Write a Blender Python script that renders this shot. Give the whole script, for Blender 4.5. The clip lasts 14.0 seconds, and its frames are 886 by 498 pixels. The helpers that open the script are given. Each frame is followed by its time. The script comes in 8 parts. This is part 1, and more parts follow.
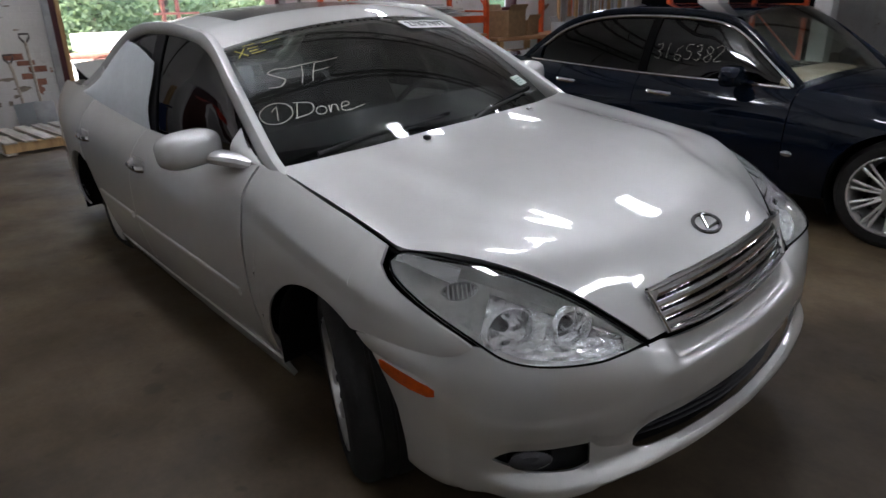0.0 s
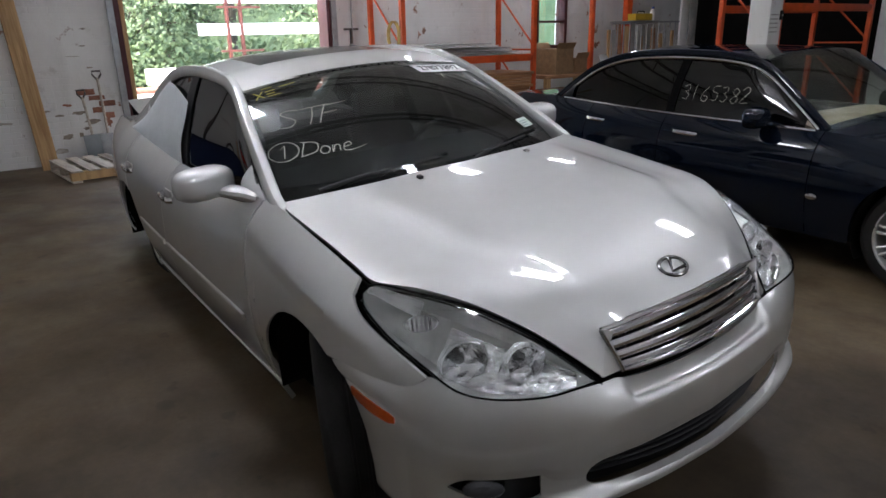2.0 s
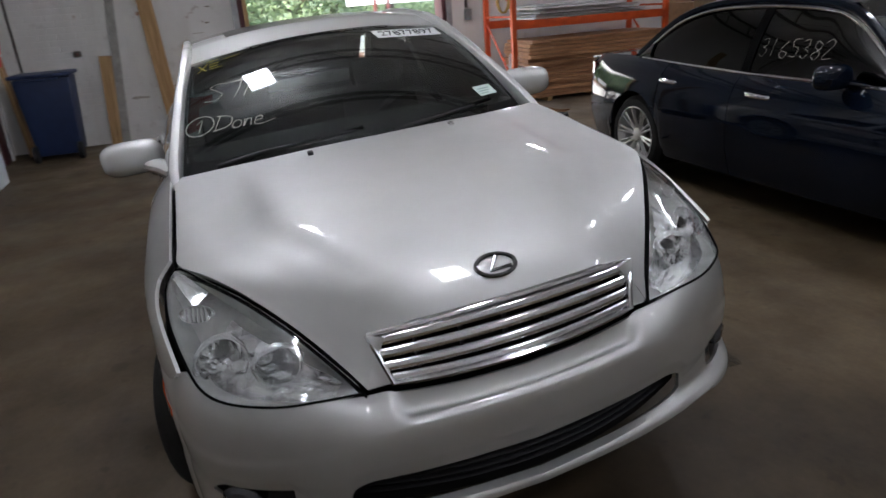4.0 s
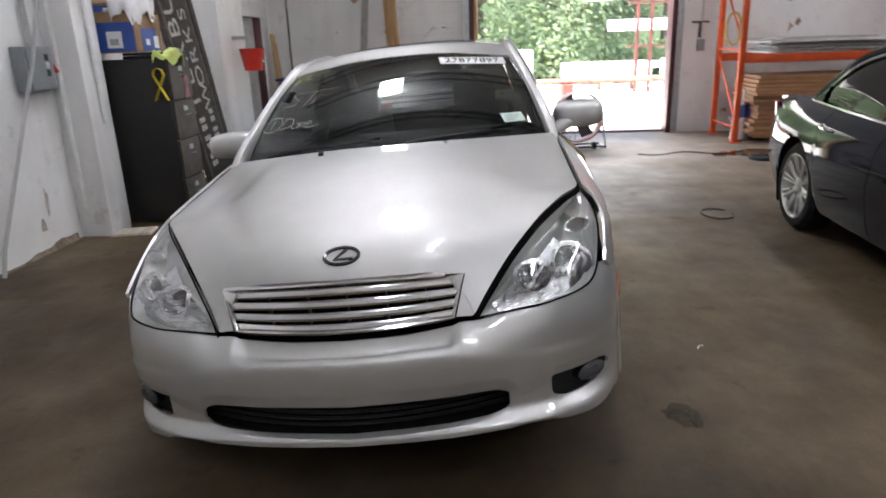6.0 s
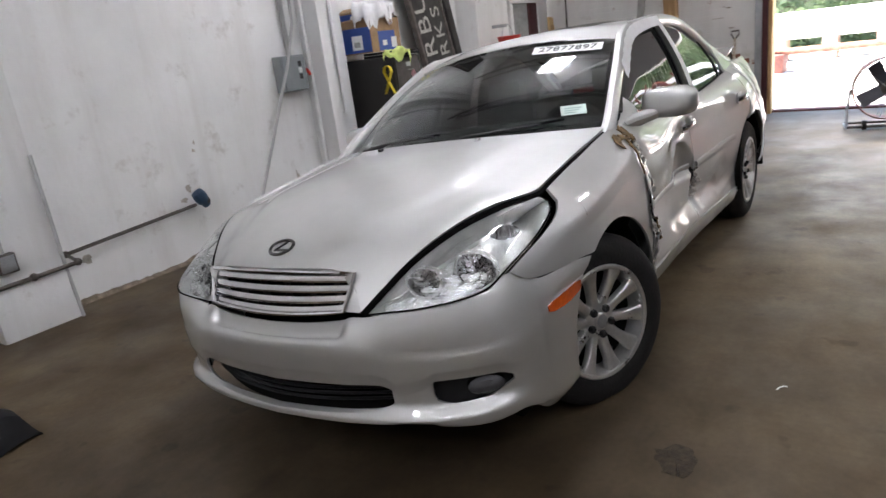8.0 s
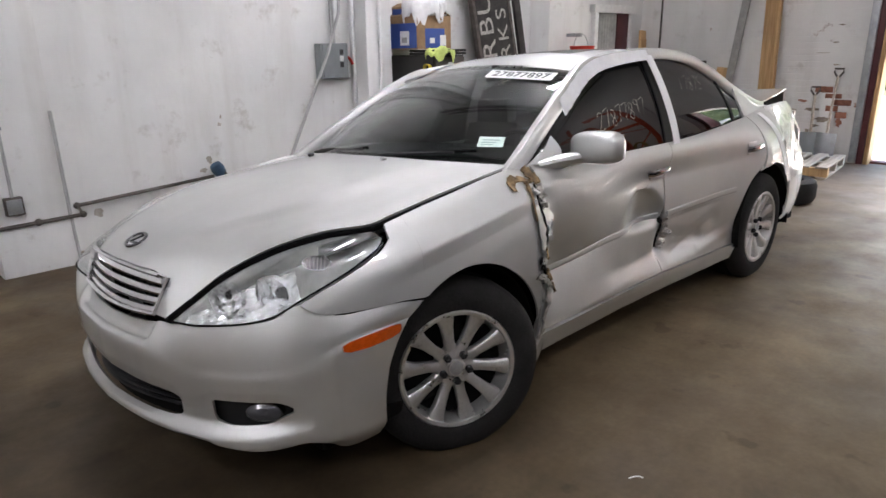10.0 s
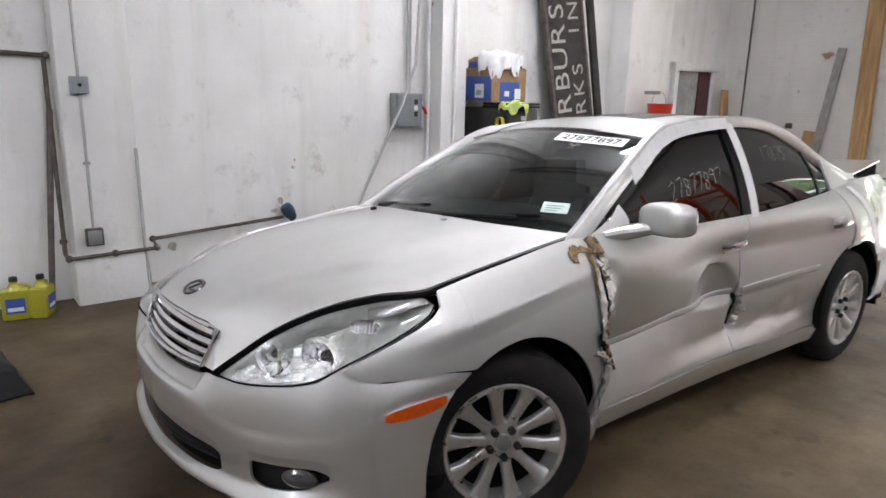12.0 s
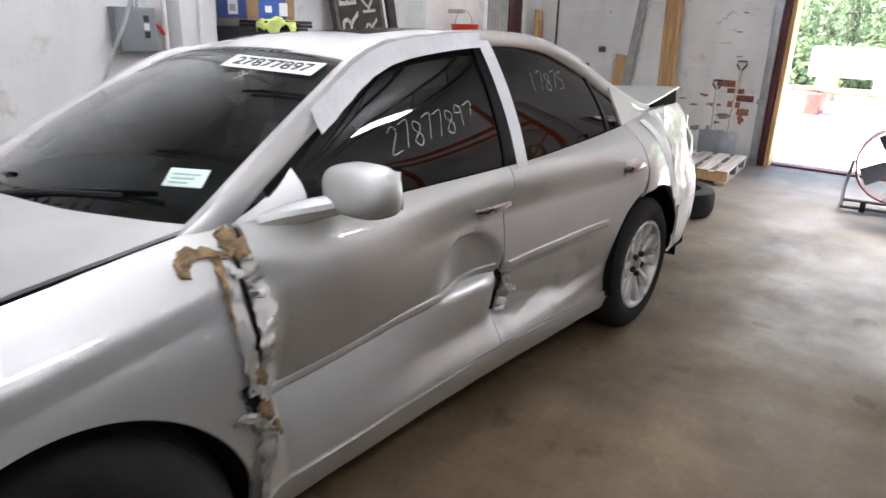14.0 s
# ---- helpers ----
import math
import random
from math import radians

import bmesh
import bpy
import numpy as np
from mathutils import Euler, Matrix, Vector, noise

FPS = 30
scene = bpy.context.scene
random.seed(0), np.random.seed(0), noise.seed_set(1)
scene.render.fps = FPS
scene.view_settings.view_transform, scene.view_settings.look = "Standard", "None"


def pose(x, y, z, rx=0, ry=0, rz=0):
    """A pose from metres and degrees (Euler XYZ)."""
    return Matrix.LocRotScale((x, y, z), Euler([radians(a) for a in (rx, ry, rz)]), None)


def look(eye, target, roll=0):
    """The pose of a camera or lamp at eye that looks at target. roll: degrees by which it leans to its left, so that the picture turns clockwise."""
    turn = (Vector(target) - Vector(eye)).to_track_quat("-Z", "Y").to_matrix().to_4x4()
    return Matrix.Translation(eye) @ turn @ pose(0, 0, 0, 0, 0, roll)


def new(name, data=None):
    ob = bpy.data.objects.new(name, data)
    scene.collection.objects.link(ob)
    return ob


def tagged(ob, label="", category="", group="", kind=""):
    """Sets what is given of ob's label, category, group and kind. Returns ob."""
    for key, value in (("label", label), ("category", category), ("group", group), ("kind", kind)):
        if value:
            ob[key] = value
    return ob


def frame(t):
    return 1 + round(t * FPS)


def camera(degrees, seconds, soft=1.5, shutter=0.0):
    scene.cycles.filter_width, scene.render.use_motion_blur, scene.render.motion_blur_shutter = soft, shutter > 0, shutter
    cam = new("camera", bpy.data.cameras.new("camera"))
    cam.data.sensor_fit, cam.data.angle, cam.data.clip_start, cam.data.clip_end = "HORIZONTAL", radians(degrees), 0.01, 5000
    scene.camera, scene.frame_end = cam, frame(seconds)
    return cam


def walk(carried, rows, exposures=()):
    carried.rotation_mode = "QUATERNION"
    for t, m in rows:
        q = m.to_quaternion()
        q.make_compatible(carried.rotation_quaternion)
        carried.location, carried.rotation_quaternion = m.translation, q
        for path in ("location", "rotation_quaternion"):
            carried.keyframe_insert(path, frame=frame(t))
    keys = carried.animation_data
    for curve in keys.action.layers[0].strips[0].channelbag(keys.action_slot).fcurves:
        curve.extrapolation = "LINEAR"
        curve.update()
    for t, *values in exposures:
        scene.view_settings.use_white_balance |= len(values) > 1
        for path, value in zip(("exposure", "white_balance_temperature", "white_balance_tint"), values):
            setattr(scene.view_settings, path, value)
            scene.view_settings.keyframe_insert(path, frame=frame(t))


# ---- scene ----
cam = camera(67.7, 14.0, 1.5, 0.4)
PATH = [
    (0, (1.651, -1.801, 1.45), (0.229, -0.591, 0.732), -1.1),
    (0.5, (1.778, -1.749, 1.461), (0.271, -0.632, 0.765), -0.1),
    (1, (1.841, -1.744, 1.498), (0.287, -0.648, 0.878), 1.0),
    (1.5, (1.866, -1.735, 1.49), (0.316, -0.662, 0.822), -2.5),
    (2, (1.884, -1.666, 1.493), (0.33, -0.571, 0.869), -1.2),
    (2.5, (1.836, -1.441, 1.475), (0.257, -0.37, 0.874), -2.9),
    (2.7, (1.832, -1.326, 1.476), (0.254, -0.263, 0.86), -2.1),
    (4.8, (2.476, -0.287, 1.421), (0.595, -0.043, 0.787), -4.4),
    (5, (2.538, -0.182, 1.424), (0.641, -0.019, 0.811), -3.5),
    (5.5, (2.663, 0.123, 1.434), (0.78, 0.104, 0.76), -4.0),
    (6, (2.615, 0.404, 1.418), (0.712, 0.25, 0.82), -2.1),
    (6.5, (2.54, 0.727, 1.406), (0.705, 0.163, 0.844), -3.6),
    (7, (2.518, 1.085, 1.403), (0.835, 0.182, 0.81), -4.6),
    (7.2, (2.469, 1.216, 1.401), (0.804, 0.288, 0.797), -5.7),
    (9.3, (1.77, 2.158, 1.434), (0.523, 0.69, 0.895), -2.6),
    (9.5, (1.694, 2.195, 1.434), (0.461, 0.721, 0.88), -1.4),
    (10, (1.553, 2.32, 1.463), (0.225, 0.946, 0.872), -0.9),
    (10.5, (1.507, 2.376, 1.467), (0.184, 0.988, 0.898), -0.6),
    (11, (1.503, 2.409, 1.472), (0.176, 1.012, 0.936), 0.3),
    (11.5, (1.522, 2.434, 1.477), (0.168, 1.058, 0.955), -0.0),
    (12, (1.467, 2.279, 1.525), (0.268, 0.747, 1.057), 1.3),
    (12.5, (1.306, 2.057, 1.521), (0.102, 0.545, 1.009), 0.5),
    (13, (1.001, 2.019, 1.464), (-0.377, 0.72, 0.82), -0.8),
    (13.5, (0.675, 2.034, 1.475), (-0.774, 0.827, 0.809), 0.0),
    (14, (0.347, 1.996, 1.463), (-1.124, 0.81, 0.807), 1.6),
]
EXPOSURE = [(0.0, 2.87, 6430, 9), (1.5, 2.96, 6420, 9), (2.7, 3.02, 6420, 9), (5.0, 2.77, 6520, 10), (5.5, 3.11, 6600, 10), (6.0, 3.36, 6630, 10), (7.2, 3.38, 6620, 10), (9.5, 3.52, 6700, 11), (11.3, 3.76, 6750, 11), (12.0, 3.76, 6700, 10), (12.5, 3.3, 6600, 10), (13.0, 3.26, 6600, 10), (14.0, 3.84, 6550, 10)]
walk(cam, [(t, look(eye, target, roll)) for t, eye, target, roll in PATH], EXPOSURE)

# world, sun and ceiling lights
world = bpy.data.worlds.new("sky")
scene.world = world
world.use_nodes = True
wn = world.node_tree
sky = wn.nodes.new("ShaderNodeTexSky")
sky.sky_type = "NISHITA"
sky.sun_disc = False
sky.sun_elevation, sky.sun_rotation = radians(56), radians(180)
wn.nodes["Background"].inputs["Strength"].default_value = 0.15
wn.links.new(sky.outputs["Color"], wn.nodes["Background"].inputs["Color"])
sun = new("sun", bpy.data.lights.new("sun", "SUN"))
sun.data.energy, sun.data.angle, sun.data.color = 5.0, radians(0.6), (1.0, 0.95, 0.88)
sun.matrix_world = look((0, -5.5, 9), (0, 0, 0))

# daylight thrown in by the sunlit yard
day = new("doorway_daylight", bpy.data.lights.new("doorway_daylight", "AREA"))
day.data.shape, day.data.size, day.data.size_y = "RECTANGLE", 2.6, 0.5
day.data.spread = radians(76)
day.data.energy, day.data.color = 5.0, (1.0, 0.97, 0.99)
day.matrix_world = look((-7.72, 1.75, 2.18), (-5.9, 2.0, 0.0))

# ---- mesh helpers ----
V3 = np.array


def finish(name, bm, material, parent=None, label="", smooth=35):
    me = bpy.data.meshes.new(name)
    bm.normal_update()
    bm.to_mesh(me)
    bm.free()
    for m in material if isinstance(material, (list, tuple)) else [material]:
        me.materials.append(m)
    if smooth:
        me.shade_smooth()
        me.set_sharp_from_angle(angle=radians(smooth))
    ob = new(name, me)
    if parent is not None:
        ob.parent = parent
    if label:
        ob["label"] = label
    return ob


def part(name, bm, material, parent, label="", smooth=35):
    return finish(name, bm, material, parent, label, smooth)


def thing(name, label, category, m=None, group="", kind=""):
    ob = new(name)
    ob.empty_display_size = 0.1
    if m is not None:
        ob.matrix_basis = m
    return tagged(ob, label, category, group, kind)


def smoothcurve(keys):
    """A smooth function through (x, value...) keys: monotone cubic pieces."""
    k = np.array(sorted(keys), float)
    x, v = k[:, 0], k[:, 1:]
    h = np.diff(x)[:, None]
    d = np.diff(v, axis=0) / h
    m = np.zeros_like(v)
    m[0], m[-1] = d[0], d[-1]
    for i in range(1, len(x) - 1):
        same = d[i - 1] * d[i] > 0
        with np.errstate(divide="ignore", invalid="ignore"):
            hm = 2 * d[i - 1] * d[i] / (d[i - 1] + d[i])
        m[i] = np.where(same, hm, 0)

    def f(t):
        t = min(max(t, x[0]), x[-1])
        i = min(max(int(np.searchsorted(x, t)) - 1, 0), len(x) - 2)
        hh = x[i + 1] - x[i]
        s = (t - x[i]) / hh
        r = (2 * s**3 - 3 * s**2 + 1) * v[i] + (s**3 - 2 * s**2 + s) * hh * m[i] + (3 * s**2 - 2 * s**3) * v[i + 1] + (s**3 - s**2) * hh * m[i + 1]
        return float(r[0]) if len(r) == 1 else r
    return f


def spline(pts):
    """Catmull-Rom through points, t in 0..1 by chord length."""
    p = np.array(pts, float)
    seg = np.linalg.norm(np.diff(p, axis=0), axis=1)
    ts = np.concatenate([[0], np.cumsum(seg)]) / seg.sum()
    q = np.vstack([2 * p[0] - p[1], p, 2 * p[-1] - p[-2]])

    def f(t):
        t = min(max(t, 0.0), 1.0)
        i = min(max(int(np.searchsorted(ts, t)) - 1, 0), len(ts) - 2)
        s = (t - ts[i]) / (ts[i + 1] - ts[i])
        a, b, c, d = q[i], q[i + 1], q[i + 2], q[i + 3]
        return 0.5 * (2 * b + (c - a) * s + (2 * a - 5 * b + 4 * c - d) * s * s + (3 * b - a - 3 * c + d) * s**3)
    return f


def sheet(P, thick=0.012, keep=None, side=1):
    """A shell of even thickness from a grid of points P[i][j]; keep(i, j) leaves faces out; side turns it inside out."""
    P = np.array(P, float)
    m, n = P.shape[:2]
    du = np.gradient(P, axis=0)
    dv = np.gradient(P, axis=1)
    N = np.cross(du, dv)
    ln = np.linalg.norm(N, axis=2, keepdims=True)
    N = N / np.maximum(ln, 1e-9) * side
    bm = bmesh.new()
    used = {}
    faces = [(i, j) for i in range(m - 1) for j in range(n - 1) if keep is None or keep(i, j)]
    top, low = {}, {}
    count = {}
    for i, j in faces:
        ring = [(i, j), (i + 1, j), (i + 1, j + 1), (i, j + 1)]
        for c in ring:
            if c not in top:
                top[c] = bm.verts.new(P[c])
                if thick:
                    low[c] = bm.verts.new(P[c] - N[c] * thick)
        order = ring if side > 0 else ring[::-1]
        try:
            bm.faces.new([top[c] for c in order])
            if thick:
                bm.faces.new([low[c] for c in order[::-1]])
        except ValueError:
            pass
        for k in range(4):
            a, b = order[k], order[(k + 1) % 4]
            count[(a, b)] = 1
    if thick:
        for a, b in count:
            if (b, a) not in count:
                bm.faces.new([top[b], top[a], low[a], low[b]])
    bmesh.ops.remove_doubles(bm, verts=bm.verts[:], dist=1e-5)
    return bm


def box(bm, lo, hi, bevel=0.0, m=None):
    """A box from corner to corner in bm, its edges bevelled."""
    lo, hi = Vector(lo), Vector(hi)
    r = bmesh.ops.create_cube(bm, size=1.0)
    vs = r["verts"]
    for v in vs:
        v.co = Vector([(lo[k] + hi[k]) / 2 + v.co[k] * (hi[k] - lo[k]) for k in range(3)])
    if bevel:
        es = list({e for v in vs for e in v.link_edges})
        out = bmesh.ops.bevel(bm, geom=es, offset=bevel, segments=2, profile=0.6, affect="EDGES")
        vs = list({v for f in out["faces"] for v in f.verts} | {v for v in vs if v.is_valid})
    if m is not None:
        bmesh.ops.transform(bm, matrix=m, verts=[v for v in vs if v.is_valid])
    return bm


def boxed(lo, hi, bevel=0.004, m=None):
    return box(bmesh.new(), lo, hi, bevel, m)


def tube(bm, pts, r, seg=10, cap=True):
    """A round tube along points; r a number or one radius a point."""
    p = [Vector(q) for q in pts]
    rs = [r] * len(p) if isinstance(r, (int, float)) else r
    rings = []
    up = Vector((0, 0, 1))
    for i, q in enumerate(p):
        d = (p[min(i + 1, len(p) - 1)] - p[max(i - 1, 0)]).normalized()
        a = up if abs(d.z) < 0.95 else Vector((1, 0, 0))
        if i:
            a = last
        s = d.cross(a).normalized()
        w = s.cross(d).normalized()
        last = w
        rings.append([bm.verts.new(q + (s * math.cos(2 * math.pi * k / seg) + w * math.sin(2 * math.pi * k / seg)) * rs[i]) for k in range(seg)])
    for a, b in zip(rings, rings[1:]):
        for k in range(seg):
            bm.faces.new([a[k], b[k], b[(k + 1) % seg], a[(k + 1) % seg]])
    if cap:
        bm.faces.new(rings[0])
        bm.faces.new(rings[-1][::-1])
    return bm


def lathe(bm, prof, seg=48, axis="y", m=None, closed=False):
    """Spin a profile of (radius, height) round an axis."""
    rings = []
    for r, h in prof:
        ring = []
        for k in range(seg):
            a = 2 * math.pi * k / seg
            c, s = r * math.cos(a), r * math.sin(a)
            ring.append(bm.verts.new((c, h, s) if axis == "y" else (c, s, h) if axis == "z" else (h, c, s)))
        rings.append(ring)
    pairs = list(zip(rings, rings[1:])) + ([(rings[-1], rings[0])] if closed else [])
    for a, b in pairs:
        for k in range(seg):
            bm.faces.new([a[k], a[(k + 1) % seg], b[(k + 1) % seg], b[k]])
    if m is not None:
        bmesh.ops.transform(bm, matrix=m, verts=[v for ring in rings for v in ring])
    bmesh.ops.recalc_face_normals(bm, faces=bm.faces[:])
    return bm


def sweep(pts, sect, frame_y=(0, 1, 0)):
    """A closed section (list of 2D points) swept along points."""
    bm = bmesh.new()
    rings = []
    for i, q in enumerate(pts):
        q = Vector(q)
        d = (Vector(pts[min(i + 1, len(pts) - 1)]) - Vector(pts[max(i - 1, 0)])).normalized()
        s = d.cross(Vector(frame_y)).normalized()
        w = s.cross(d).normalized()
        sc = sect(i / (len(pts) - 1)) if callable(sect) else sect
        rings.append([bm.verts.new(q + s * a + w * b) for a, b in sc])
    n = len(rings[0])
    for a, b in zip(rings, rings[1:]):
        for k in range(n):
            bm.faces.new([a[k], b[k], b[(k + 1) % n], a[(k + 1) % n]])
    bm.faces.new(rings[0])
    bm.faces.new(rings[-1][::-1])
    bmesh.ops.recalc_face_normals(bm, faces=bm.faces[:])
    return bm


def oval(a, b, n=12, e=1.0):
    return [(a * math.copysign(abs(math.cos(2 * math.pi * k / n)) ** e, math.cos(2 * math.pi * k / n)), b * math.copysign(abs(math.sin(2 * math.pi * k / n)) ** e, math.sin(2 * math.pi * k / n))) for k in range(n)]


def writing(body, size, material, parent, m, name="lettering", depth=0.001):
    cu = bpy.data.curves.new(name, "FONT")
    cu.body, cu.size, cu.extrude, cu.align_x, cu.align_y = body, size, depth, "CENTER", "CENTER"
    tmp = bpy.data.objects.new("tmp", cu)
    scene.collection.objects.link(tmp)
    me = bpy.data.meshes.new_from_object(tmp.evaluated_get(bpy.context.evaluated_depsgraph_get()))
    bpy.data.objects.remove(tmp)
    me.materials.clear()
    me.materials.append(material)
    ob = new(name, me)
    ob.parent = parent
    ob.matrix_basis = m
    return ob

# ---- materials ----
def mat(name, base, rough=0.5, metal=0.0, vary=0.0, scale=8.0, bump=0.0, bump_scale=60.0, coat=0.0, rough_vary=0.0, tint=None, spec=0.5, detail=5.0, random=0.0):
    """A principled material: base colour varied by noise at two scales, roughness and bump noise."""
    m = bpy.data.materials.new(name)
    m.use_nodes = True
    nt = m.node_tree
    b = nt.nodes["Principled BSDF"]
    b.inputs["Base Color"].default_value = (*base, 1)
    b.inputs["Roughness"].default_value = rough
    b.inputs["Metallic"].default_value = metal
    b.inputs["Specular IOR Level"].default_value = spec
    if coat:
        b.inputs["Coat Weight"].default_value = coat
        b.inputs["Coat Roughness"].default_value = 0.04
    co = nt.nodes.new("ShaderNodeTexCoord")
    if vary or rough_vary:
        n1 = nt.nodes.new("ShaderNodeTexNoise")
        n1.inputs["Scale"].default_value, n1.inputs["Detail"].default_value = scale, detail
        nt.links.new(co.outputs["Object"], n1.inputs["Vector"])
        n2 = nt.nodes.new("ShaderNodeTexNoise")
        n2.inputs["Scale"].default_value, n2.inputs["Detail"].default_value = scale * 7.3, 4
        nt.links.new(co.outputs["Object"], n2.inputs["Vector"])
        av = nt.nodes.new("ShaderNodeMix")
        av.data_type = "FLOAT"
        av.inputs[0].default_value = 0.35
        nt.links.new(n1.outputs["Fac"], av.inputs[2])
        nt.links.new(n2.outputs["Fac"], av.inputs[3])
        val = av.outputs[0]
        if random:
            oi = nt.nodes.new("ShaderNodeObjectInfo")
            ma = nt.nodes.new("ShaderNodeMath")
            ma.operation = "MULTIPLY_ADD"
            ma.inputs[1].default_value = random
            nt.links.new(oi.outputs["Random"], ma.inputs[0])
            nt.links.new(val, ma.inputs[2])
            val = ma.outputs[0]
        if vary:
            ramp = nt.nodes.new("ShaderNodeValToRGB")
            lo = tint or [c * (1 - vary) for c in base]
            hi = [min(1, c * (1 + vary * 0.6)) for c in base]
            ramp.color_ramp.elements[0].position, ramp.color_ramp.elements[0].color = 0.32, (*lo, 1)
            ramp.color_ramp.elements[1].position, ramp.color_ramp.elements[1].color = 0.66 + random * 0.5, (*hi, 1)
            nt.links.new(val, ramp.inputs["Fac"])
            nt.links.new(ramp.outputs["Color"], b.inputs["Base Color"])
        if rough_vary:
            mr = nt.nodes.new("ShaderNodeMapRange")
            mr.inputs["From Min"].default_value, mr.inputs["From Max"].default_value = 0.3, 0.7
            mr.inputs["To Min"].default_value, mr.inputs["To Max"].default_value = max(0, rough - rough_vary), min(1, rough + rough_vary)
            nt.links.new(val, mr.inputs["Value"])
            nt.links.new(mr.outputs["Result"], b.inputs["Roughness"])
    if bump:
        n3 = nt.nodes.new("ShaderNodeTexNoise")
        n3.inputs["Scale"].default_value, n3.inputs["Detail"].default_value = bump_scale, 6
        nt.links.new(co.outputs["Object"], n3.inputs["Vector"])
        bp = nt.nodes.new("ShaderNodeBump")
        bp.inputs["Strength"].default_value, bp.inputs["Distance"].default_value = bump, 0.01
        nt.links.new(n3.outputs["Fac"], bp.inputs["Height"])
        nt.links.new(bp.outputs["Normal"], b.inputs["Normal"])
    return m


def glass_mat(name, tint, rough=0.0):
    """Thin glass: a clear tinted pane with a mirror-like skin by Fresnel."""
    m = bpy.data.materials.new(name)
    m.use_nodes = True
    nt = m.node_tree
    nt.nodes.clear()
    out = nt.nodes.new("ShaderNodeOutputMaterial")
    tr = nt.nodes.new("ShaderNodeBsdfTransparent")
    tr.inputs["Color"].default_value = (*tint, 1)
    gl = nt.nodes.new("ShaderNodeBsdfGlossy")
    gl.inputs["Roughness"].default_value = rough
    gl.inputs["Color"].default_value = (1, 1, 1, 1)
    lw = nt.nodes.new("ShaderNodeLayerWeight")
    lw.inputs["Blend"].default_value = 0.5
    pw = nt.nodes.new("ShaderNodeMath")
    pw.operation = "POWER"
    pw.inputs[1].default_value = 5.0
    nt.links.new(lw.outputs["Facing"], pw.inputs[0])
    fr = nt.nodes.new("ShaderNodeMath")
    fr.operation = "MULTIPLY_ADD"
    fr.inputs[1].default_value, fr.inputs[2].default_value = 0.95, 0.045
    nt.links.new(pw.outputs[0], fr.inputs[0])
    mx = nt.nodes.new("ShaderNodeMixShader")
    nt.links.new(fr.outputs[0], mx.inputs["Fac"])
    nt.links.new(tr.outputs["BSDF"], mx.inputs[1])
    nt.links.new(gl.outputs["BSDF"], mx.inputs[2])
    nt.links.new(mx.outputs["Shader"], out.inputs["Surface"])
    return m


def emit_mat(name, colour, strength):
    m = bpy.data.materials.new(name)
    m.use_nodes = True
    b = m.node_tree.nodes["Principled BSDF"]
    b.inputs["Emission Color"].default_value = (*colour, 1)
    b.inputs["Emission Strength"].default_value = strength
    return m


def wood_mat(name, dark, light, scale=1.0, axis=0):
    m = bpy.data.materials.new(name)
    m.use_nodes = True
    nt = m.node_tree
    b = nt.nodes["Principled BSDF"]
    b.inputs["Roughness"].default_value = 0.65
    co = nt.nodes.new("ShaderNodeTexCoord")
    mp = nt.nodes.new("ShaderNodeMapping")
    sc = [14 * scale] * 3
    sc[axis] = 0.9 * scale
    mp.inputs["Scale"].default_value = sc
    nt.links.new(co.outputs["Object"], mp.inputs["Vector"])
    n = nt.nodes.new("ShaderNodeTexNoise")
    n.inputs["Scale"].default_value, n.inputs["Detail"].default_value, n.inputs["Distortion"].default_value = 2.2, 6, 0.6
    nt.links.new(mp.outputs["Vector"], n.inputs["Vector"])
    oi = nt.nodes.new("ShaderNodeObjectInfo")
    ma = nt.nodes.new("ShaderNodeMath")
    ma.operation = "MULTIPLY_ADD"
    ma.inputs[1].default_value = 0.25
    nt.links.new(oi.outputs["Random"], ma.inputs[0])
    nt.links.new(n.outputs["Fac"], ma.inputs[2])
    r = nt.nodes.new("ShaderNodeValToRGB")
    r.color_ramp.elements[0].position, r.color_ramp.elements[0].color = 0.35, (*dark, 1)
    r.color_ramp.elements[1].position, r.color_ramp.elements[1].color = 0.8, (*light, 1)
    nt.links.new(ma.outputs[0], r.inputs["Fac"])
    nt.links.new(r.outputs["Color"], b.inputs["Base Color"])
    bp = nt.nodes.new("ShaderNodeBump")
    bp.inputs["Strength"].default_value, bp.inputs["Distance"].default_value = 0.3, 0.004
    nt.links.new(n.outputs["Fac"], bp.inputs["Height"])
    nt.links.new(bp.outputs["Normal"], b.inputs["Normal"])
    return m


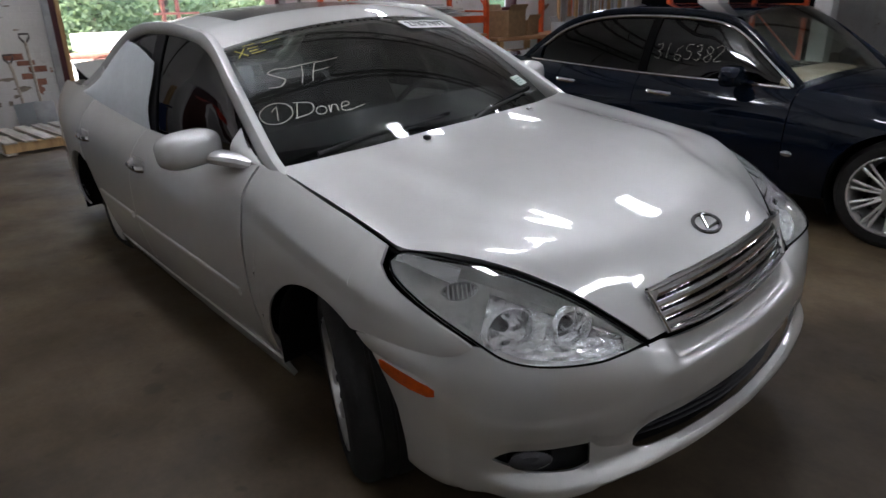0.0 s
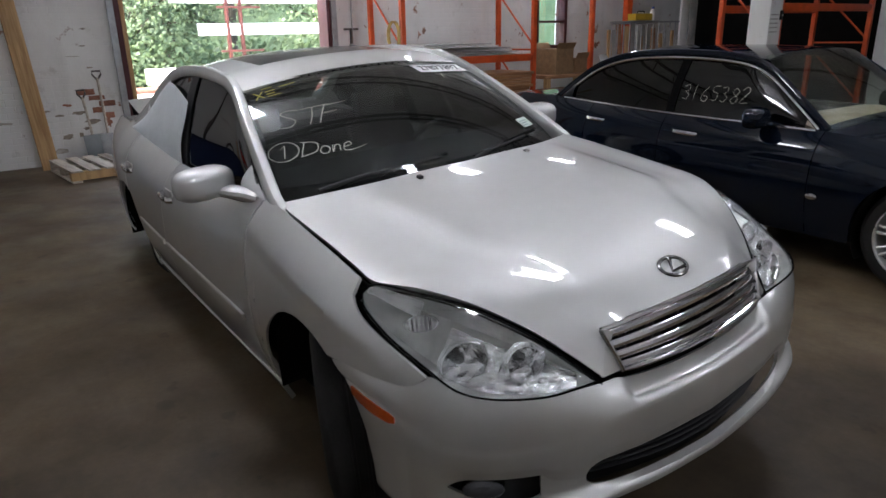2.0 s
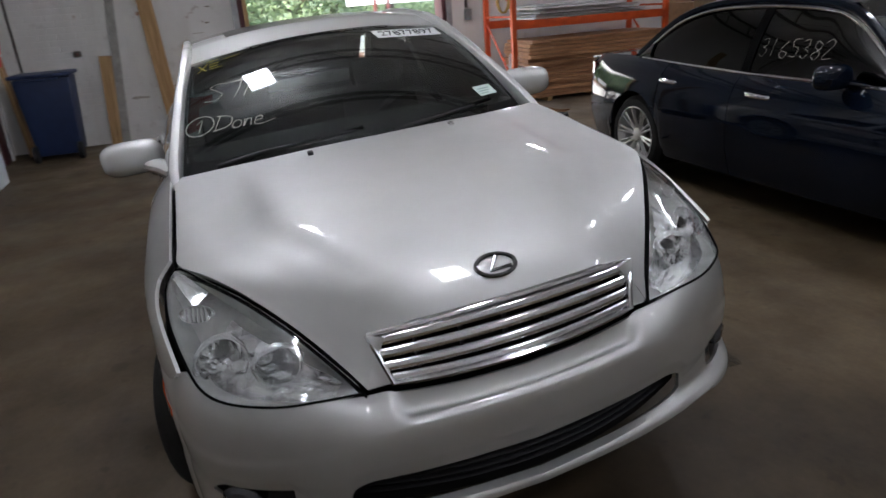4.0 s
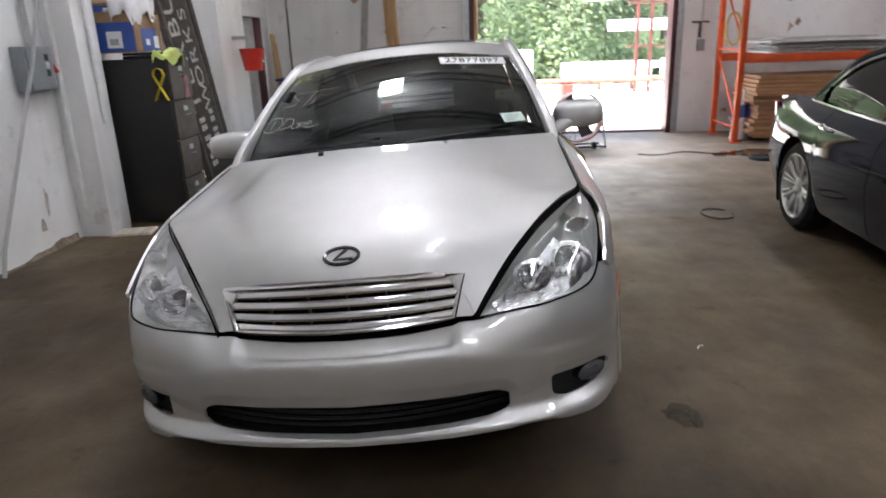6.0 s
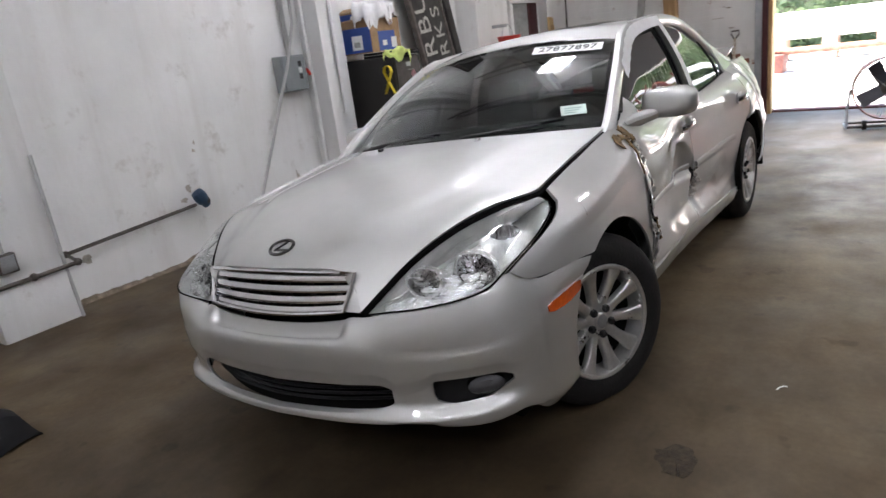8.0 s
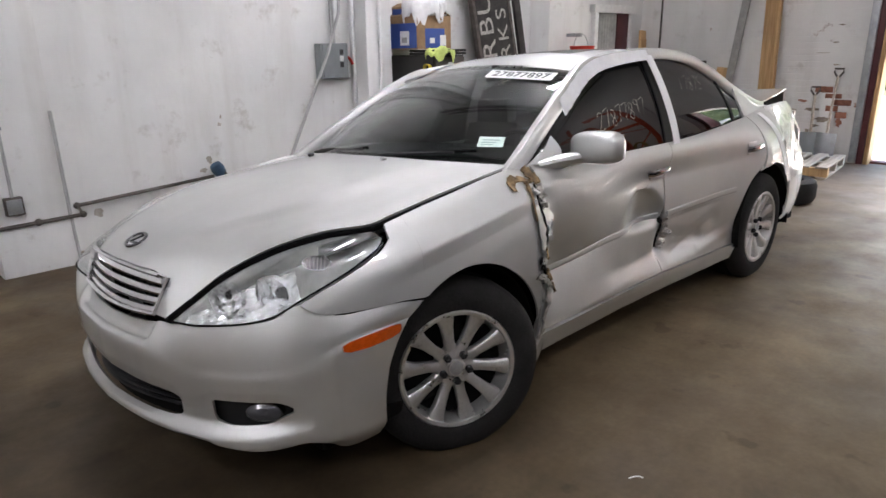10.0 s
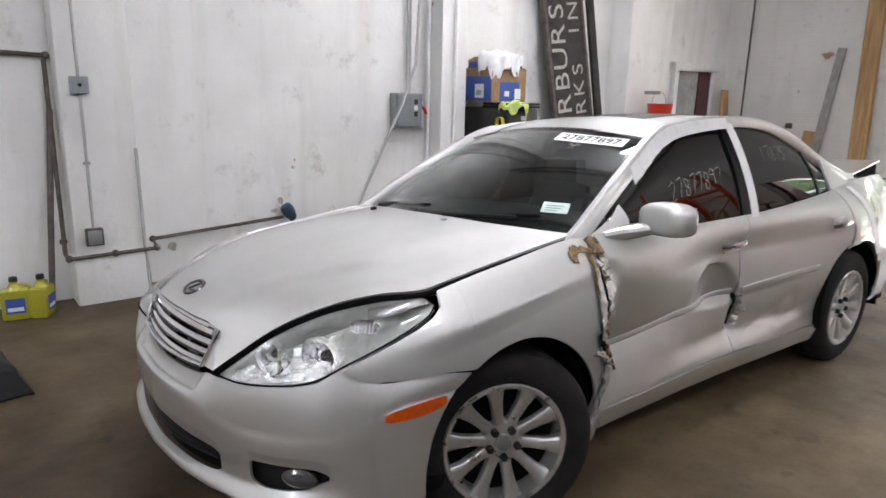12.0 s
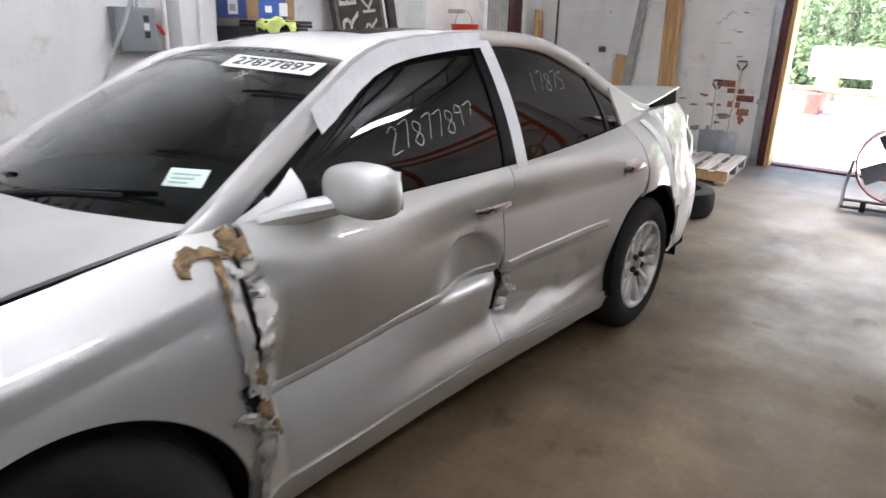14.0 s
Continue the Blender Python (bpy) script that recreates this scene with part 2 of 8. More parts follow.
def wall_mat(name, paint, brick=0.0, dirt=0.5, peel=0.0, peel_colour=(0.28, 0.14, 0.09)):
    """Old white paint over masonry: faint brick courses, grime, dirt streaks and peeled spots."""
    m = bpy.data.materials.new(name)
    m.use_nodes = True
    nt = m.node_tree
    b = nt.nodes["Principled BSDF"]
    b.inputs["Roughness"].default_value = 0.55
    co = nt.nodes.new("ShaderNodeTexCoord")

    def noise_node(scale, detail=5, stretch=None, rough=0.55):
        n = nt.nodes.new("ShaderNodeTexNoise")
        n.inputs["Scale"].default_value, n.inputs["Detail"].default_value, n.inputs["Roughness"].default_value = scale, detail, rough
        if stretch:
            mp = nt.nodes.new("ShaderNodeMapping")
            mp.inputs["Scale"].default_value = stretch
            nt.links.new(co.outputs["Object"], mp.inputs["Vector"])
            nt.links.new(mp.outputs["Vector"], n.inputs["Vector"])
        else:
            nt.links.new(co.outputs["Object"], n.inputs["Vector"])
        return n.outputs["Fac"]

    def ramp(sock, a, ca, c, cc):
        r = nt.nodes.new("ShaderNodeValToRGB")
        r.color_ramp.elements[0].position, r.color_ramp.elements[0].color = a, (*ca, 1)
        r.color_ramp.elements[1].position, r.color_ramp.elements[1].color = c, (*cc, 1)
        nt.links.new(sock, r.inputs["Fac"])
        return r.outputs["Color"]

    def mix(fac, a, c, mode="MIX"):
        x = nt.nodes.new("ShaderNodeMix")
        x.data_type, x.blend_type = "RGBA", mode
        if isinstance(fac, float):
            x.inputs[0].default_value = fac
        else:
            nt.links.new(fac, x.inputs[0])
        for s, k in ((a, 6), (c, 7)):
            if isinstance(s, tuple):
                x.inputs[k].default_value = (*s, 1)
            else:
                nt.links.new(s, x.inputs[k])
        return x.outputs[2]

    col = ramp(noise_node(1.3), 0.3, [c * 0.86 for c in paint], 0.62, paint)
    streak = ramp(noise_node(1.0, 6, (5, 5, 0.5)), 0.52, (1, 1, 1), 0.85, (0.62, 0.58, 0.53))
    col = mix(0.4 * dirt, col, streak, "MULTIPLY")
    spots = ramp(noise_node(3.0, 9, None, 0.72), 0.58, (1, 1, 1), 0.75, (0.50, 0.45, 0.40))
    col = mix(0.7 * dirt, col, spots, "MULTIPLY")
    heights = noise_node(25, 6)
    if brick:
        mp = nt.nodes.new("ShaderNodeMapping")
        mp.inputs["Rotation"].default_value = (radians(90), 0, 0)
        sep = nt.nodes.new("ShaderNodeSeparateXYZ")
        nt.links.new(co.outputs["Object"], sep.inputs[0])
        ad = nt.nodes.new("ShaderNodeMath")
        nt.links.new(sep.outputs["X"], ad.inputs[0])
        nt.links.new(sep.outputs["Y"], ad.inputs[1])
        cb = nt.nodes.new("ShaderNodeCombineXYZ")
        nt.links.new(ad.outputs[0], cb.inputs["X"])
        nt.links.new(sep.outputs["Z"], cb.inputs["Y"])
        br = nt.nodes.new("ShaderNodeTexBrick")
        br.inputs["Scale"].default_value = 1.0
        br.inputs["Brick Width"].default_value, br.inputs["Row Height"].default_value, br.inputs["Mortar Size"].default_value = 0.215, 0.075, 0.006
        br.inputs["Color1"].default_value = br.inputs["Color2"].default_value = (1, 1, 1, 1)
        br.inputs["Mortar"].default_value = (0, 0, 0, 1)
        br.inputs["Mortar Smooth"].default_value = 0.6
        nt.links.new(cb.outputs[0], br.inputs["Vector"])
        patch = ramp(noise_node(1.1, 3), 0.4, (0, 0, 0), 0.62, (1, 1, 1))
        hm = nt.nodes.new("ShaderNodeMix")
        hm.data_type = "FLOAT"
        nt.links.new(patch, hm.inputs[0])
        nt.links.new(heights, hm.inputs[2])
        nt.links.new(br.outputs["Color"], hm.inputs[3])
        heights = hm.outputs[0]
    if peel:
        ad2 = nt.nodes.new("ShaderNodeMath")
        nt.links.new(noise_node(3.2, 9, None, 0.65), ad2.inputs[0])
        ad2.inputs[1].default_value = peel
        pm = ramp(ad2.outputs[0], 0.70, (0, 0, 0), 0.735, (1, 1, 1))
        pc = ramp(noise_node(9, 5), 0.35, [c * 0.6 for c in peel_colour], 0.65, [min(1, c * 1.5) for c in peel_colour])
        col = mix(pm, col, pc)
    nt.links.new(col, b.inputs["Base Color"])
    bp = nt.nodes.new("ShaderNodeBump")
    bp.inputs["Strength"].default_value, bp.inputs["Distance"].default_value = 0.45, 0.006 + 0.004 * brick
    nt.links.new(heights, bp.inputs["Height"])
    nt.links.new(bp.outputs["Normal"], b.inputs["Normal"])
    return m


def floor_mat():
    """Worn workshop concrete with oil stains and scuffs; doorway light and car shade painted in."""
    m = bpy.data.materials.new("worn concrete")
    m.use_nodes = True
    nt = m.node_tree
    b = nt.nodes["Principled BSDF"]
    co = nt.nodes.new("ShaderNodeTexCoord")

    def nz(s, d=6, r=0.6):
        n = nt.nodes.new("ShaderNodeTexNoise")
        n.inputs["Scale"].default_value, n.inputs["Detail"].default_value, n.inputs["Roughness"].default_value = s, d, r
        nt.links.new(co.outputs["Object"], n.inputs["Vector"])
        return n.outputs["Fac"]

    def rp(s, a, ca, c, cc):
        r = nt.nodes.new("ShaderNodeValToRGB")
        r.color_ramp.elements[0].position, r.color_ramp.elements[0].color = a, (*ca, 1)
        r.color_ramp.elements[1].position, r.color_ramp.elements[1].color = c, (*cc, 1)
        nt.links.new(s, r.inputs["Fac"])
        return r.outputs["Color"]

    def mul(a, c, f):
        x = nt.nodes.new("ShaderNodeMix")
        x.data_type, x.blend_type = "RGBA", "MULTIPLY"
        x.inputs[0].default_value = f
        nt.links.new(a, x.inputs[6])
        nt.links.new(c, x.inputs[7])
        return x.outputs[2]

    c = rp(nz(0.6), 0.3, (0.072, 0.051, 0.028), 0.7, (0.170, 0.125, 0.072))
    c = mul(c, rp(nz(2.4, 8), 0.38, (0.58, 0.55, 0.50), 0.64, (1, 1, 1)), 0.7)
    c = mul(c, rp(nz(1.1, 5), 0.6, (1, 1, 1), 0.74, (0.42, 0.39, 0.35)), 0.5)
    c = mul(c, rp(nz(5.5, 3, 0.45), 0.66, (1, 1, 1), 0.70, (0.45, 0.42, 0.40)), 0.55)
    mp = nt.nodes.new("ShaderNodeMapping")
    mp.inputs["Scale"].default_value, mp.inputs["Rotation"].default_value = (0.7, 5.0, 1.0), (0, 0, 0.5)
    nt.links.new(co.outputs["Object"], mp.inputs["Vector"])
    st = nt.nodes.new("ShaderNodeTexNoise")
    st.inputs["Scale"].default_value, st.inputs["Detail"].default_value = 1.6, 5
    nt.links.new(mp.outputs["Vector"], st.inputs["Vector"])
    c = mul(c, rp(st.outputs["Fac"], 0.58, (1, 1, 1), 0.74, (0.66, 0.63, 0.60)), 0.45)
    c = mul(c, rp(nz(40, 4), 0.35, (0.8, 0.8, 0.8), 0.65, (1, 1, 1)), 0.7)
    # daylight spill by the doorway, painted in as paler concrete
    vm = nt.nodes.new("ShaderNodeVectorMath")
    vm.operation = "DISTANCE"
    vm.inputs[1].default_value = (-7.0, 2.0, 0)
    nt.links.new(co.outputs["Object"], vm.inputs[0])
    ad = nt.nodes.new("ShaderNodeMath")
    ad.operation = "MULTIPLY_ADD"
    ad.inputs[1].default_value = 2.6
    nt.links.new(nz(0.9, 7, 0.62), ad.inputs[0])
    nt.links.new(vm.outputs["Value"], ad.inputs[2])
    door_light = nt.nodes.new("ShaderNodeMix")
    door_light.data_type = "RGBA"
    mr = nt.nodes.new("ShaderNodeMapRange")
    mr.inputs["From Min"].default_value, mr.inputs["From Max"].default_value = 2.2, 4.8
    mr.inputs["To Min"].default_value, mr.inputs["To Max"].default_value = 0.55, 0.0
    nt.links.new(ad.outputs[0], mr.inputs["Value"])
    nt.links.new(mr.outputs["Result"], door_light.inputs[0])
    nt.links.new(c, door_light.inputs[6])
    door_light.inputs[7].default_value = (0.220, 0.184, 0.152, 1)
    c = door_light.outputs[2]
    # ragged dark zones: shade under the nose painted in, darker right side, oil spots
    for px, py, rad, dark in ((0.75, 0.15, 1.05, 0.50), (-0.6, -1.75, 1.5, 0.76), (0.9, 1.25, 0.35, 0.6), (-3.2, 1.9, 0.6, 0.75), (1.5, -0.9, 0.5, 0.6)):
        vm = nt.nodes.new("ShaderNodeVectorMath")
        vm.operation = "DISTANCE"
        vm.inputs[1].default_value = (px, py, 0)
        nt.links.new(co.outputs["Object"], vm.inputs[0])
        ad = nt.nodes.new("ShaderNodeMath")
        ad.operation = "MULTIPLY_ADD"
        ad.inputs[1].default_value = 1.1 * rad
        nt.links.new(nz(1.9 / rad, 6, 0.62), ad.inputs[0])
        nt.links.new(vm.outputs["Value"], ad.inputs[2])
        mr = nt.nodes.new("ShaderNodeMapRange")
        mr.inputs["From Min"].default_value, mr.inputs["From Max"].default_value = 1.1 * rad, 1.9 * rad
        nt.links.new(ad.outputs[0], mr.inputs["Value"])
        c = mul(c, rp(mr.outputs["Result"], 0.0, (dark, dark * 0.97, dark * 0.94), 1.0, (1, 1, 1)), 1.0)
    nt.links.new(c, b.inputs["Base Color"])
    rr = rp(nz(1.7, 6), 0.35, (0.46, 0.46, 0.46), 0.7, (0.78, 0.78, 0.78))
    b.inputs["Specular IOR Level"].default_value = 0.35
    nt.links.new(rr, b.inputs["Roughness"])
    bp = nt.nodes.new("ShaderNodeBump")
    bp.inputs["Strength"].default_value, bp.inputs["Distance"].default_value = 0.25, 0.004
    nt.links.new(nz(22, 7), bp.inputs["Height"])
    nt.links.new(bp.outputs["Normal"], b.inputs["Normal"])
    return m


SILVER = mat("silver paint", (0.605, 0.61, 0.598), 0.54, 0.92, vary=0.05, scale=1.5, coat=1.0)
SILVER.node_tree.nodes["Principled BSDF"].inputs["Coat IOR"].default_value = 1.65
LAMPBACK = mat("satin lamp housing", (0.60, 0.605, 0.585), 0.30, 0.5, vary=0.3, scale=14)
BOWL = mat("faceted lamp bowl", (0.90, 0.90, 0.91), 0.03, 1.0, vary=0.15, scale=30, bump=0.3, bump_scale=110)
SMOKED = mat("smoked fog lens", (0.055, 0.055, 0.06), 0.12, spec=0.6, vary=0.2, scale=30)
NAVY = mat("dark blue paint", (0.003, 0.006, 0.013), 0.06, 0.0, vary=0.1, scale=4, spec=0.34)
CHROME = mat("chrome", (0.75, 0.75, 0.76), 0.10, 1.0, rough_vary=0.05, vary=0.05)
BADGE = mat("dark chrome", (0.16, 0.16, 0.165), 0.15, 1.0, vary=0.1)
ALLOY = mat("brushed alloy", (0.60, 0.595, 0.58), 0.34, 0.80, vary=0.18, scale=12, rough_vary=0.12)
RUBBER = mat("tyre rubber", (0.016, 0.015, 0.0145), 0.8, spec=0.25, vary=0.35, scale=14, bump=0.25, bump_scale=90)
BLACK = mat("black plastic", (0.011, 0.011, 0.012), 0.5, spec=0.3, vary=0.2, scale=20, bump=0.1, bump_scale=200)
SEAM = mat("black seal and gap shade", (0.004, 0.004, 0.004), 0.9, vary=0.1, spec=0.05)
# near-black: shade painted into hollows, gaps and the far end
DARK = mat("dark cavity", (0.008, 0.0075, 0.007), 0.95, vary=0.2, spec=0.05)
GLASS = glass_mat("windscreen glass", (0.54, 0.58, 0.57))
CLEARGLASS = glass_mat("clear windscreen glass", (0.86, 0.90, 0.87))
TINT = glass_mat("tinted glass", (0.07, 0.073, 0.073))
LENS = glass_mat("clear lens", (0.93, 0.94, 0.94))
AMBER = mat("amber lens", (0.50, 0.075, 0.008), 0.18, coat=0.8, vary=0.25, scale=60)
REDLENS = mat("red lens", (0.35, 0.01, 0.008), 0.15, coat=0.8, vary=0.2, scale=50)
SEATS = mat("dark upholstery", (0.035, 0.032, 0.03), 0.7, vary=0.3, scale=10, bump=0.2)
TAPE = mat("white tape", (0.80, 0.81, 0.82), 0.45, vary=0.08, scale=9, bump=0.5, bump_scale=18)
PLASTIC_WRAP = mat("crumpled clear wrap", (0.58, 0.58, 0.56), 0.36, 0.05, vary=0.3, scale=12, bump=0.6, bump_scale=16, coat=0.3)
FOAM = mat("tan body filler", (0.21, 0.14, 0.066), 0.85, vary=0.8, scale=34, bump=0.8, bump_scale=40)
TORN = mat("torn bare metal", (0.45, 0.43, 0.40), 0.4, 0.6, vary=0.5, scale=25, bump=0.6, bump_scale=30)
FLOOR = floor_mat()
WALL_W = wall_mat("white painted plaster", (0.80, 0.80, 0.79), 0.0, 1.05, 0.012, (0.30, 0.25, 0.20))
WALL_B = wall_mat("white painted brick", (0.74, 0.73, 0.71), 1.0, 0.9, 0.06)
CEIL = mat("white painted roof deck", (0.70, 0.70, 0.69), 0.8, vary=0.3, scale=1.5)
STEEL = mat("galvanised steel", (0.38, 0.39, 0.40), 0.45, 0.7, vary=0.25, scale=12, rough_vary=0.1)
IRON = mat("rusty iron pipe", (0.11, 0.095, 0.085), 0.65, 0.4, vary=0.5, scale=18, bump=0.4)
GREYBOX = mat("grey enamel", (0.22, 0.24, 0.25), 0.45, vary=0.12, scale=10, bump=0.05)
CABINET = mat("dark brown enamel", (0.011, 0.0095, 0.0085), 0.6, vary=0.3, scale=6)
CABFRONT = mat("worn grey-brown enamel", (0.055, 0.048, 0.044), 0.55, vary=0.5, scale=9)
BLUE = mat("blue printed card", (0.03, 0.08, 0.33), 0.5, vary=0.15, scale=12)
CARD = mat("brown cardboard", (0.30, 0.19, 0.10), 0.75, vary=0.25, scale=14, bump=0.1)
WHITE = mat("white paint", (0.8, 0.8, 0.79), 0.6, vary=0.12, scale=14)
CLOTH = mat("white cotton cloth", (0.74, 0.74, 0.75), 0.9, vary=0.12, scale=20, bump=0.3, bump_scale=120)
LIME = mat("lime green cloth", (0.56, 0.66, 0.20), 0.85, vary=0.25, scale=15, bump=0.3)
YELLOW = mat("yellow ribbon print", (0.62, 0.48, 0.03), 0.6, vary=0.2, scale=25)
PINK = mat("pink ribbon print", (0.6, 0.30, 0.34), 0.6, vary=0.2, scale=25)
SIGNB = mat("weathered dark sign board", (0.032, 0.028, 0.026), 0.7, vary=0.7, scale=9, bump=0.2)
SIGNW = mat("flaked sign paint", (0.50, 0.48, 0.44), 0.75, vary=0.5, scale=40, tint=(0.12, 0.11, 0.10))
RED = mat("red plastic", (0.62, 0.035, 0.02), 0.35, vary=0.15, scale=12)
BINBLUE = mat("dark blue bin plastic", (0.012, 0.026, 0.085), 0.5, vary=0.2, scale=8)
PINE = wood_mat("pale pine", (0.30, 0.17, 0.07), (0.58, 0.38, 0.18), 1.0, 2)
PALLETW = wood_mat("pallet wood", (0.30, 0.24, 0.18), (0.60, 0.54, 0.46), 1.0, 0)
PLY = wood_mat("plywood stack", (0.20, 0.09, 0.045), (0.44, 0.23, 0.11), 1.0, 1)
MAROON = mat("dark red paint", (0.07, 0.012, 0.014), 0.5, vary=0.3, scale=8)
ORANGE = mat("orange rack enamel", (0.62, 0.085, 0.015), 0.45, vary=0.25, scale=7)
YELLOWBOT = mat("yellow washer fluid", (0.40, 0.37, 0.03), 0.25, vary=0.15, scale=8, coat=0.4)
GREYSTUFF = mat("grey panel sheets", (0.40, 0.40, 0.38), 0.6, vary=0.35, scale=3)
PEACH = mat("bare brick", (0.26, 0.11, 0.07), 0.85, vary=0.5, scale=20, bump=0.6, bump_scale=50, random=0.3)
PAPER = mat("white label paper", (0.75, 0.76, 0.75), 0.5, vary=0.05)
INK = mat("black print", (0.02, 0.02, 0.022), 0.6)
MINT = mat("pale green label", (0.60, 0.72, 0.66), 0.5, vary=0.08, scale=30)
CHALK = mat("chalk marker", (0.50, 0.50, 0.44), 0.8, vary=0.3, scale=60)
CHALKY = mat("yellow chalk marker", (0.60, 0.56, 0.12), 0.8, vary=0.3, scale=60)
TAR = mat("bright gravel yard", (0.60, 0.58, 0.55), 0.9, vary=0.35, scale=2, bump=0.5)
LEAF = mat("green leaves", (0.115, 0.155, 0.085), 0.5, vary=0.7, scale=1.2, random=0.2)
ln = LEAF.node_tree
lt = ln.nodes.new("ShaderNodeBsdfTranslucent")
lt.inputs["Color"].default_value = (0.26, 0.34, 0.18, 1)
lm = ln.nodes.new("ShaderNodeMixShader")
lm.inputs["Fac"].default_value = 0.4
ln.links.new(ln.nodes["Principled BSDF"].outputs[0], lm.inputs[1])
ln.links.new(lt.outputs[0], lm.inputs[2])
ln.links.new(lm.outputs[0], ln.nodes["Material Output"].inputs["Surface"])
RUSTED = mat("dusty rusted steel", (0.42, 0.27, 0.21), 0.8, vary=0.4, scale=6)
BARK = mat("bark", (0.10, 0.075, 0.055), 0.9, vary=0.5, scale=20, bump=0.8, bump_scale=30)
CONCRETE = mat("pale concrete block", (0.74, 0.73, 0.70), 0.85, vary=0.25, scale=4, bump=0.3)
LAMP = emit_mat("lamp diffuser", (0.965, 0.98, 1.085), 6.0)
PVC = mat("grey conduit", (0.42, 0.42, 0.42), 0.5, vary=0.15, scale=10)
BROWNRED = mat("rust red paint", (0.13, 0.035, 0.024), 0.6, vary=0.5, scale=12, bump=0.2)
BLUEFIT = mat("blue painted casting", (0.03, 0.07, 0.12), 0.5, vary=0.3, scale=30, bump=0.3)

# ---- the workshop ----
# plan: x along the silver car (nose towards +x), y to its left; floor z = 0
XF, YL, XN, YR, HC = -7.65, -2.95, 8.0, 16.0, 4.8


def slab(name, lo, hi, material, label, category, bevel=0.0):
    ob = finish(name, boxed(lo, hi, bevel), material, None, "", 0)
    return tagged(ob, label, category, "", "structure")


bm = bmesh.new()
nx, ny = 60, 70
gv = [[bm.verts.new((XF - 0.3 + (XN - XF + 0.6) * i / nx, YL - 0.3 + (YR - YL + 0.6) * j / ny, 0.0)) for j in range(ny + 1)] for i in range(nx + 1)]
for i in range(nx):
    for j in range(ny):
        bm.faces.new([gv[i][j], gv[i + 1][j], gv[i + 1][j + 1], gv[i][j + 1]])
r = bmesh.ops.extrude_face_region(bm, geom=bm.faces[:])
bmesh.ops.translate(bm, verts=[v for v in r["geom"] if isinstance(v, bmesh.types.BMVert)], vec=(0, 0, -0.2))
bmesh.ops.recalc_face_normals(bm, faces=bm.faces[:])
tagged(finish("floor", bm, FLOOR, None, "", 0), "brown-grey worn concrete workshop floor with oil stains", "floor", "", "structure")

slab("ceiling", (XF - 0.3, YL - 0.3, HC), (XN + 0.3, YR + 0.3, HC + 0.2), CEIL, "grey-painted roof deck of the workshop", "ceiling")
slab("wall_south", (XF - 0.3, YL - 0.3, -0.1), (XN + 0.3, YL, HC), WALL_W, "white-painted grimy masonry side wall", "wall")
slab("wall_north", (XF - 0.3, YR, -0.1), (XN + 0.3, YR + 0.3, HC), WALL_B, "white-painted side wall at the dark end", "wall")
slab("wall_east", (XN, YL, -0.1), (XN + 0.3, YR, HC), WALL_B, "plain white-painted wall closing the workshop", "wall")
# far wall with the doorway and a window
DY0, DY1, DZ = 0.13, 3.02, 2.28
WY0, WY1, WZ0, WZ1 = 7.25, 8.05, 1.15, 2.15
slab("wall_west_1", (XF - 0.3, YL, -0.1), (XF, DY0, HC), WALL_B, "white-painted brick wall with peeling patches beside the doorway", "wall")
slab("wall_west_2", (XF - 0.3, DY1, -0.1), (XF, WY0, HC), WALL_B, "white-painted brick wall behind the orange rack", "wall")
slab("wall_west_3", (XF - 0.3, WY1, -0.1), (XF, YR, HC), WALL_B, "white-painted brick wall beyond the small window", "wall")
slab("wall_west_4", (XF - 0.3, DY0, DZ), (XF, DY1, HC), WALL_B, "white-painted wall above the doorway", "wall")
slab("wall_west_5", (XF - 0.3, WY0, -0.1), (XF, WY1, WZ0), WALL_B, "white-painted wall below the small window", "wall")
slab("wall_west_6", (XF - 0.3, WY0, WZ1), (XF, WY1, HC), WALL_B, "white-painted wall above the small window", "wall")

# pilasters on the side wall
for k, (x0, x1, y1, z0) in enumerate([(0.29, 0.74, -2.76, 0.34), (-2.66, -2.36, -2.69, 0.0), (-5.85, -5.05, -2.66, 0.0), (4.0, 4.5, -2.76, 0.0)]):
    bm = boxed((x0, YL - 0.02, z0 - 0.02), (x1, y1, HC), 0.02)
    if z0:
        box(bm, (x0 - 0.02, YL - 0.02, -0.02), (x1 + 0.02, y1 + 0.035, z0), 0.025)
    tagged(finish("pilaster_%d" % (k + 1), bm, WALL_W, None, "", 30), "white-painted masonry pilaster with scuffed edges", "pilaster", "", "structure")

# doorway: jambs, sill rail and the edge of the raised door
door = thing("door_frame", "wood and steel jambs of the wide open vehicle doorway", "door frame", None, "", "structure")
part("jamb", boxed((XF - 0.28, DY0 - 0.05, 0), (XF + 0.03, DY0 + 0.02, DZ), 0.006), MAROON, door, "dark red steel edge")
part("jamb_board", boxed((XF - 0.2, DY0 + 0.025, 0), (XF + 0.02, DY0 + 0.075, DZ), 0.006), PINE, door, "bare pine trim board")
part("track", boxed((XF + 0.03, DY0 - 0.13, 0.02), (XF + 0.06, DY0 - 0.05, DZ), 0.004), STEEL, door, "grey steel door track")
part("jamb", boxed((XF - 0.28, DY1 - 0.02, 0), (XF + 0.03, DY1 + 0.05, DZ), 0.006), MAROON, door, "dark red steel edge")
part("track", boxed((XF + 0.03, DY1 + 0.05, 0.02), (XF + 0.06, DY1 + 0.13, DZ), 0.004), STEEL, door, "grey steel door track")
part("sill", boxed((XF - 0.3, DY0, 0.0), (XF - 0.1, DY1, 0.025), 0.006), BROWNRED, door, "rusty steel threshold strip")

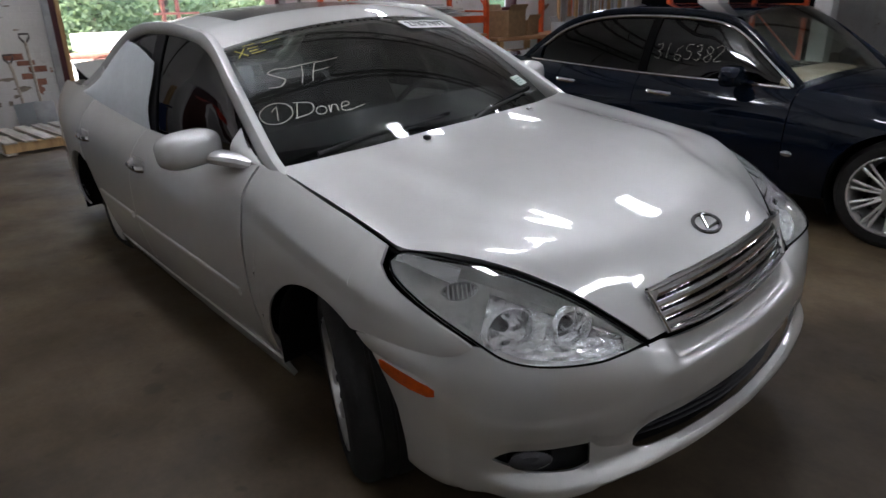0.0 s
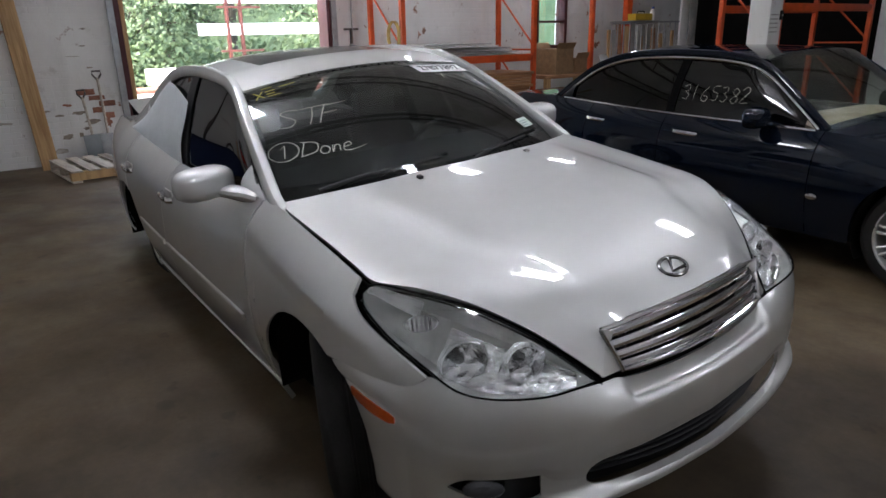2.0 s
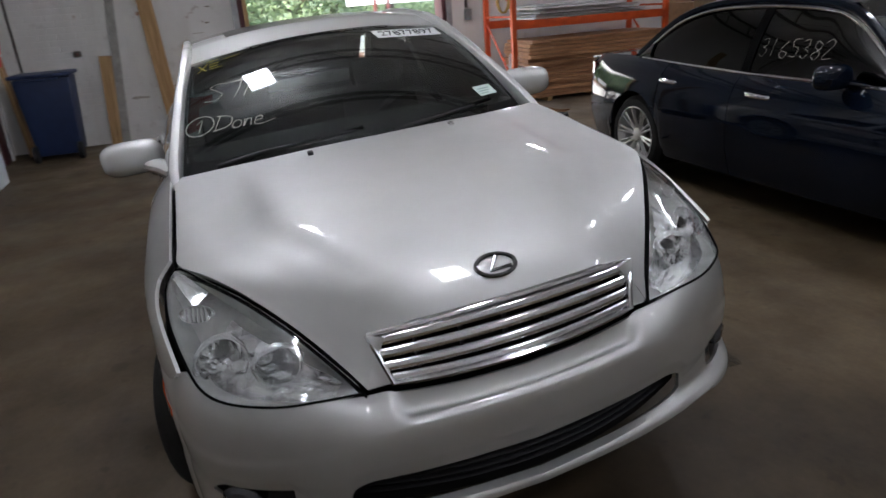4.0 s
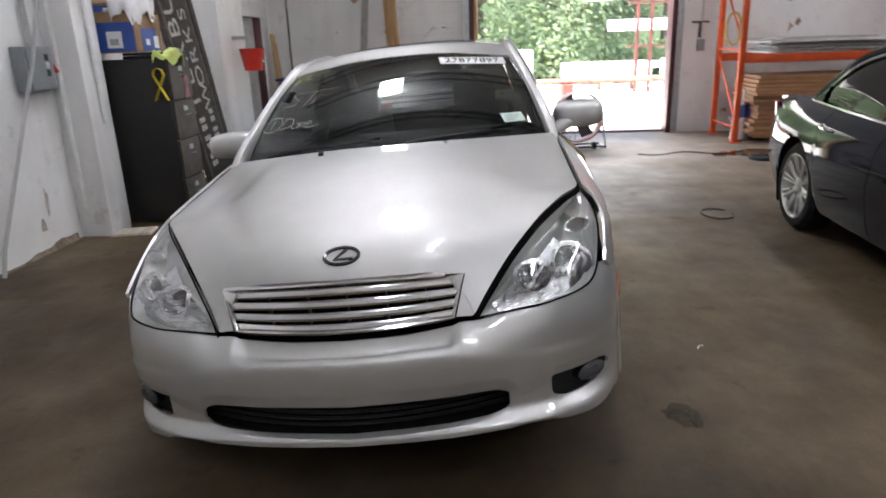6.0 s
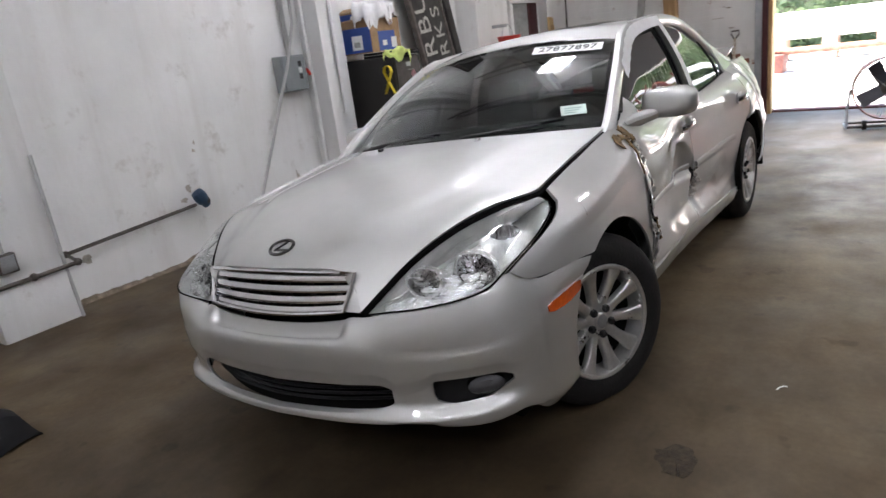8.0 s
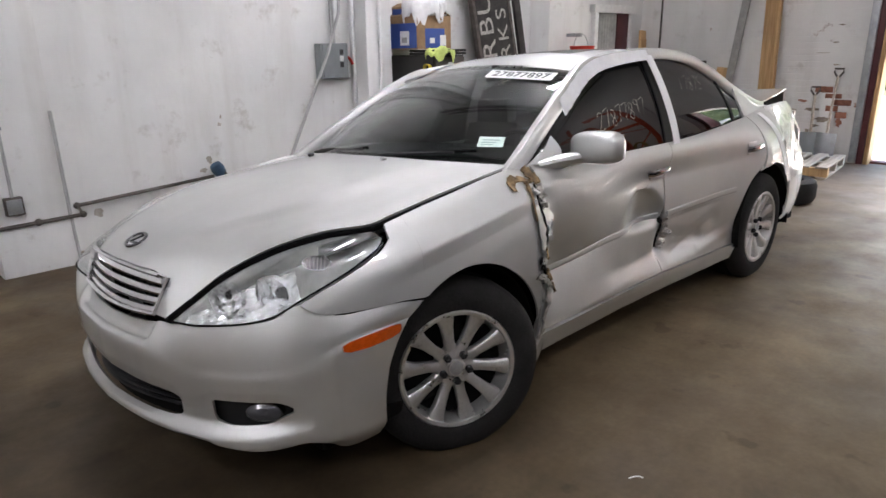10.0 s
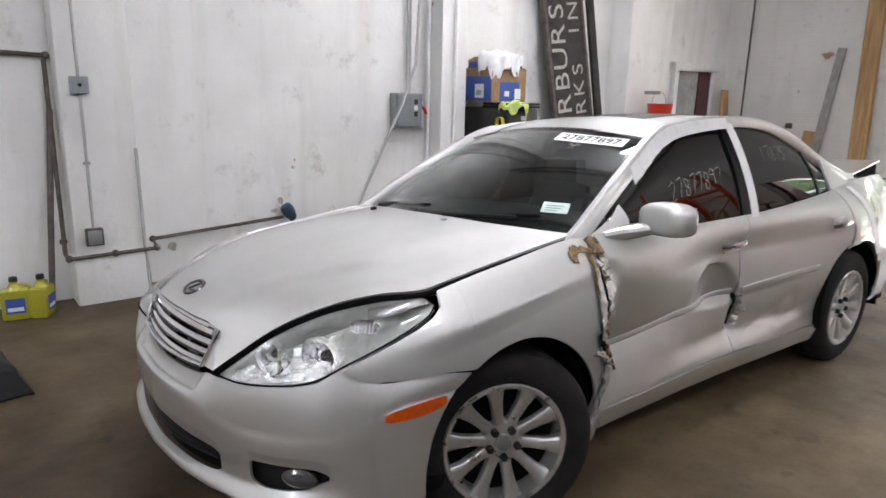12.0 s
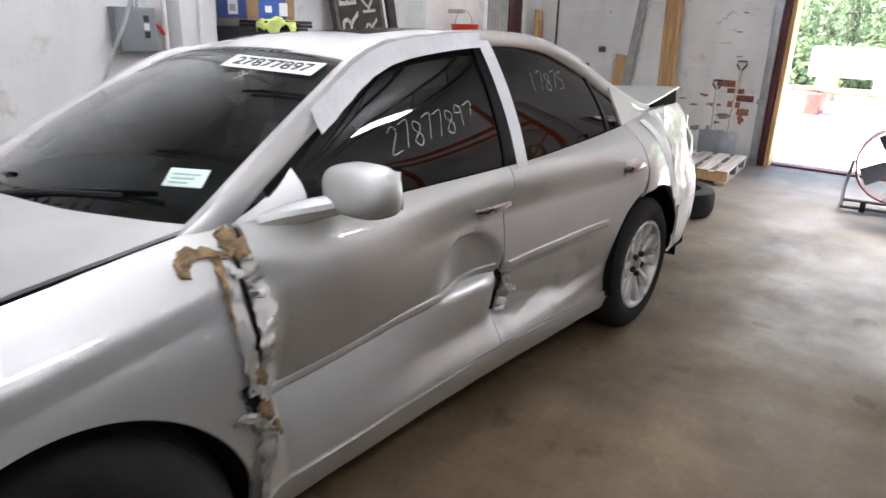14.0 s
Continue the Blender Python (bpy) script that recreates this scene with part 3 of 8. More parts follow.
# small window of the far wall
win = thing("window_1", "small dark red framed window in the far wall", "window", None, "", "structure")
for lo, hi in (((WY0, WZ0), (WY1, WZ0 + 0.07)), ((WY0, WZ1 - 0.07), (WY1, WZ1)), ((WY0, WZ0 + 0.07), (WY0 + 0.07, WZ1 - 0.07)), ((WY1 - 0.07, WZ0 + 0.07), (WY1, WZ1 - 0.07)), ((WY0 + 0.07, 1.62), (WY1 - 0.07, 1.66))):
    part("window_frame", boxed((XF - 0.2, lo[0], lo[1]), (XF + 0.03, hi[0], hi[1]), 0.005), MAROON, win)
part("pane", boxed((XF - 0.12, WY0 + 0.07, WZ0 + 0.07), (XF - 0.114, WY1 - 0.07, WZ1 - 0.07), 0), glass_mat("window glass", (0.8, 0.85, 0.85)), win).visible_shadow = False

# framed opening with a grey curtain and a dark red door in the side wall
nic = thing("door_1", "dark red door with a grey corrugated curtain in a framed side opening", "door", None, "", "structure")
part("frame", boxed((-7.28, YL - 0.01, 0), (-7.20, YL + 0.07, 1.92), 0.006), WHITE, nic)
part("frame", boxed((-6.42, YL - 0.01, 0), (-6.34, YL + 0.07, 1.92), 0.006), WHITE, nic)
part("lintel", boxed((-7.30, YL - 0.01, 1.84), (-6.30, YL + 0.09, 1.94), 0.006), WHITE, nic, "white painted lintel")
part("door_leaf", boxed((-7.20, YL + 0.004, 0), (-6.92, YL + 0.05, 1.84), 0.006), MAROON, nic, "dark red door leaf")
P = [[(-6.92 + 0.5 * i / 40, YL + 0.02 + 0.016 * math.sin(i * 1.3), 1.84 * j / 3) for j in range(4)] for i in range(41)]
part("curtain", sheet(P, 0.004, None, -1), GREYSTUFF, nic, "grey corrugated sheet")

# ceiling lights
def ceiling_light(x, y, z, lx, ly):
    t = thing("ceiling_light", "white fluorescent ceiling light fixture under the roof, some added as fill", "ceiling light", pose(x, y, z), "ceiling lights")
    part("housing", boxed((-lx / 2 - 0.02, -0.05, 0.03), (lx / 2 + 0.02, 0.05, 0.10), 0.01), WHITE, t)
    part("diffuser", boxed((-lx / 2, -ly / 2, -0.02), (lx / 2, ly / 2, 0.03), 0), LAMP, t, "glowing diffuser", 0)
    for s in (-1, 1):
        part("chain", tube(bmesh.new(), [(s * lx * 0.4, 0, 0.10), (s * lx * 0.4, 0, HC - z)], 0.006, 6), STEEL, t)
    return t


# fixtures with x above 3 and the last one are unseen, added as fill
for x, y, lx, ly in ((-2.8, -0.85, 0.6, 0.42), (-0.1, 0.6, 0.6, 0.24), (-0.7, 3.9, 0.8, 0.2), (-6.0, 4.2, 0.6, 0.25), (3.4, 3.6, 0.7, 0.25), (4.3, -0.6, 0.7, 0.25), (5.4, 1.9, 0.7, 0.3), (1.9, 5.9, 0.6, 0.25), (-6.4, 7.2, 0.6, 0.25)):
    ceiling_light(x, y, 4.1, lx, ly)

# open-web steel joists under the roof deck
JOIST = mat("grey joist paint", (0.16, 0.155, 0.15), 0.6, vary=0.3, scale=6)


def joist(x):
    t = thing("roof_joist", "grey steel open-web joist under the roof deck", "joist", pose(x, 0, 0), "roof joists")
    for z in (4.30, 4.72):
        part("chord", boxed((-0.035, YL, z), (0.035, YR, z + 0.05), 0.004), JOIST, t)
    step = 0.38
    pts = [(0, YL + step * k, 4.33 if k % 2 else 4.74) for k in range(int((YR - YL) / step) + 1)]
    part("web", tube(bmesh.new(), pts, 0.014, 6), JOIST, t)


for x in (-6.6, -5.0, -3.4, -1.8, -0.2, 1.4, 3.0, 4.6, 6.2):
    joist(x)

# ---- the yard outside the doorway ----
bm = bmesh.new()
k = 40
gv = [[bm.verts.new((XF - 0.3 - 400 * (i / k) ** 3, -200 + 400 * j / k, -0.03)) for j in range(k + 1)] for i in range(k + 1)]
for i in range(k):
    for j in range(k):
        bm.faces.new([gv[i][j], gv[i][j + 1], gv[i + 1][j + 1], gv[i + 1][j]])
tagged(finish("ground", bm, TAR, None, "", 0), "sunlit pale gravel yard outside the doorway", "ground", "", "structure")


def yard_block(x, y, z0, lx, ly, h, label):
    t = thing("barrier_block", label, "concrete block", pose(x, y, z0), "barrier blocks")
    part("body", boxed((-lx / 2, -ly / 2, h * 0.46), (lx / 2, ly / 2, h), 0.03), CONCRETE, t)
    for s in (-1, 0, 1):
        part("bearer", boxed((-lx / 2, s * ly * 0.38 - 0.16, 0), (lx / 2, s * ly * 0.38 + 0.16, h * 0.46), 0.02), RUSTED, t, "dusty rust-red bearer")
    for s in (-1, 1):
        part("lifting_eye", tube(bmesh.new(), [(0, s * ly * 0.3 - 0.06, h - 0.02), (0, s * ly * 0.3 - 0.05, h + 0.05), (0, s * ly * 0.3 + 0.05, h + 0.05), (0, s * ly * 0.3 + 0.06, h - 0.02)], 0.01, 6), IRON, t)
    return t


yard_block(-17, 0.1, -0.03, 0.8, 2.9, 1.15, "white concrete barrier block in the yard")
yard_block(-17, 3.6, -0.03, 0.8, 2.4, 0.75, "white concrete barrier block in the yard")
yard_block(-16.5, 6.4, -0.03, 0.8, 2.6, 0.80, "white concrete barrier block in the yard")

# a white board barrier on red posts
gate = thing("yard_rail", "white board rail on rusty red steel posts in the yard", "barrier", pose(-15.6, 0, -0.03))
part("board", boxed((-0.03, 3.4, 1.56), (0.03, 6.9, 1.84), 0.01), WHITE, gate, "white board")
part("board", boxed((-0.03, 2.8, 2.32), (0.03, 7.0, 2.62), 0.01), WHITE, gate, "white board")
part("board", boxed((-0.03, 3.2, 0.62), (0.03, 6.9, 0.80), 0.01), WHITE, gate, "white board")
for y in (4.15, 4.5):
    part("post", boxed((-0.05, y - 0.04, 0), (0.05, y + 0.04, 2.9), 0.01), BROWNRED, gate)
for z in (1.15, 2.2, 2.6):
    part("crossbar", boxed((0.05, 3.9, z), (0.1, 5.0, z + 0.05), 0.008), BROWNRED, gate)
RAILRUST = mat("sunlit rust", (0.24, 0.105, 0.072), 0.9, vary=0.8, scale=5, bump=0.3)
pipes = thing("pipe_rack", "dusty rusted steel rails lying on blocks in the yard", "steel rails", pose(-14.2, 0, -0.03))
for i in range(4):
    part("rail", tube(bmesh.new(), [(0.12 * i, -1.2 + 0.3 * i, 0.42), (0.12 * i, 6.8 - 0.2 * i, 0.46)], 0.055, 8), RAILRUST, pipes)
for y in (-0.6, 2.2, 5.6):
    part("block", boxed((-0.15, y - 0.12, 0), (0.6, y + 0.12, 0.38), 0.02), BROWNRED, pipes)


def tree(x, y, h, r, seed):
    """A trunk with limbs and a crown of many small leaf blades in clumps."""
    rnd = random.Random(seed)
    t = thing("tree", "leafy green tree standing behind the yard", "tree", pose(x, y, -0.03, 0, 0, rnd.uniform(0, 360)), "trees behind the yard")
    bm = bmesh.new()
    tube(bm, [(0, 0, 0), (0.1, 0.05, h * 0.3), (-0.05, 0.1, h * 0.62), (0, 0, h * 0.9)], [0.2, 0.16, 0.1, 0.03], 9)
    tips = []
    for i in range(13):
        a, z0 = rnd.uniform(0, 6.28), h * rnd.uniform(0.1, 0.75)
        d = r * rnd.uniform(0.55, 1.0)
        tip = (math.cos(a) * d, math.sin(a) * d, z0 + rnd.uniform(0.2, 1.2))
        tube(bm, [(0, 0, z0), (tip[0] * 0.5, tip[1] * 0.5, z0 + 0.35), tip], [0.06, 0.04, 0.015], 6)
        tips.append(tip)
    part("trunk", bm, BARK, t)
    verts, faces = [], []
    for i in range(11500):
        c = rnd.choice(tips)
        q = rnd.random()
        g = [rnd.gauss(0, 1) for _ in range(3)]
        p = Vector((c[0] * (0.4 + 0.6 * q) + g[0] * 0.5, c[1] * (0.4 + 0.6 * q) + g[1] * 0.5, c[2] + g[2] * 0.5))
        if p.z < 0.1:
            continue
        s = rnd.uniform(0.024, 0.052)
        u = Vector([rnd.gauss(0, 1) for _ in range(3)]).normalized()
        w = u.orthogonal().normalized()
        o = len(verts)
        verts += [p + u * s * 1.6, p + w * s, p - u * s * 1.6, p - w * s]
        faces.append((o, o + 1, o + 2, o + 3))
    me = bpy.data.meshes.new("crown")
    me.from_pydata(verts, [], faces)
    me.materials.append(LEAF)
    ob = new("crown", me)
    ob.parent = t


for i, (x, y, h, r) in enumerate([(-21, -3.5, 7, 2.6), (-22, 0.0, 8, 2.8), (-21.5, 3.0, 7.5, 2.6), (-22.5, 6.5, 8, 3.0), (-21.5, 9.8, 7, 2.8), (-24, 4.8, 9, 3.2), (-24, -1.8, 9, 3.2), (-23, 13.5, 8, 3.0)]):
    tree(x, y, h, r, 11 + i)
# undergrowth in front of the trees
rnd = random.Random(5)
verts, faces = [], []
for i in range(26000):
    y = rnd.uniform(-8, 18)
    p = Vector((-19.6 - abs(rnd.gauss(0, 0.7)) - 0.5 * math.sin(y * 1.3), y, abs(rnd.gauss(0, 0.75 + 0.25 * math.sin(y * 0.9)))))
    s = rnd.uniform(0.04, 0.085)
    u = Vector([rnd.gauss(0, 1) for _ in range(3)]).normalized()
    w = u.orthogonal().normalized()
    o = len(verts)
    verts += [p + u * s * 1.5, p + w * s, p - u * s * 1.5, p - w * s]
    faces.append((o, o + 1, o + 2, o + 3))
me = bpy.data.meshes.new("bushes")
me.from_pydata(verts, [], faces)
me.materials.append(LEAF)
tagged(new("bushes", me), "dense green bushes along the edge of the yard", "bushes", "", "stuff")
bm = bmesh.new()
box(bm, (-34, -60, -0.03), (-33.5, 60, 11), 0)
tagged(finish("backdrop", bm, LEAF, None, "", 0), "dark green wood beyond the trees", "woods", "", "structure")

# ---- the silver saloon car ----
# car frame: x forward from the front axle, y to the car's left, z up; it leans to its right on two flat tyres
CAR = thing("silver_car", "silver saloon car with a crushed side, taped window and flat tyres", "car", pose(0, 0.007, -0.05, 3.7, 0, 0))
HUBZ, ARCH, WB = 0.327, 0.392, -2.72

half_w = smoothcurve([(-3.95, 0.66), (-3.7, 0.74), (-3.3, 0.835), (-2.72, 0.885), (-1.7, 0.89), (-0.5, 0.885), (0, 0.885), (0.3, 0.868), (0.62, 0.80), (0.8, 0.7)])
top_z = smoothcurve([(-3.95, 1.0), (-3.4, 1.055), (-3.0, 1.05), (-2.7, 1.02), (-2.2, 0.985), (-1.7, 0.966), (-1.0, 0.97), (-0.45, 1.003), (0, 0.953), (0.2, 0.924), (0.34, 0.898), (0.62, 0.80)])
top_y = smoothcurve([(-3.95, 0.58), (-3.4, 0.68), (-2.7, 0.717), (-1.7, 0.735), (-0.45, 0.745), (0, 0.757), (0.34, 0.765), (0.62, 0.76)])


def side_y(x, z):
    d = z - 0.79 - (0.35 - x) * 0.15
    q = max(0.0, 1 - (d / 0.13 if d > 0 else -d / 0.055))
    return plain_side(x, z) + 0.012 * q**1.3 * ease(0.5, 0.2, x) * ease(-0.75, -0.4, x)


def plain_side(x, z):
    w, zt, yt = half_w(x), top_z(x), top_y(x)
    if z > 0.6:
        q = min(1.0, (z - 0.6) / (zt - 0.6))
        return w - (w - yt) * (0.25 * q**1.5 + 0.75 * q**4.5)
    return w - 0.075 * ((0.6 - z) / 0.36) ** 2


def bell(x, c, s):
    return math.exp(-((x - c) / s) ** 2)


def ease(a, b, x):
    t = min(1.0, max(0.0, (x - a) / (b - a)))
    return t * t * (3 - 2 * t)


def shut_line(z):
    """Where the driver's two doors meet at a height z."""
    return -1.70 + 0.145 - 0.085 * min(1.0, max(0.0, (z - 0.30) / 0.68))


push_in = smoothcurve([(-3.0, 0.0), (-2.7, 0.0), (-2.45, 0.045), (-2.2, 0.085), (-1.9, 0.115), (-1.6, 0.145), (-1.3, 0.165), (-1.0, 0.18), (-0.6, 0.17), (-0.4, 0.16)])


def crush(x, z):
    """How far the driver's side is pushed in at x, z."""
    crease = 0.53 + 0.085 * ease(-0.5, -2.2, x)
    gap = shut_line(z)
    rear = ease(gap + 0.02, gap - 0.03, x)
    d = z - crease
    v = max(0.0, 1 - d / 0.45) ** 1.5 if d > 0 else max(0.38, 1 + d / 0.38)
    flat = ease(0.985, 0.78, z) * (0.45 + 0.55 * ease(0.27, 0.42, z))
    b_ = ease(-0.75, -1.6, x)
    r = push_in(x) * ((1 - b_) * v + b_ * flat) * ease(-0.44, -0.56, x)
    # a crisp half-round dent over the rubbing strip
    px, pz = (x + 1.395) / 0.205, (z - 0.585) / 0.188
    r += (1 - rear) * 0.058 * max(0.0, 1 - px * px - pz * pz) ** 0.5 * ease(0.545, 0.60, z) * ease(-1.17, -1.42, x)
    # the rear door is pushed in a little more below its strip
    if d < 0:
        r += rear * ease(-2.40, -1.85, x) * 0.016 * ease(0.0, -0.035, d) * max(0.0, 1 + d / 0.29)
    r += 0.03 * bell(x, -1.575, 0.035) * bell(z, 0.46, 0.09)
    r += 0.004 * noise.noise(Vector((x * 6, z * 7, 1.7))) * ease(-0.44, -0.72, x) * ease(-2.4, -2.2, x) * ease(0.7, 0.6, z)
    r += 0.045 * bell(x, -0.47, 0.05) * (0.6 + 0.4 * math.sin(z * 22)) * ease(1.0, 0.85, z)
    # folds of the rear door below its strip
    low = ease(-1.575, -1.66, x) * ease(-2.42, -2.25, x) * ease(0.58, 0.52, z) * ease(0.29, 0.36, z)
    for x1, z1, x2, z2, depth, wide in ((-1.70, 0.36, -2.10, 0.50, 0.011, 0.07), (-1.68, 0.47, -1.95, 0.42, 0.008, 0.06), (-1.95, 0.33, -2.30, 0.40, -0.010, 0.045)):
        along = ((x - x1) * (x2 - x1) + (z - z1) * (z2 - z1)) / ((x2 - x1) ** 2 + (z2 - z1) ** 2)
        along = min(1.0, max(0.0, along))
        far = math.hypot(x - x1 - along * (x2 - x1), z - z1 - along * (z2 - z1))
        r += low * depth * max(0.0, 1 - far / wide)
    # folded rear quarter
    r += 0.05 * bell(x, -3.45, 0.22) * bell(z, 0.86, 0.14)
    return r


def arch_low(x, base):
    """The lower edge of a side panel: the sill, or the wheel arch over the wheels."""
    for c in (0.0, WB):
        if abs(x - c) < ARCH:
            return max(base, HUBZ + 1.03 * math.sqrt(ARCH**2 - (x - c) ** 2))
    return base


def side_panel(x0, x1, zlo, zhi, left, n=40, m=26, thick=0.012, slant=None):
    P = []
    for i in range(n + 1):
        col = []
        for j in range(m + 1):
            v = j / m
            a, b = (x0, x1) if slant is None else slant(v)
            x = a + (b - a) * i / n
            z = zlo(x) + (zhi(x) - zlo(x)) * v
            y = side_y(x, z) - (crush(x, z) if left else 0)
            # rolled arch lip
            col.append((x, y, z))
        P.append(col)
    P = np.array(P)
    if not left:
        P[:, :, 1] *= -1
    return sheet(P, thick, None, -1 if left else 1)


def door_edge(z):
    """Where the rear door ends at a height z, round the wheel arch."""
    over = ARCH**2 - ((z - HUBZ) / 1.03) ** 2
    return max(-2.355 - 0.28 * ease(0.42, 0.82, z), WB + math.sqrt(max(0.0, over)) + 0.012 if over > 0 else -9)


def rear_door_panel(left, n=70, m=70):
    P = []
    for i in range(n + 1):
        col = []
        for j in range(m + 1):
            v = j / m
            xa, xb = (shut_line(0.30 + 0.68 * v) - 0.004 if left else -1.704 - 0.015 * v), door_edge(0.30 + 0.68 * v)
            x = xa + (xb - xa) * i / n
            z = 0.30 + (top_z(x) - 0.304) * v
            col.append((x, (side_y(x, z) - (crush(x, z) if left else 0)) * (1 if left else -1), z))
        P.append(col)
    return sheet(P, 0.012, None, -1 if left else 1)


def quarter_panel(left, n=56, m=30):
    zs = 0.70
    while arch_low(door_edge(zs) - 0.009, 0.3) > zs and zs < 0.8:
        zs += 0.004
    P = []
    for i in range(n + 1):
        col = []
        for j in range(m + 1):
            zc = zs + (1.01 - zs) * j / m
            x0 = door_edge(zc) - 0.009
            x = x0 + (-3.45 - x0) * i / n
            lo, hi = arch_low(x, 0.30), top_z(x)
            f_ = ease(0.0, 0.3, i / n)
            z = min(hi, (1 - f_) * (zs + (hi - zs) * j / m) + f_ * (lo + (hi - lo) * j / m))
            z = max(z, lo)
            col.append((x, (side_y(x, z) - (crush(x, z) if left else 0)) * (1 if left else -1), z))
        P.append(col)
    return sheet(P, 0.012, None, -1 if left else 1)


seam = smoothcurve([(0.17, 0.668), (0.30, 0.684), (0.42, 0.689), (0.52, 0.697), (0.58, 0.715), (0.62, 0.748)])
lamp_low_side = smoothcurve([(0.282, 0.878), (0.324, 0.852), (0.445, 0.806), (0.598, 0.757), (0.62, 0.748)])
SILL = 0.265
for left in (True, False):
    s = 1 if left else -1
    own = "driver's side " if left else ""
    # front fender in three pieces of one mesh
    bm = side_panel(0.195, -0.43, lambda x: arch_low(x, SILL), lambda x: top_z(x) - 0.001, left, 60, 44, 0.010, lambda v: (0.195, -0.43 - 0.05 * v - (0.0 if not left else 0.012 * math.sin(v * 17))))
    b2 = side_panel(0.615, 0.195, lambda x: max(seam(x) + 0.003, arch_low(x, 0.3)), lambda x: min(top_z(x) - 0.001, lamp_low_side(x) - 0.003) if x > 0.282 else top_z(x) - 0.001, left, 24, 16, 0.010)
    me = bpy.data.meshes.new("tmp")
    b2.to_mesh(me)
    bm.from_mesh(me)
    b2.free()
    bpy.data.meshes.remove(me)
    part("front_fender", bm, SILVER, CAR, "silver fender torn open at its rear edge" if left else "")
    # doors: the rear edge of the front door leans, the rear door follows the rear arch
    door_top = lambda x: top_z(x) - 0.004
    part("front_door", side_panel(-0.45, -1.70, lambda x: 0.300, door_top, left, 110, 70, 0.012, lambda v: (-0.442 - 0.05 * v, shut_line(0.30 + 0.68 * v) if left else -1.700 - 0.015 * v)), SILVER, CAR, "crushed silver door" if left else "")
    part("rear_door", rear_door_panel(left), SILVER, CAR, "creased silver door" if left else "")
    part("sill", side_panel(-0.402, -2.36, lambda x: 0.205, lambda x: 0.298, left, 40, 5, 0.02), SILVER, CAR)
    part("rear_quarter", quarter_panel(left), SILVER, CAR, "silver quarter panel patched with tape" if left else "")
    # dark liners behind the wheels
    for c in (0.0, WB):
        P = [[(c + (ARCH + 0.005) * math.cos(a), s * y, HUBZ + (ARCH + 0.005) * math.sin(a)) for y in (0.50, 0.62, 0.74, 0.845 if c == 0 else 0.85)] for a in [math.pi * k / 24 for k in range(-1, 26)]]
        part("wheel_liner", sheet(P, 0.004, None, -s), DARK, CAR)
        part("inner_panel", boxed((c - 0.42, s * 0.44, 0.15), (c + 0.42, s * 0.50, 0.80), 0.01), DARK, CAR)

# floor pan and inner body
bm = boxed((-3.6, -0.72, 0.21), (0.55, 0.72, 0.26), 0.01)
part("floor_pan", bm, DARK, CAR, "", 0)
part("engine_bay", boxed((-0.3, -0.42, 0.24), (0.66, 0.42, 0.60), 0.02), DARK, CAR, "", 0)
part("cowl", boxed((-0.52, -0.70, 0.80), (-0.24, 0.70, 0.955), 0.02), BLACK, CAR)
part("dashboard", sweep([(-0.72, y, 0.93 + 0.02 * math.cos(y * 2)) for y in np.linspace(-0.66, 0.66, 15)], oval(0.09, 0.26, 16, 0.8), (1, 0, 0)), BLACK, CAR)

# ---- bonnet ----
edge = spline([(-0.395, 0.738, 1.006), (-0.2, 0.742, 0.982), (0.0, 0.745, 0.957), (0.2, 0.750, 0.929), (0.31, 0.749, 0.913), (0.432, 0.680, 0.908), (0.562, 0.594, 0.876), (0.688, 0.503, 0.813), (0.780, 0.431, 0.740), (0.848, 0.385, 0.686)])
spine = smoothcurve([(-0.21, 1.052), (0.0, 1.038), (0.2, 1.015), (0.4, 0.979), (0.6, 0.931), (0.72, 0.893), (0.80, 0.857), (0.846, 0.824)])
rear = smoothcurve([(0, -0.21), (0.5, -0.245), (0.85, -0.335), (1, -0.395)])
front_x = smoothcurve([(0, 0.846), (0.5, 0.838), (0.82, 0.812), (0.92, 0.824), (1, 0.848)])


def bonnet_point(u, v):
    e = edge(u)
    xc = -0.21 + (0.846 + 0.21) * u
    y = e[1] * v
    wr, wf = (1 - u), u
    xl = xc + (e[0] - xc) * v
    xr = rear(v) - (-0.21 + (-0.395 + 0.21) * v)
    xf = front_x(v) - (0.846 + (0.848 - 0.846) * v)
    x = xl + wr**2 * xr + wf**3 * xf
    p = 2.3 + 5.2 * u**2.5
    w = v**p
    z = spine(xc) * (1 - w) + e[2] * w
    z -= 0.016 * ease(0.52, 0.66, v - 0.10 * (1 - u)) * math.sin(math.pi * min(1, u * 1.15)) ** 0.7 * (1 - ease(0.8, 1, v))
    return x, y, z


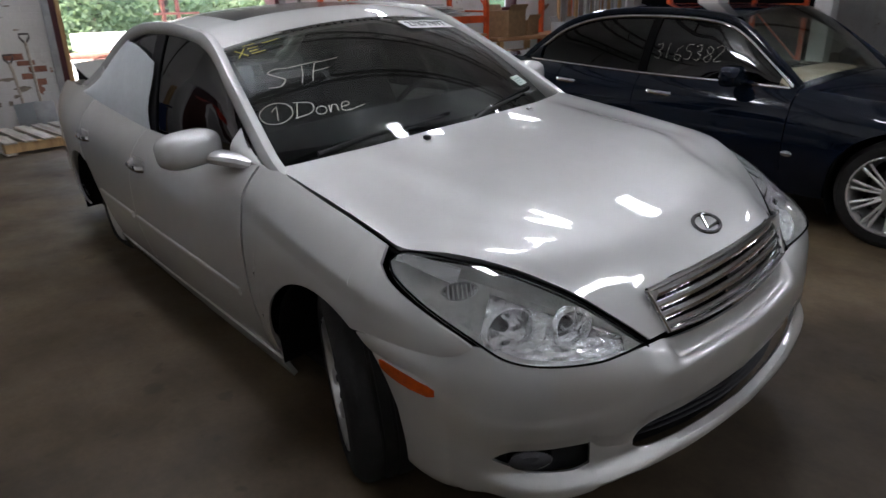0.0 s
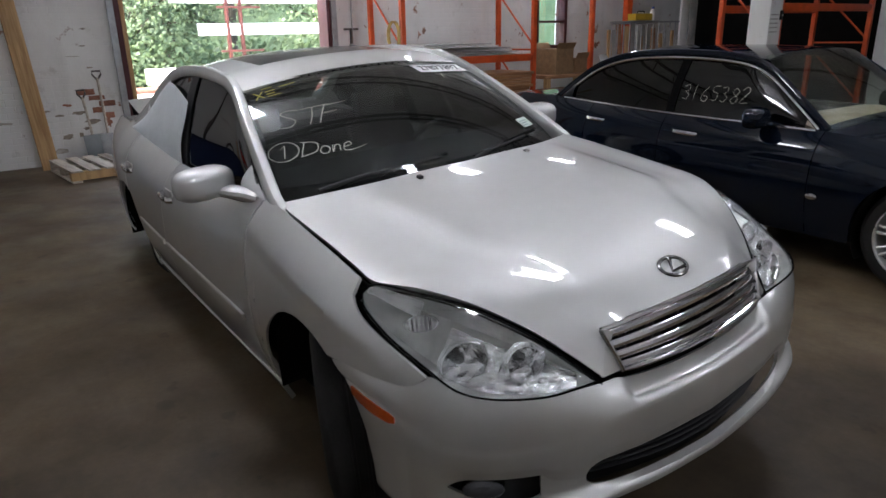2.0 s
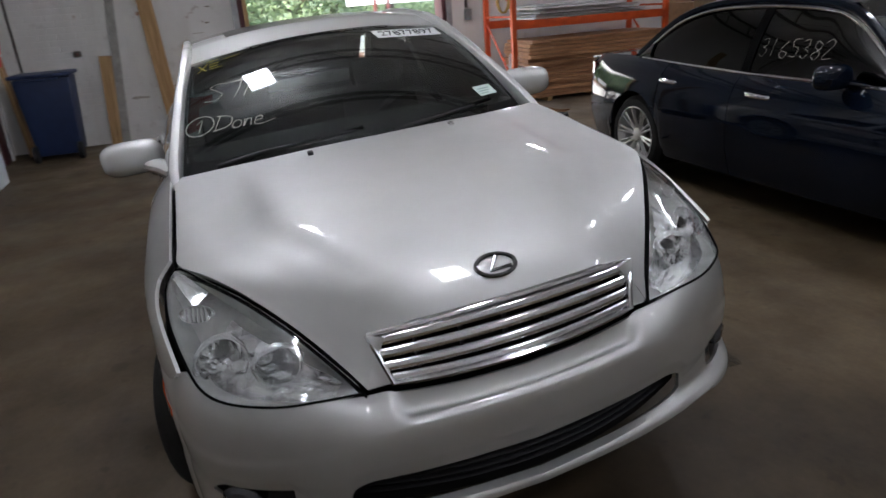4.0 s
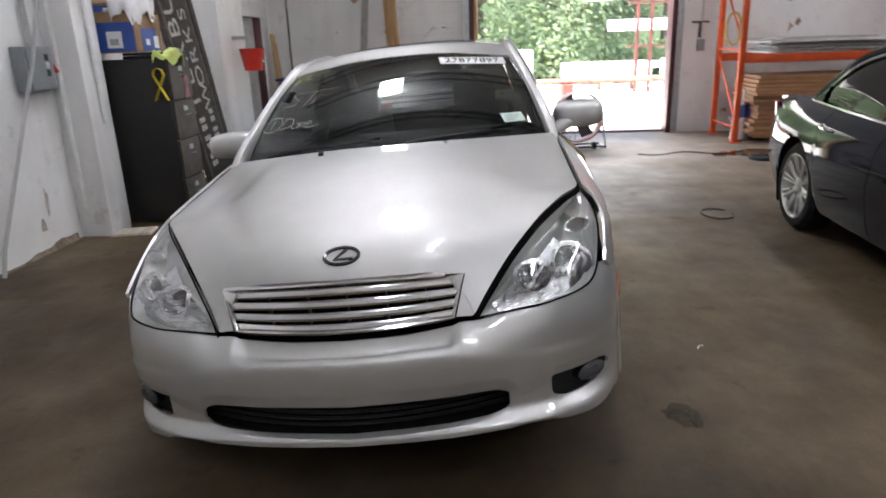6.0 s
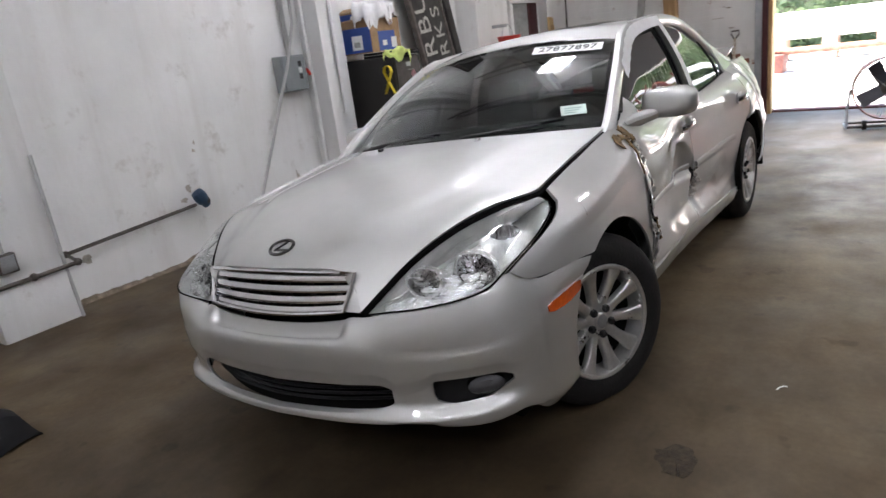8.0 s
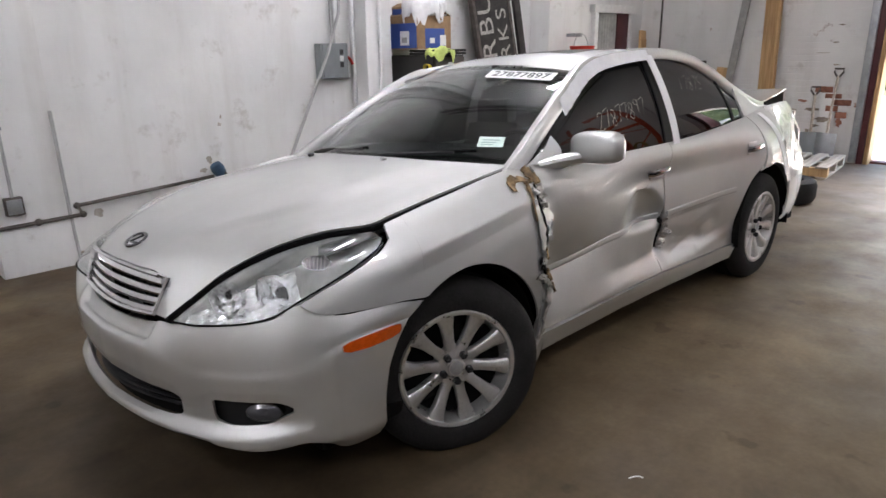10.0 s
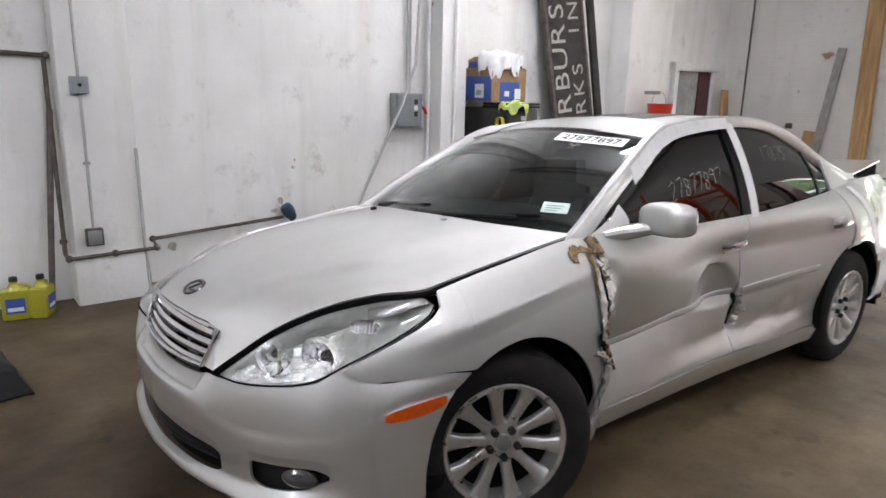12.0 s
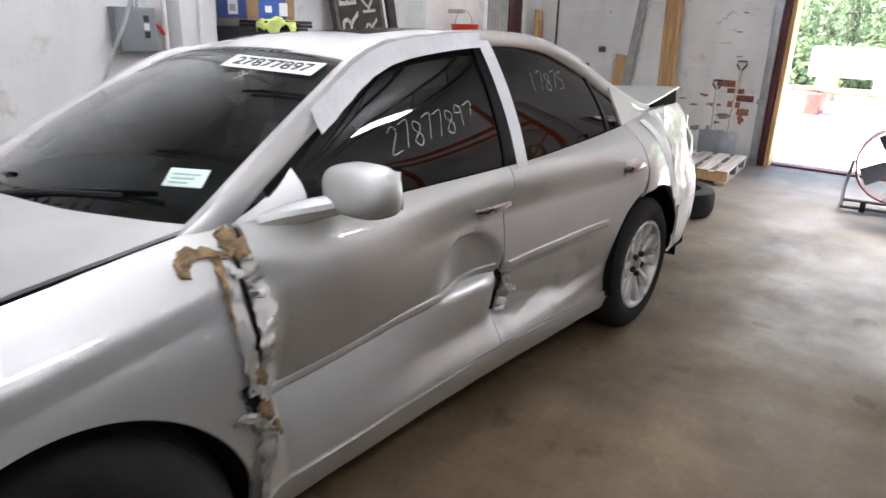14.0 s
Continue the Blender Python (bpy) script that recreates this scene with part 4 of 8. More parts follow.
P = []
N_U, N_V = 56, 30
for i in range(N_U + 1):
    u = i / N_U
    row = []
    for j in range(-N_V, N_V + 1):
        v = abs(j) / N_V
        x, y, z = bonnet_point(u, v)
        if j > 0:
            # the bonnet stands a little proud on the driver's side, with a shallow dent near its nose
            z += 0.013 * v**3 * (1 - 0.6 * u**3)
            z -= 0.010 * bell(x, 0.47, 0.13) * bell(y, 0.40, 0.12)
        row.append((x, y if j > 0 else -y, z))
    P.append(row)
bm = sheet(P, 0.016, None, 1)
for s in (-1, 1):
    nose = []
    for i in range(13):
        q = i / 12
        a = V3(bonnet_point(1.0, 0.83 + 0.17 * q))
        b = V3((0.812 + 0.048 * q, 0.364 - 0.034 * q, 0.806 - 0.114 * q))
        nose.append([(a + (b - a) * w) * V3((1, s, 1)) for w in np.linspace(0, 1, 5)])
    b2 = sheet(nose, 0.012, None, -s)
    me = bpy.data.meshes.new("tmp")
    b2.to_mesh(me)
    bm.from_mesh(me)
    b2.free()
    bpy.data.meshes.remove(me)
part("bonnet", bm, SILVER, CAR, "silver bonnet")
# black tube that paints in the shaded gap under the bonnet's edge
for s in (-1, 1):
    part("bonnet_gap", sweep([(edge(t)[0], s * (edge(t)[1] + 0.006 - 0.006 * (s > 0)), edge(t)[2] - 0.020 + 0.014 * (s > 0)) for t in np.linspace(0, 1, 40)], oval(0.005 + 0.0055 * (s > 0), 0.005 + 0.0055 * (s > 0), 8)), SEAM, CAR)

# emblem: an oval ring with an angular stroke
em = part("emblem", tube(bmesh.new(), [(0.0 + 0.0, 0.052 * math.cos(a), 0.036 * math.sin(a)) for a in [2 * math.pi * k / 32 for k in range(33)]], 0.0062, 8, False), BADGE, CAR, "dark chrome oval badge")
em.matrix_basis = pose(0.771, 0.0, 0.872, 0, -64, 0)
bm = tube(bmesh.new(), [(0, 0.012, 0.026), (0, -0.020, -0.016), (0, 0.036, -0.014)], 0.006, 8)
part("badge_stroke", bm, BADGE, em)
for s in (-1, 1):
    P_ = boxed((-0.012, -0.010, -0.004), (0.012, 0.010, 0.010), 0.004)
    ob = part("washer_nozzle", P_, BLACK if s < 0 else CHROME, CAR)
    ob.matrix_basis = pose(-0.155, s * 0.268, 1.046, 0, 6, 0)

# ---- grille ----
gr = part("grille", boxed((0.74, -0.36, 0.640), (0.765, 0.36, 0.80), 0.005), DARK, CAR, "chrome-barred grille")
bounds = lambda q: (0.358 - 0.032 * q, 0.803 - 0.100 * q)


def grille_line(q, k=13, out=0.0):
    w, z = bounds(q)
    pts = []
    for y in np.linspace(-w, w, k):
        c = 1 - (y / 0.40) ** 2
        pts.append((0.806 + 0.038 * c + 0.045 * q + out, y, z + 0.010 * c - 0.030 * q * c))
    return pts


for q in (0.20, 0.46, 0.72, 0.97):
    part("bar", sweep(grille_line(q, 15, -0.012), oval(0.0125, 0.0055, 14, 0.8), (1, 0, 0.30)), CHROME, gr)
ring = grille_line(0.0, 15) + grille_line(1.03, 15)[::-1]
part("surround", tube(bmesh.new(), ring + [ring[0]], 0.0075, 8, False), CHROME, gr, "chrome surround")
for y in np.linspace(-0.24, 0.24, 5):
    part("upright", boxed((0.775, y - 0.003, 0.67), (0.80, y + 0.003, 0.80), 0.001), BLACK, gr)

# ---- front bumper ----
# one row a station from the wheel arch to the middle: the plan of the face, then the upper edge
STATIONS = [((0.175, 0.866), (0.175, None, 0.668)), ((0.30, 0.867), (0.30, None, 0.684)), ((0.42, 0.861), (0.42, None, 0.689)), ((0.52, 0.848), (0.52, None, 0.697)),
            ((0.62, 0.820), (0.612, 0.783, 0.744)), ((0.70, 0.780), (0.680, 0.748, 0.714)), ((0.765, 0.726), (0.735, 0.712, 0.708)), ((0.815, 0.660), (0.785, 0.662, 0.705)),
            ((0.855, 0.585), (0.826, 0.588, 0.700)), ((0.886, 0.490), (0.846, 0.490, 0.690)), ((0.905, 0.40), (0.846, 0.398, 0.672)), ((0.915, 0.345), (0.856, 0.342, 0.672)),
            ((0.925, 0.285), (0.866, 0.300, 0.662)), ((0.937, 0.16), (0.884, 0.160, 0.652)), ((0.945, 0.0), (0.892, 0.0, 0.649))]


def eased(rows):
    """A smooth curve through evenly counted rows, t in 0..1."""
    p = np.array(rows, float)
    q = np.vstack([2 * p[0] - p[1], p, 2 * p[-1] - p[-2]])

    def f(t):
        t = min(max(t, 0.0), 1.0) * (len(p) - 1)
        i = min(int(t), len(p) - 2)
        s = t - i
        a, b, c, d = q[i], q[i + 1], q[i + 2], q[i + 3]
        return 0.5 * (2 * b + (c - a) * s + (2 * a - 5 * b + 4 * c - d) * s * s + (3 * b - a - 3 * c + d) * s**3)
    return f


bump_mid = eased([(x, y, 0) for (x, y), _ in STATIONS])
bump_top = eased([(x, side_y(x, z) + 0.0005 if y is None else y, z) for _, (x, y, z) in STATIONS])
hole_hi = smoothcurve([(0.0, 0.455), (0.30, 0.460), (0.42, 0.462), (0.465, 0.452), (0.49, 0.425), (0.56, 0.440), (0.592, 0.455), (0.61, 0.472), (0.70, 0.470), (0.765, 0.463), (0.785, 0.452), (0.80, 0.435), (0.9, 0.43)])
hole_lo = smoothcurve([(0.0, 0.366), (0.25, 0.373), (0.39, 0.381), (0.455, 0.394), (0.49, 0.418), (0.56, 0.432), (0.592, 0.440), (0.61, 0.405), (0.66, 0.392), (0.74, 0.396), (0.785, 0.420), (0.80, 0.430), (0.9, 0.42)])
N_S = 140
deck_rows, face_rows, mid_rows, low_rows = 12, 10, 4, 12
top_rows = deck_rows + face_rows


def bump_col(t):
    a, b = bump_top(t), bump_mid(t)
    tan = bump_mid(min(1, t + 0.01)) - bump_mid(max(0, t - 0.01))
    nrm = V3((-tan[1], tan[0], 0))
    nrm = nrm / np.linalg.norm(nrm)
    nrm = nrm if nrm[0] + nrm[1] > 0 else -nrm
    ya = abs(b[1])
    hi, lo = hole_hi(ya), hole_lo(ya)
    flank = ease(0.34, 0.12, t)
    shelf = ease(0.345, 0.300, abs(a[1]))
    crest = 0.598 - 0.035 * ease(0.25, 0.78, ya) + 0.055 * flank
    inset = 0.016 * ease(0.835, 0.76, ya)
    col = []
    for k in range(deck_rows):
        # the sloping deck under the lamps; a hollow shelf below the grille
        q = k / deck_rows
        z = a[2] + (crest - a[2]) * (q * (1 - 0.15 * shelf) + 0.15 * shelf * q**0.5)
        w = 1 - q ** (0.80 + 0.55 * shelf + 0.2 * flank)
        p = b * (1 - w) + a * w + nrm * ((0.004 * math.sin(math.pi * q) - 0.004 * q * q) * (1 - shelf))
        if shelf:
            z -= 0.016 * shelf * math.sin(math.pi * min(1.0, q / 0.82)) ** 1.5 * ease(0.95, 0.5, q)
        col.append((p[0], p[1], z))
    for k in range(face_rows):
        q = k / face_rows
        z = crest + (hi + 0.012 - crest) * q
        o = -0.004 * q * q - 0.004 * max(0.0, 1 - q / 0.3) ** 2 * (1 - flank)
        if k == face_rows - 1:
            z, o = hi + 0.004, -inset
        col.append((b[0] + nrm[0] * o, b[1] + nrm[1] * o, z))
    for k in range(mid_rows + 1):
        z = hi + (lo - hi) * k / mid_rows
        col.append((b[0] - nrm[0] * inset, b[1] - nrm[1] * inset, z))
    foot = 0.334 - 0.028 * ease(0.5, 0.78, ya) - 0.060 * ease(0.80, 0.866, ya)
    for k in range(1, low_rows + 1):
        q = k / low_rows
        z = lo - 0.001 + (foot - lo) * q
        out_ = 0.014 * ease(0.84, 0.70, ya)
        o = -inset + (inset + out_) * ease(0.400, 0.352, z) - (out_ + 0.03) * ease(0.80, 1.0, q) - 0.022 * ease(0.62, 0.85, ya) * ease(0.315, 0.27, z)
        col.append((b[0] + nrm[0] * o, b[1] + nrm[1] * o, z))
    out = []
    for x, y, z in col:
        xs = math.sqrt(max(0.0, (ARCH + 0.002) ** 2 - ((z - HUBZ) / 1.03) ** 2))
        if x < 0.55:
            x = xs + (x - 0.175) * (0.55 - xs) / (0.55 - 0.175)
        out.append((x, y, z))
    return out


ts = [k / N_S for k in range(N_S + 1)]
left_cols = [bump_col(t) for t in ts]
P = left_cols + [[(x, -y, z) for x, y, z in c] for c in left_cols[-2::-1]]


def bump_keep(i, j):
    if top_rows <= j < top_rows + mid_rows:
        c = left_cols[i if i <= N_S else 2 * N_S - i][j]
        y = abs(c[1])
        return not (y < 0.476 or 0.597 < y < 0.788)
    return True


part("front_bumper", sheet(P, 0.010, bump_keep, 1), SILVER, CAR, "silver bumper cover")
def mid_x(y):
    """How far forward the bumper stands at a distance y from the car's middle line."""
    best = min((bump_mid(t) for t in np.linspace(0.15, 1, 120)), key=lambda p: abs(p[1] - y))
    return best[0]


def flank_y(x, z):
    """How far out the bumper's flank stands at x, z."""
    pts = []
    for c in left_cols[:70]:
        down = [-p[2] for p in c[:top_rows]]
        pts.append((np.interp(-z, down, [p[0] for p in c[:top_rows]]), np.interp(-z, down, [p[1] for p in c[:top_rows]])))
    pts.sort()
    return float(np.interp(x, [p[0] for p in pts], [p[1] for p in pts]))


# lower intake with slats
P = [[(0.895 - 0.13 * (y / 0.52) ** 2, y, z) for z in (0.34, 0.48)] for y in np.linspace(-0.54, 0.54, 24)]
part("intake_back", sheet(P, 0.01, None, 1), DARK, CAR)
for z in (0.392, 0.412, 0.432):
    part("intake_slat", sweep([(0.914 - 0.13 * (y / 0.52) ** 2, y, z) for y in np.linspace(-0.48, 0.48, 25)], oval(0.003, 0.009, 8), (1, 0, 0)), BLACK, CAR)
for s in (-1, 1):
    fog = part("fog_lamp_recess", sheet([[(mid_x(y) - 0.050, s * (y - 0.012), z) for z in (0.375, 0.49)] for y in np.linspace(0.575, 0.81, 14)], 0.008, None, s), BLACK, CAR)
    bm = lathe(bmesh.new(), [(0.001, -0.014), (0.02, -0.012), (0.038, 0.002), (0.045, 0.006), (0.047, -0.02)], 28, "x")
    bmesh.ops.scale(bm, vec=(1, 1.25, 0.66), verts=bm.verts[:])
    ob = part("fog_lamp", bm, BADGE, fog, "smoked fog lamp in a dark pocket")
    ob.matrix_basis = pose(mid_x(0.725) - 0.030, s * 0.722, 0.432, 0, 0, s * 38)
    bm = lathe(bmesh.new(), [(0.0, 0.018), (0.03, 0.015), (0.046, 0.004)], 28, "x")
    bmesh.ops.scale(bm, vec=(1, 1.25, 0.66), verts=bm.verts[:])
    part("lens", bm, SMOKED, ob)
    # amber side marker set into the bumper flank
    mk = []
    for x, z0, z1 in ((0.308, 0.596, 0.614), (0.318, 0.586, 0.618), (0.36, 0.580, 0.619), (0.40, 0.578, 0.618), (0.44, 0.577, 0.617), (0.50, 0.579, 0.611), (0.522, 0.586, 0.604)):
        mk.append([(x, s * (flank_y(x, z0 + (z1 - z0) * k / 3) + 0.004), z0 + (z1 - z0) * k / 3) for k in range(4)])
    part("side_marker", sheet(mk, 0.012, None, -s), AMBER, CAR, "amber side marker")

# ---- headlamps ----
lamp_hi = spline([(0.282, 0.780, 0.878), (0.32, 0.750, 0.907), (0.436, 0.690, 0.898), (0.566, 0.604, 0.866), (0.691, 0.513, 0.804), (0.781, 0.441, 0.730), (0.841, 0.394, 0.677)])
lamp_lo = spline([(0.282, 0.780, 0.878), (0.324, 0.800, 0.852), (0.445, 0.800, 0.806), (0.598, 0.774, 0.754), (0.686, 0.746, 0.719), (0.767, 0.690, 0.711), (0.832, 0.588, 0.704), (0.848, 0.487, 0.694), (0.841, 0.394, 0.677)])


def lamp_point(t, v, depth=0.0):
    a, b = lamp_hi(t), lamp_lo(t)
    p = a + (b - a) * v
    w = 4 * v * (1 - v) * min(1, 4 * t) * min(1, 4 * (1 - t))
    n = V3((0.62, 0.42, 0.62))
    return p + n * (0.024 * w) - n * depth * min(1, 5 * t) * min(1, 5 * (1 - t)) * min(1.0, 6 * v, 6 * (1 - v))


LENS_GRID = V3([lamp_point(t, v) for t in np.linspace(0.02, 0.98, 49) for v in np.linspace(0, 1, 25)])


def behind_lens(bm, m, side):
    """Press back whatever of a bowl would stand out of the lamp's lens."""
    n = V3((0.62, 0.42, 0.62)) / math.sqrt(0.62**2 + 0.42**2 + 0.62**2)
    back = m.inverted()
    for v in bm.verts:
        w = V3(m @ v.co) * side
        flat_ = (LENS_GRID - w) - np.outer((LENS_GRID - w) @ n, n)
        near = LENS_GRID[np.argmin((flat_**2).sum(1))]
        over = (w - near) @ n + 0.006
        if over > 0:
            v.co = back @ Vector((w - n * over) * side)
    return bm


for s in (-1, 1):
    side = V3((1, s, 1))
    P = [[lamp_point(t, v) * side for v in np.linspace(0, 1, 17)] for t in np.linspace(0, 1, 41)]
    hl = part("headlamp", sheet([[lamp_point(t, v, 0.085) * side for v in np.linspace(0, 1, 13)] for t in np.linspace(0, 1, 31)], 0.004, None, s), LAMPBACK, CAR, "clear headlamp with chrome reflectors")
    part("lens", sheet(P, 0.003, None, s), LENS, hl).visible_shadow = False
    rim = [lamp_hi(t) * side for t in np.linspace(0, 1, 34)] + [lamp_lo(t) * side for t in np.linspace(0.98, 0, 36)]
    part("lamp_gasket", tube(bmesh.new(), rim, 0.0034, 6, False), SEAM, hl)
    # ribbed chrome band along the upper rear of the lamp
    for k in range(9):
        v_ = 0.10 + 0.035 * k
        part("rib", tube(bmesh.new(), [lamp_point(t, v_ + 0.10 * (t - 0.06), 0.020) * side for t in np.linspace(0.05, 0.30, 8)], 0.0022, 6), CHROME, hl)
    for t, v, r, depth, seg in ((0.49, 0.636, 0.066, 0.036, 26), (0.69, 0.39, 0.055, 0.030, 26)):
        c = lamp_point(t, v, depth) * side
        lamp_aim = look(c, c - V3((0.88, 0.20 * s, 0.02)))
        bm = lathe(bmesh.new(), [(r * 1.06, 0.004), (r * 1.02, 0.018), (r * 0.95, 0.020), (r * 0.90, 0.006), (r * 0.84, -0.006), (r * 0.72, -0.018), (r * 0.58, -0.027), (r * 0.42, -0.034), (r * 0.25, -0.038), (0.001, -0.039)], seg, "z")
        for v_ in bm.verts:
            q = math.hypot(v_.co.x, v_.co.y) / r
            if 0.2 < q < 0.88:
                v_.co.z -= 0.010 * abs(noise.noise(v_.co * 260))
                v_.co.x += 0.003 * noise.noise(v_.co * 190 + Vector((7, 0, 0)))
        cup = part("reflector_bowl", behind_lens(bm, lamp_aim, side), BOWL, hl, "faceted chrome bowl", 0)
        cup.matrix_basis = lamp_aim
        part("bezel", behind_lens(lathe(bmesh.new(), [(r * 1.07 + 0.0026 * math.cos(q), 0.017 + 0.0026 * math.sin(q)) for q in np.linspace(0, 2 * math.pi, 9)[:-1]], 36, "z", None, True), lamp_aim, side), CHROME, cup)
        bm = lathe(bmesh.new(), [(0.001, 0.002), (r * 0.20, -0.002), (r * 0.26, -0.012), (r * 0.26, -0.04)], 18, "z")
        part("bulb_shield", bm, BADGE, cup, "dark bulb shield")
    # faceted chrome reflector round the bowls
    P = [[lamp_point(t, v, 0.070 + 0.016 * noise.noise(Vector((t * 31, v * 17, 2.0)))) * side for v in np.linspace(0.28, 0.90, 10)] for t in np.linspace(0.42, 0.90, 20)]
    part("reflector", sheet(P, 0.003, None, s), BOWL, hl, "faceted chrome reflector", 0)
    # oval turn signal with moulded flutes
    c = lamp_point(0.315, 0.47, 0.026) * side
    aim = look(c, c - V3((0.72, 0.42 * s, 0.30)))
    bm = lathe(bmesh.new(), [(0.040, 0.0), (0.037, 0.010), (0.030, 0.004), (0.001, -0.012)], 24, "z")
    bmesh.ops.scale(bm, vec=(1.25, 0.62, 1), verts=bm.verts[:])
    sig = part("turn_signal", bm, BOWL, hl, "oval chrome turn signal", 0)
    sig.matrix_basis = aim
    for k in range(6):
        part("flute", tube(bmesh.new(), [(-0.030 + 0.012 * k, -0.018, 0.006), (-0.030 + 0.012 * k, 0.018, 0.006)], 0.004, 6), CHROME, sig)

# ---- roof, pillars and glass ----
rail = spline([(-0.34, 0.735, 0.950), (-0.43, 0.735, 1.004), (-0.62, 0.700, 1.115), (-0.85, 0.652, 1.240), (-1.08, 0.600, 1.352), (-1.30, 0.580, 1.398), (-1.70, 0.572, 1.418), (-2.10, 0.568, 1.392), (-2.40, 0.588, 1.300), (-2.65, 0.625, 1.175), (-2.90, 0.660, 1.070), (-3.02, 0.665, 1.045)])
roof_half = smoothcurve([(-2.42, 0.545), (-2.1, 0.548), (-1.7, 0.558), (-1.3, 0.565), (-1.04, 0.595)])
roof_edge = smoothcurve([(-2.42, 1.305), (-2.1, 1.402), (-1.7, 1.428), (-1.3, 1.410), (-1.04, 1.352)])
roof_mid = smoothcurve([(-2.42, 1.375), (-2.1, 1.447), (-1.7, 1.475), (-1.3, 1.458), (-1.04, 1.400)])


def roof_point(x, v):
    q = abs(v)
    return (x + 0.07 * (1 - q * q) * (0.6 if x > -1.3 else 0) * ease(-1.5, -1.04, x), roof_half(x) * v, roof_mid(x) + (roof_edge(x) - roof_mid(x)) * q**2.4)


P = [[roof_point(x, v) for v in np.linspace(-1, 1, 41)] for x in np.linspace(-1.04, -2.42, 44)]
SUN_X = (-1.30, -1.92)
xs = np.linspace(-1.04, -2.42, 44)
part("roof", sheet(P, 0.02, lambda i, j: not (SUN_X[1] < (xs[i] + xs[i + 1]) / 2 < SUN_X[0] and 5 < j < 34), -1), SILVER, CAR, "silver roof panel")
P = [[tuple(V3(roof_point(x, v)) + V3((0, 0, -0.003))) for v in np.linspace(-0.71, 0.71, 21)] for x in np.linspace(SUN_X[0] + 0.015, SUN_X[1] - 0.015, 14)]
part("sunroof", sheet(P, 0.006, None, -1), mat("sunroof glass", (0.012, 0.013, 0.014), 0.2, spec=0.12), CAR, "dark glass sunroof")
for s in (-1, 1):
    pts = [rail(t) * V3((1, s, 1)) for t in np.linspace(0, 1, 60)]
    part("pillar_rail", sweep(pts, lambda q: oval(0.030 + 0.012 * (q < 0.35) * (1 - q) + 0.05 * max(0, q - 0.68), 0.026, 12, 0.8), (0, 1, 0)), SILVER, CAR, "silver door frame rail")

ws_lo = lambda v: V3((-0.485 + 0.245 * (1 - v * v), 0.728 * v, 1.000 + 0.018 * (1 - v * v)))
ws_hi = lambda v: V3((-1.085 + 0.085 * (1 - v * v), 0.590 * v, 1.352 + 0.052 * (1 - v * v)))


def ws_point(u, v, off=0.0):
    p = ws_lo(v) * (1 - u) + ws_hi(v) * u + V3((0.02, 0, 0.028)) * (4 * u * (1 - u))
    return p + V3((0.50, 0.0, 0.866)) * off


P = [[ws_point(u, v) for v in np.linspace(-1, 1, 41)] for u in np.linspace(-0.06, 1, 21)]
wsh = part("windscreen", sheet(P, 0.005, None, 1), GLASS, CAR, "windscreen with chalk writing and stickers")
wsh.visible_shadow = False
for s in (-1, 1):
    P = [[ws_point(u, s * v, 0.002) for v in (0.955, 1.0)] for u in np.linspace(-0.05, 1.0, 20)]
    part("screen_border", sheet(P, 0.003, None, s), SEAM, wsh)
P = [[ws_point(u, v, 0.002) for v in np.linspace(-1, 1, 31)] for u in (0.965, 1.0)]
part("screen_border", sheet(P, 0.003, None, 1), SEAM, wsh)
P = [[ws_point(u, v, 0.002) for v in np.linspace(-1, 1, 31)] for u in (-0.06, 0.02, 0.06)]
part("screen_border", sheet(P, 0.003, None, 1), SEAM, wsh)
# rear window
P = [[((-2.40 - 0.62 * u) + 0.04 * (1 - v * v) * (1 - u) - 0.10 * (1 - v * v) * u, (0.540 + 0.085 * u) * v, (1.312 - 0.262 * u) + 0.06 * (1 - v * v) * (1 - u) + 0.02 * (1 - v * v) * u + 0.05 * 4 * u * (1 - u) * 0.5) for v in np.linspace(-1, 1, 25)] for u in np.linspace(0, 1, 13)]
part("rear_window", sheet(P, 0.005, None, -1), TINT, CAR, "tinted rear window")

# side windows between the belt and the rail
def rail_at(x):
    lo, hi = 0.0, 1.0
    for _ in range(30):
        m_ = (lo + hi) / 2
        if rail(m_)[0] > x:
            lo = m_
        else:
            hi = m_
    return rail(lo)


def window_point(x, v, left, off=0.0):
    r = rail_at(x)
    y0, z0 = top_y(x) - 0.012, top_z(x) - 0.012
    y1, z1 = r[1] - 0.004, r[2] - 0.020
    y = y0 + (y1 - y0) * v + 0.022 * 4 * v * (1 - v) + off
    return x, (y if left else -y), z0 + max(0.0, z1 - z0) * v


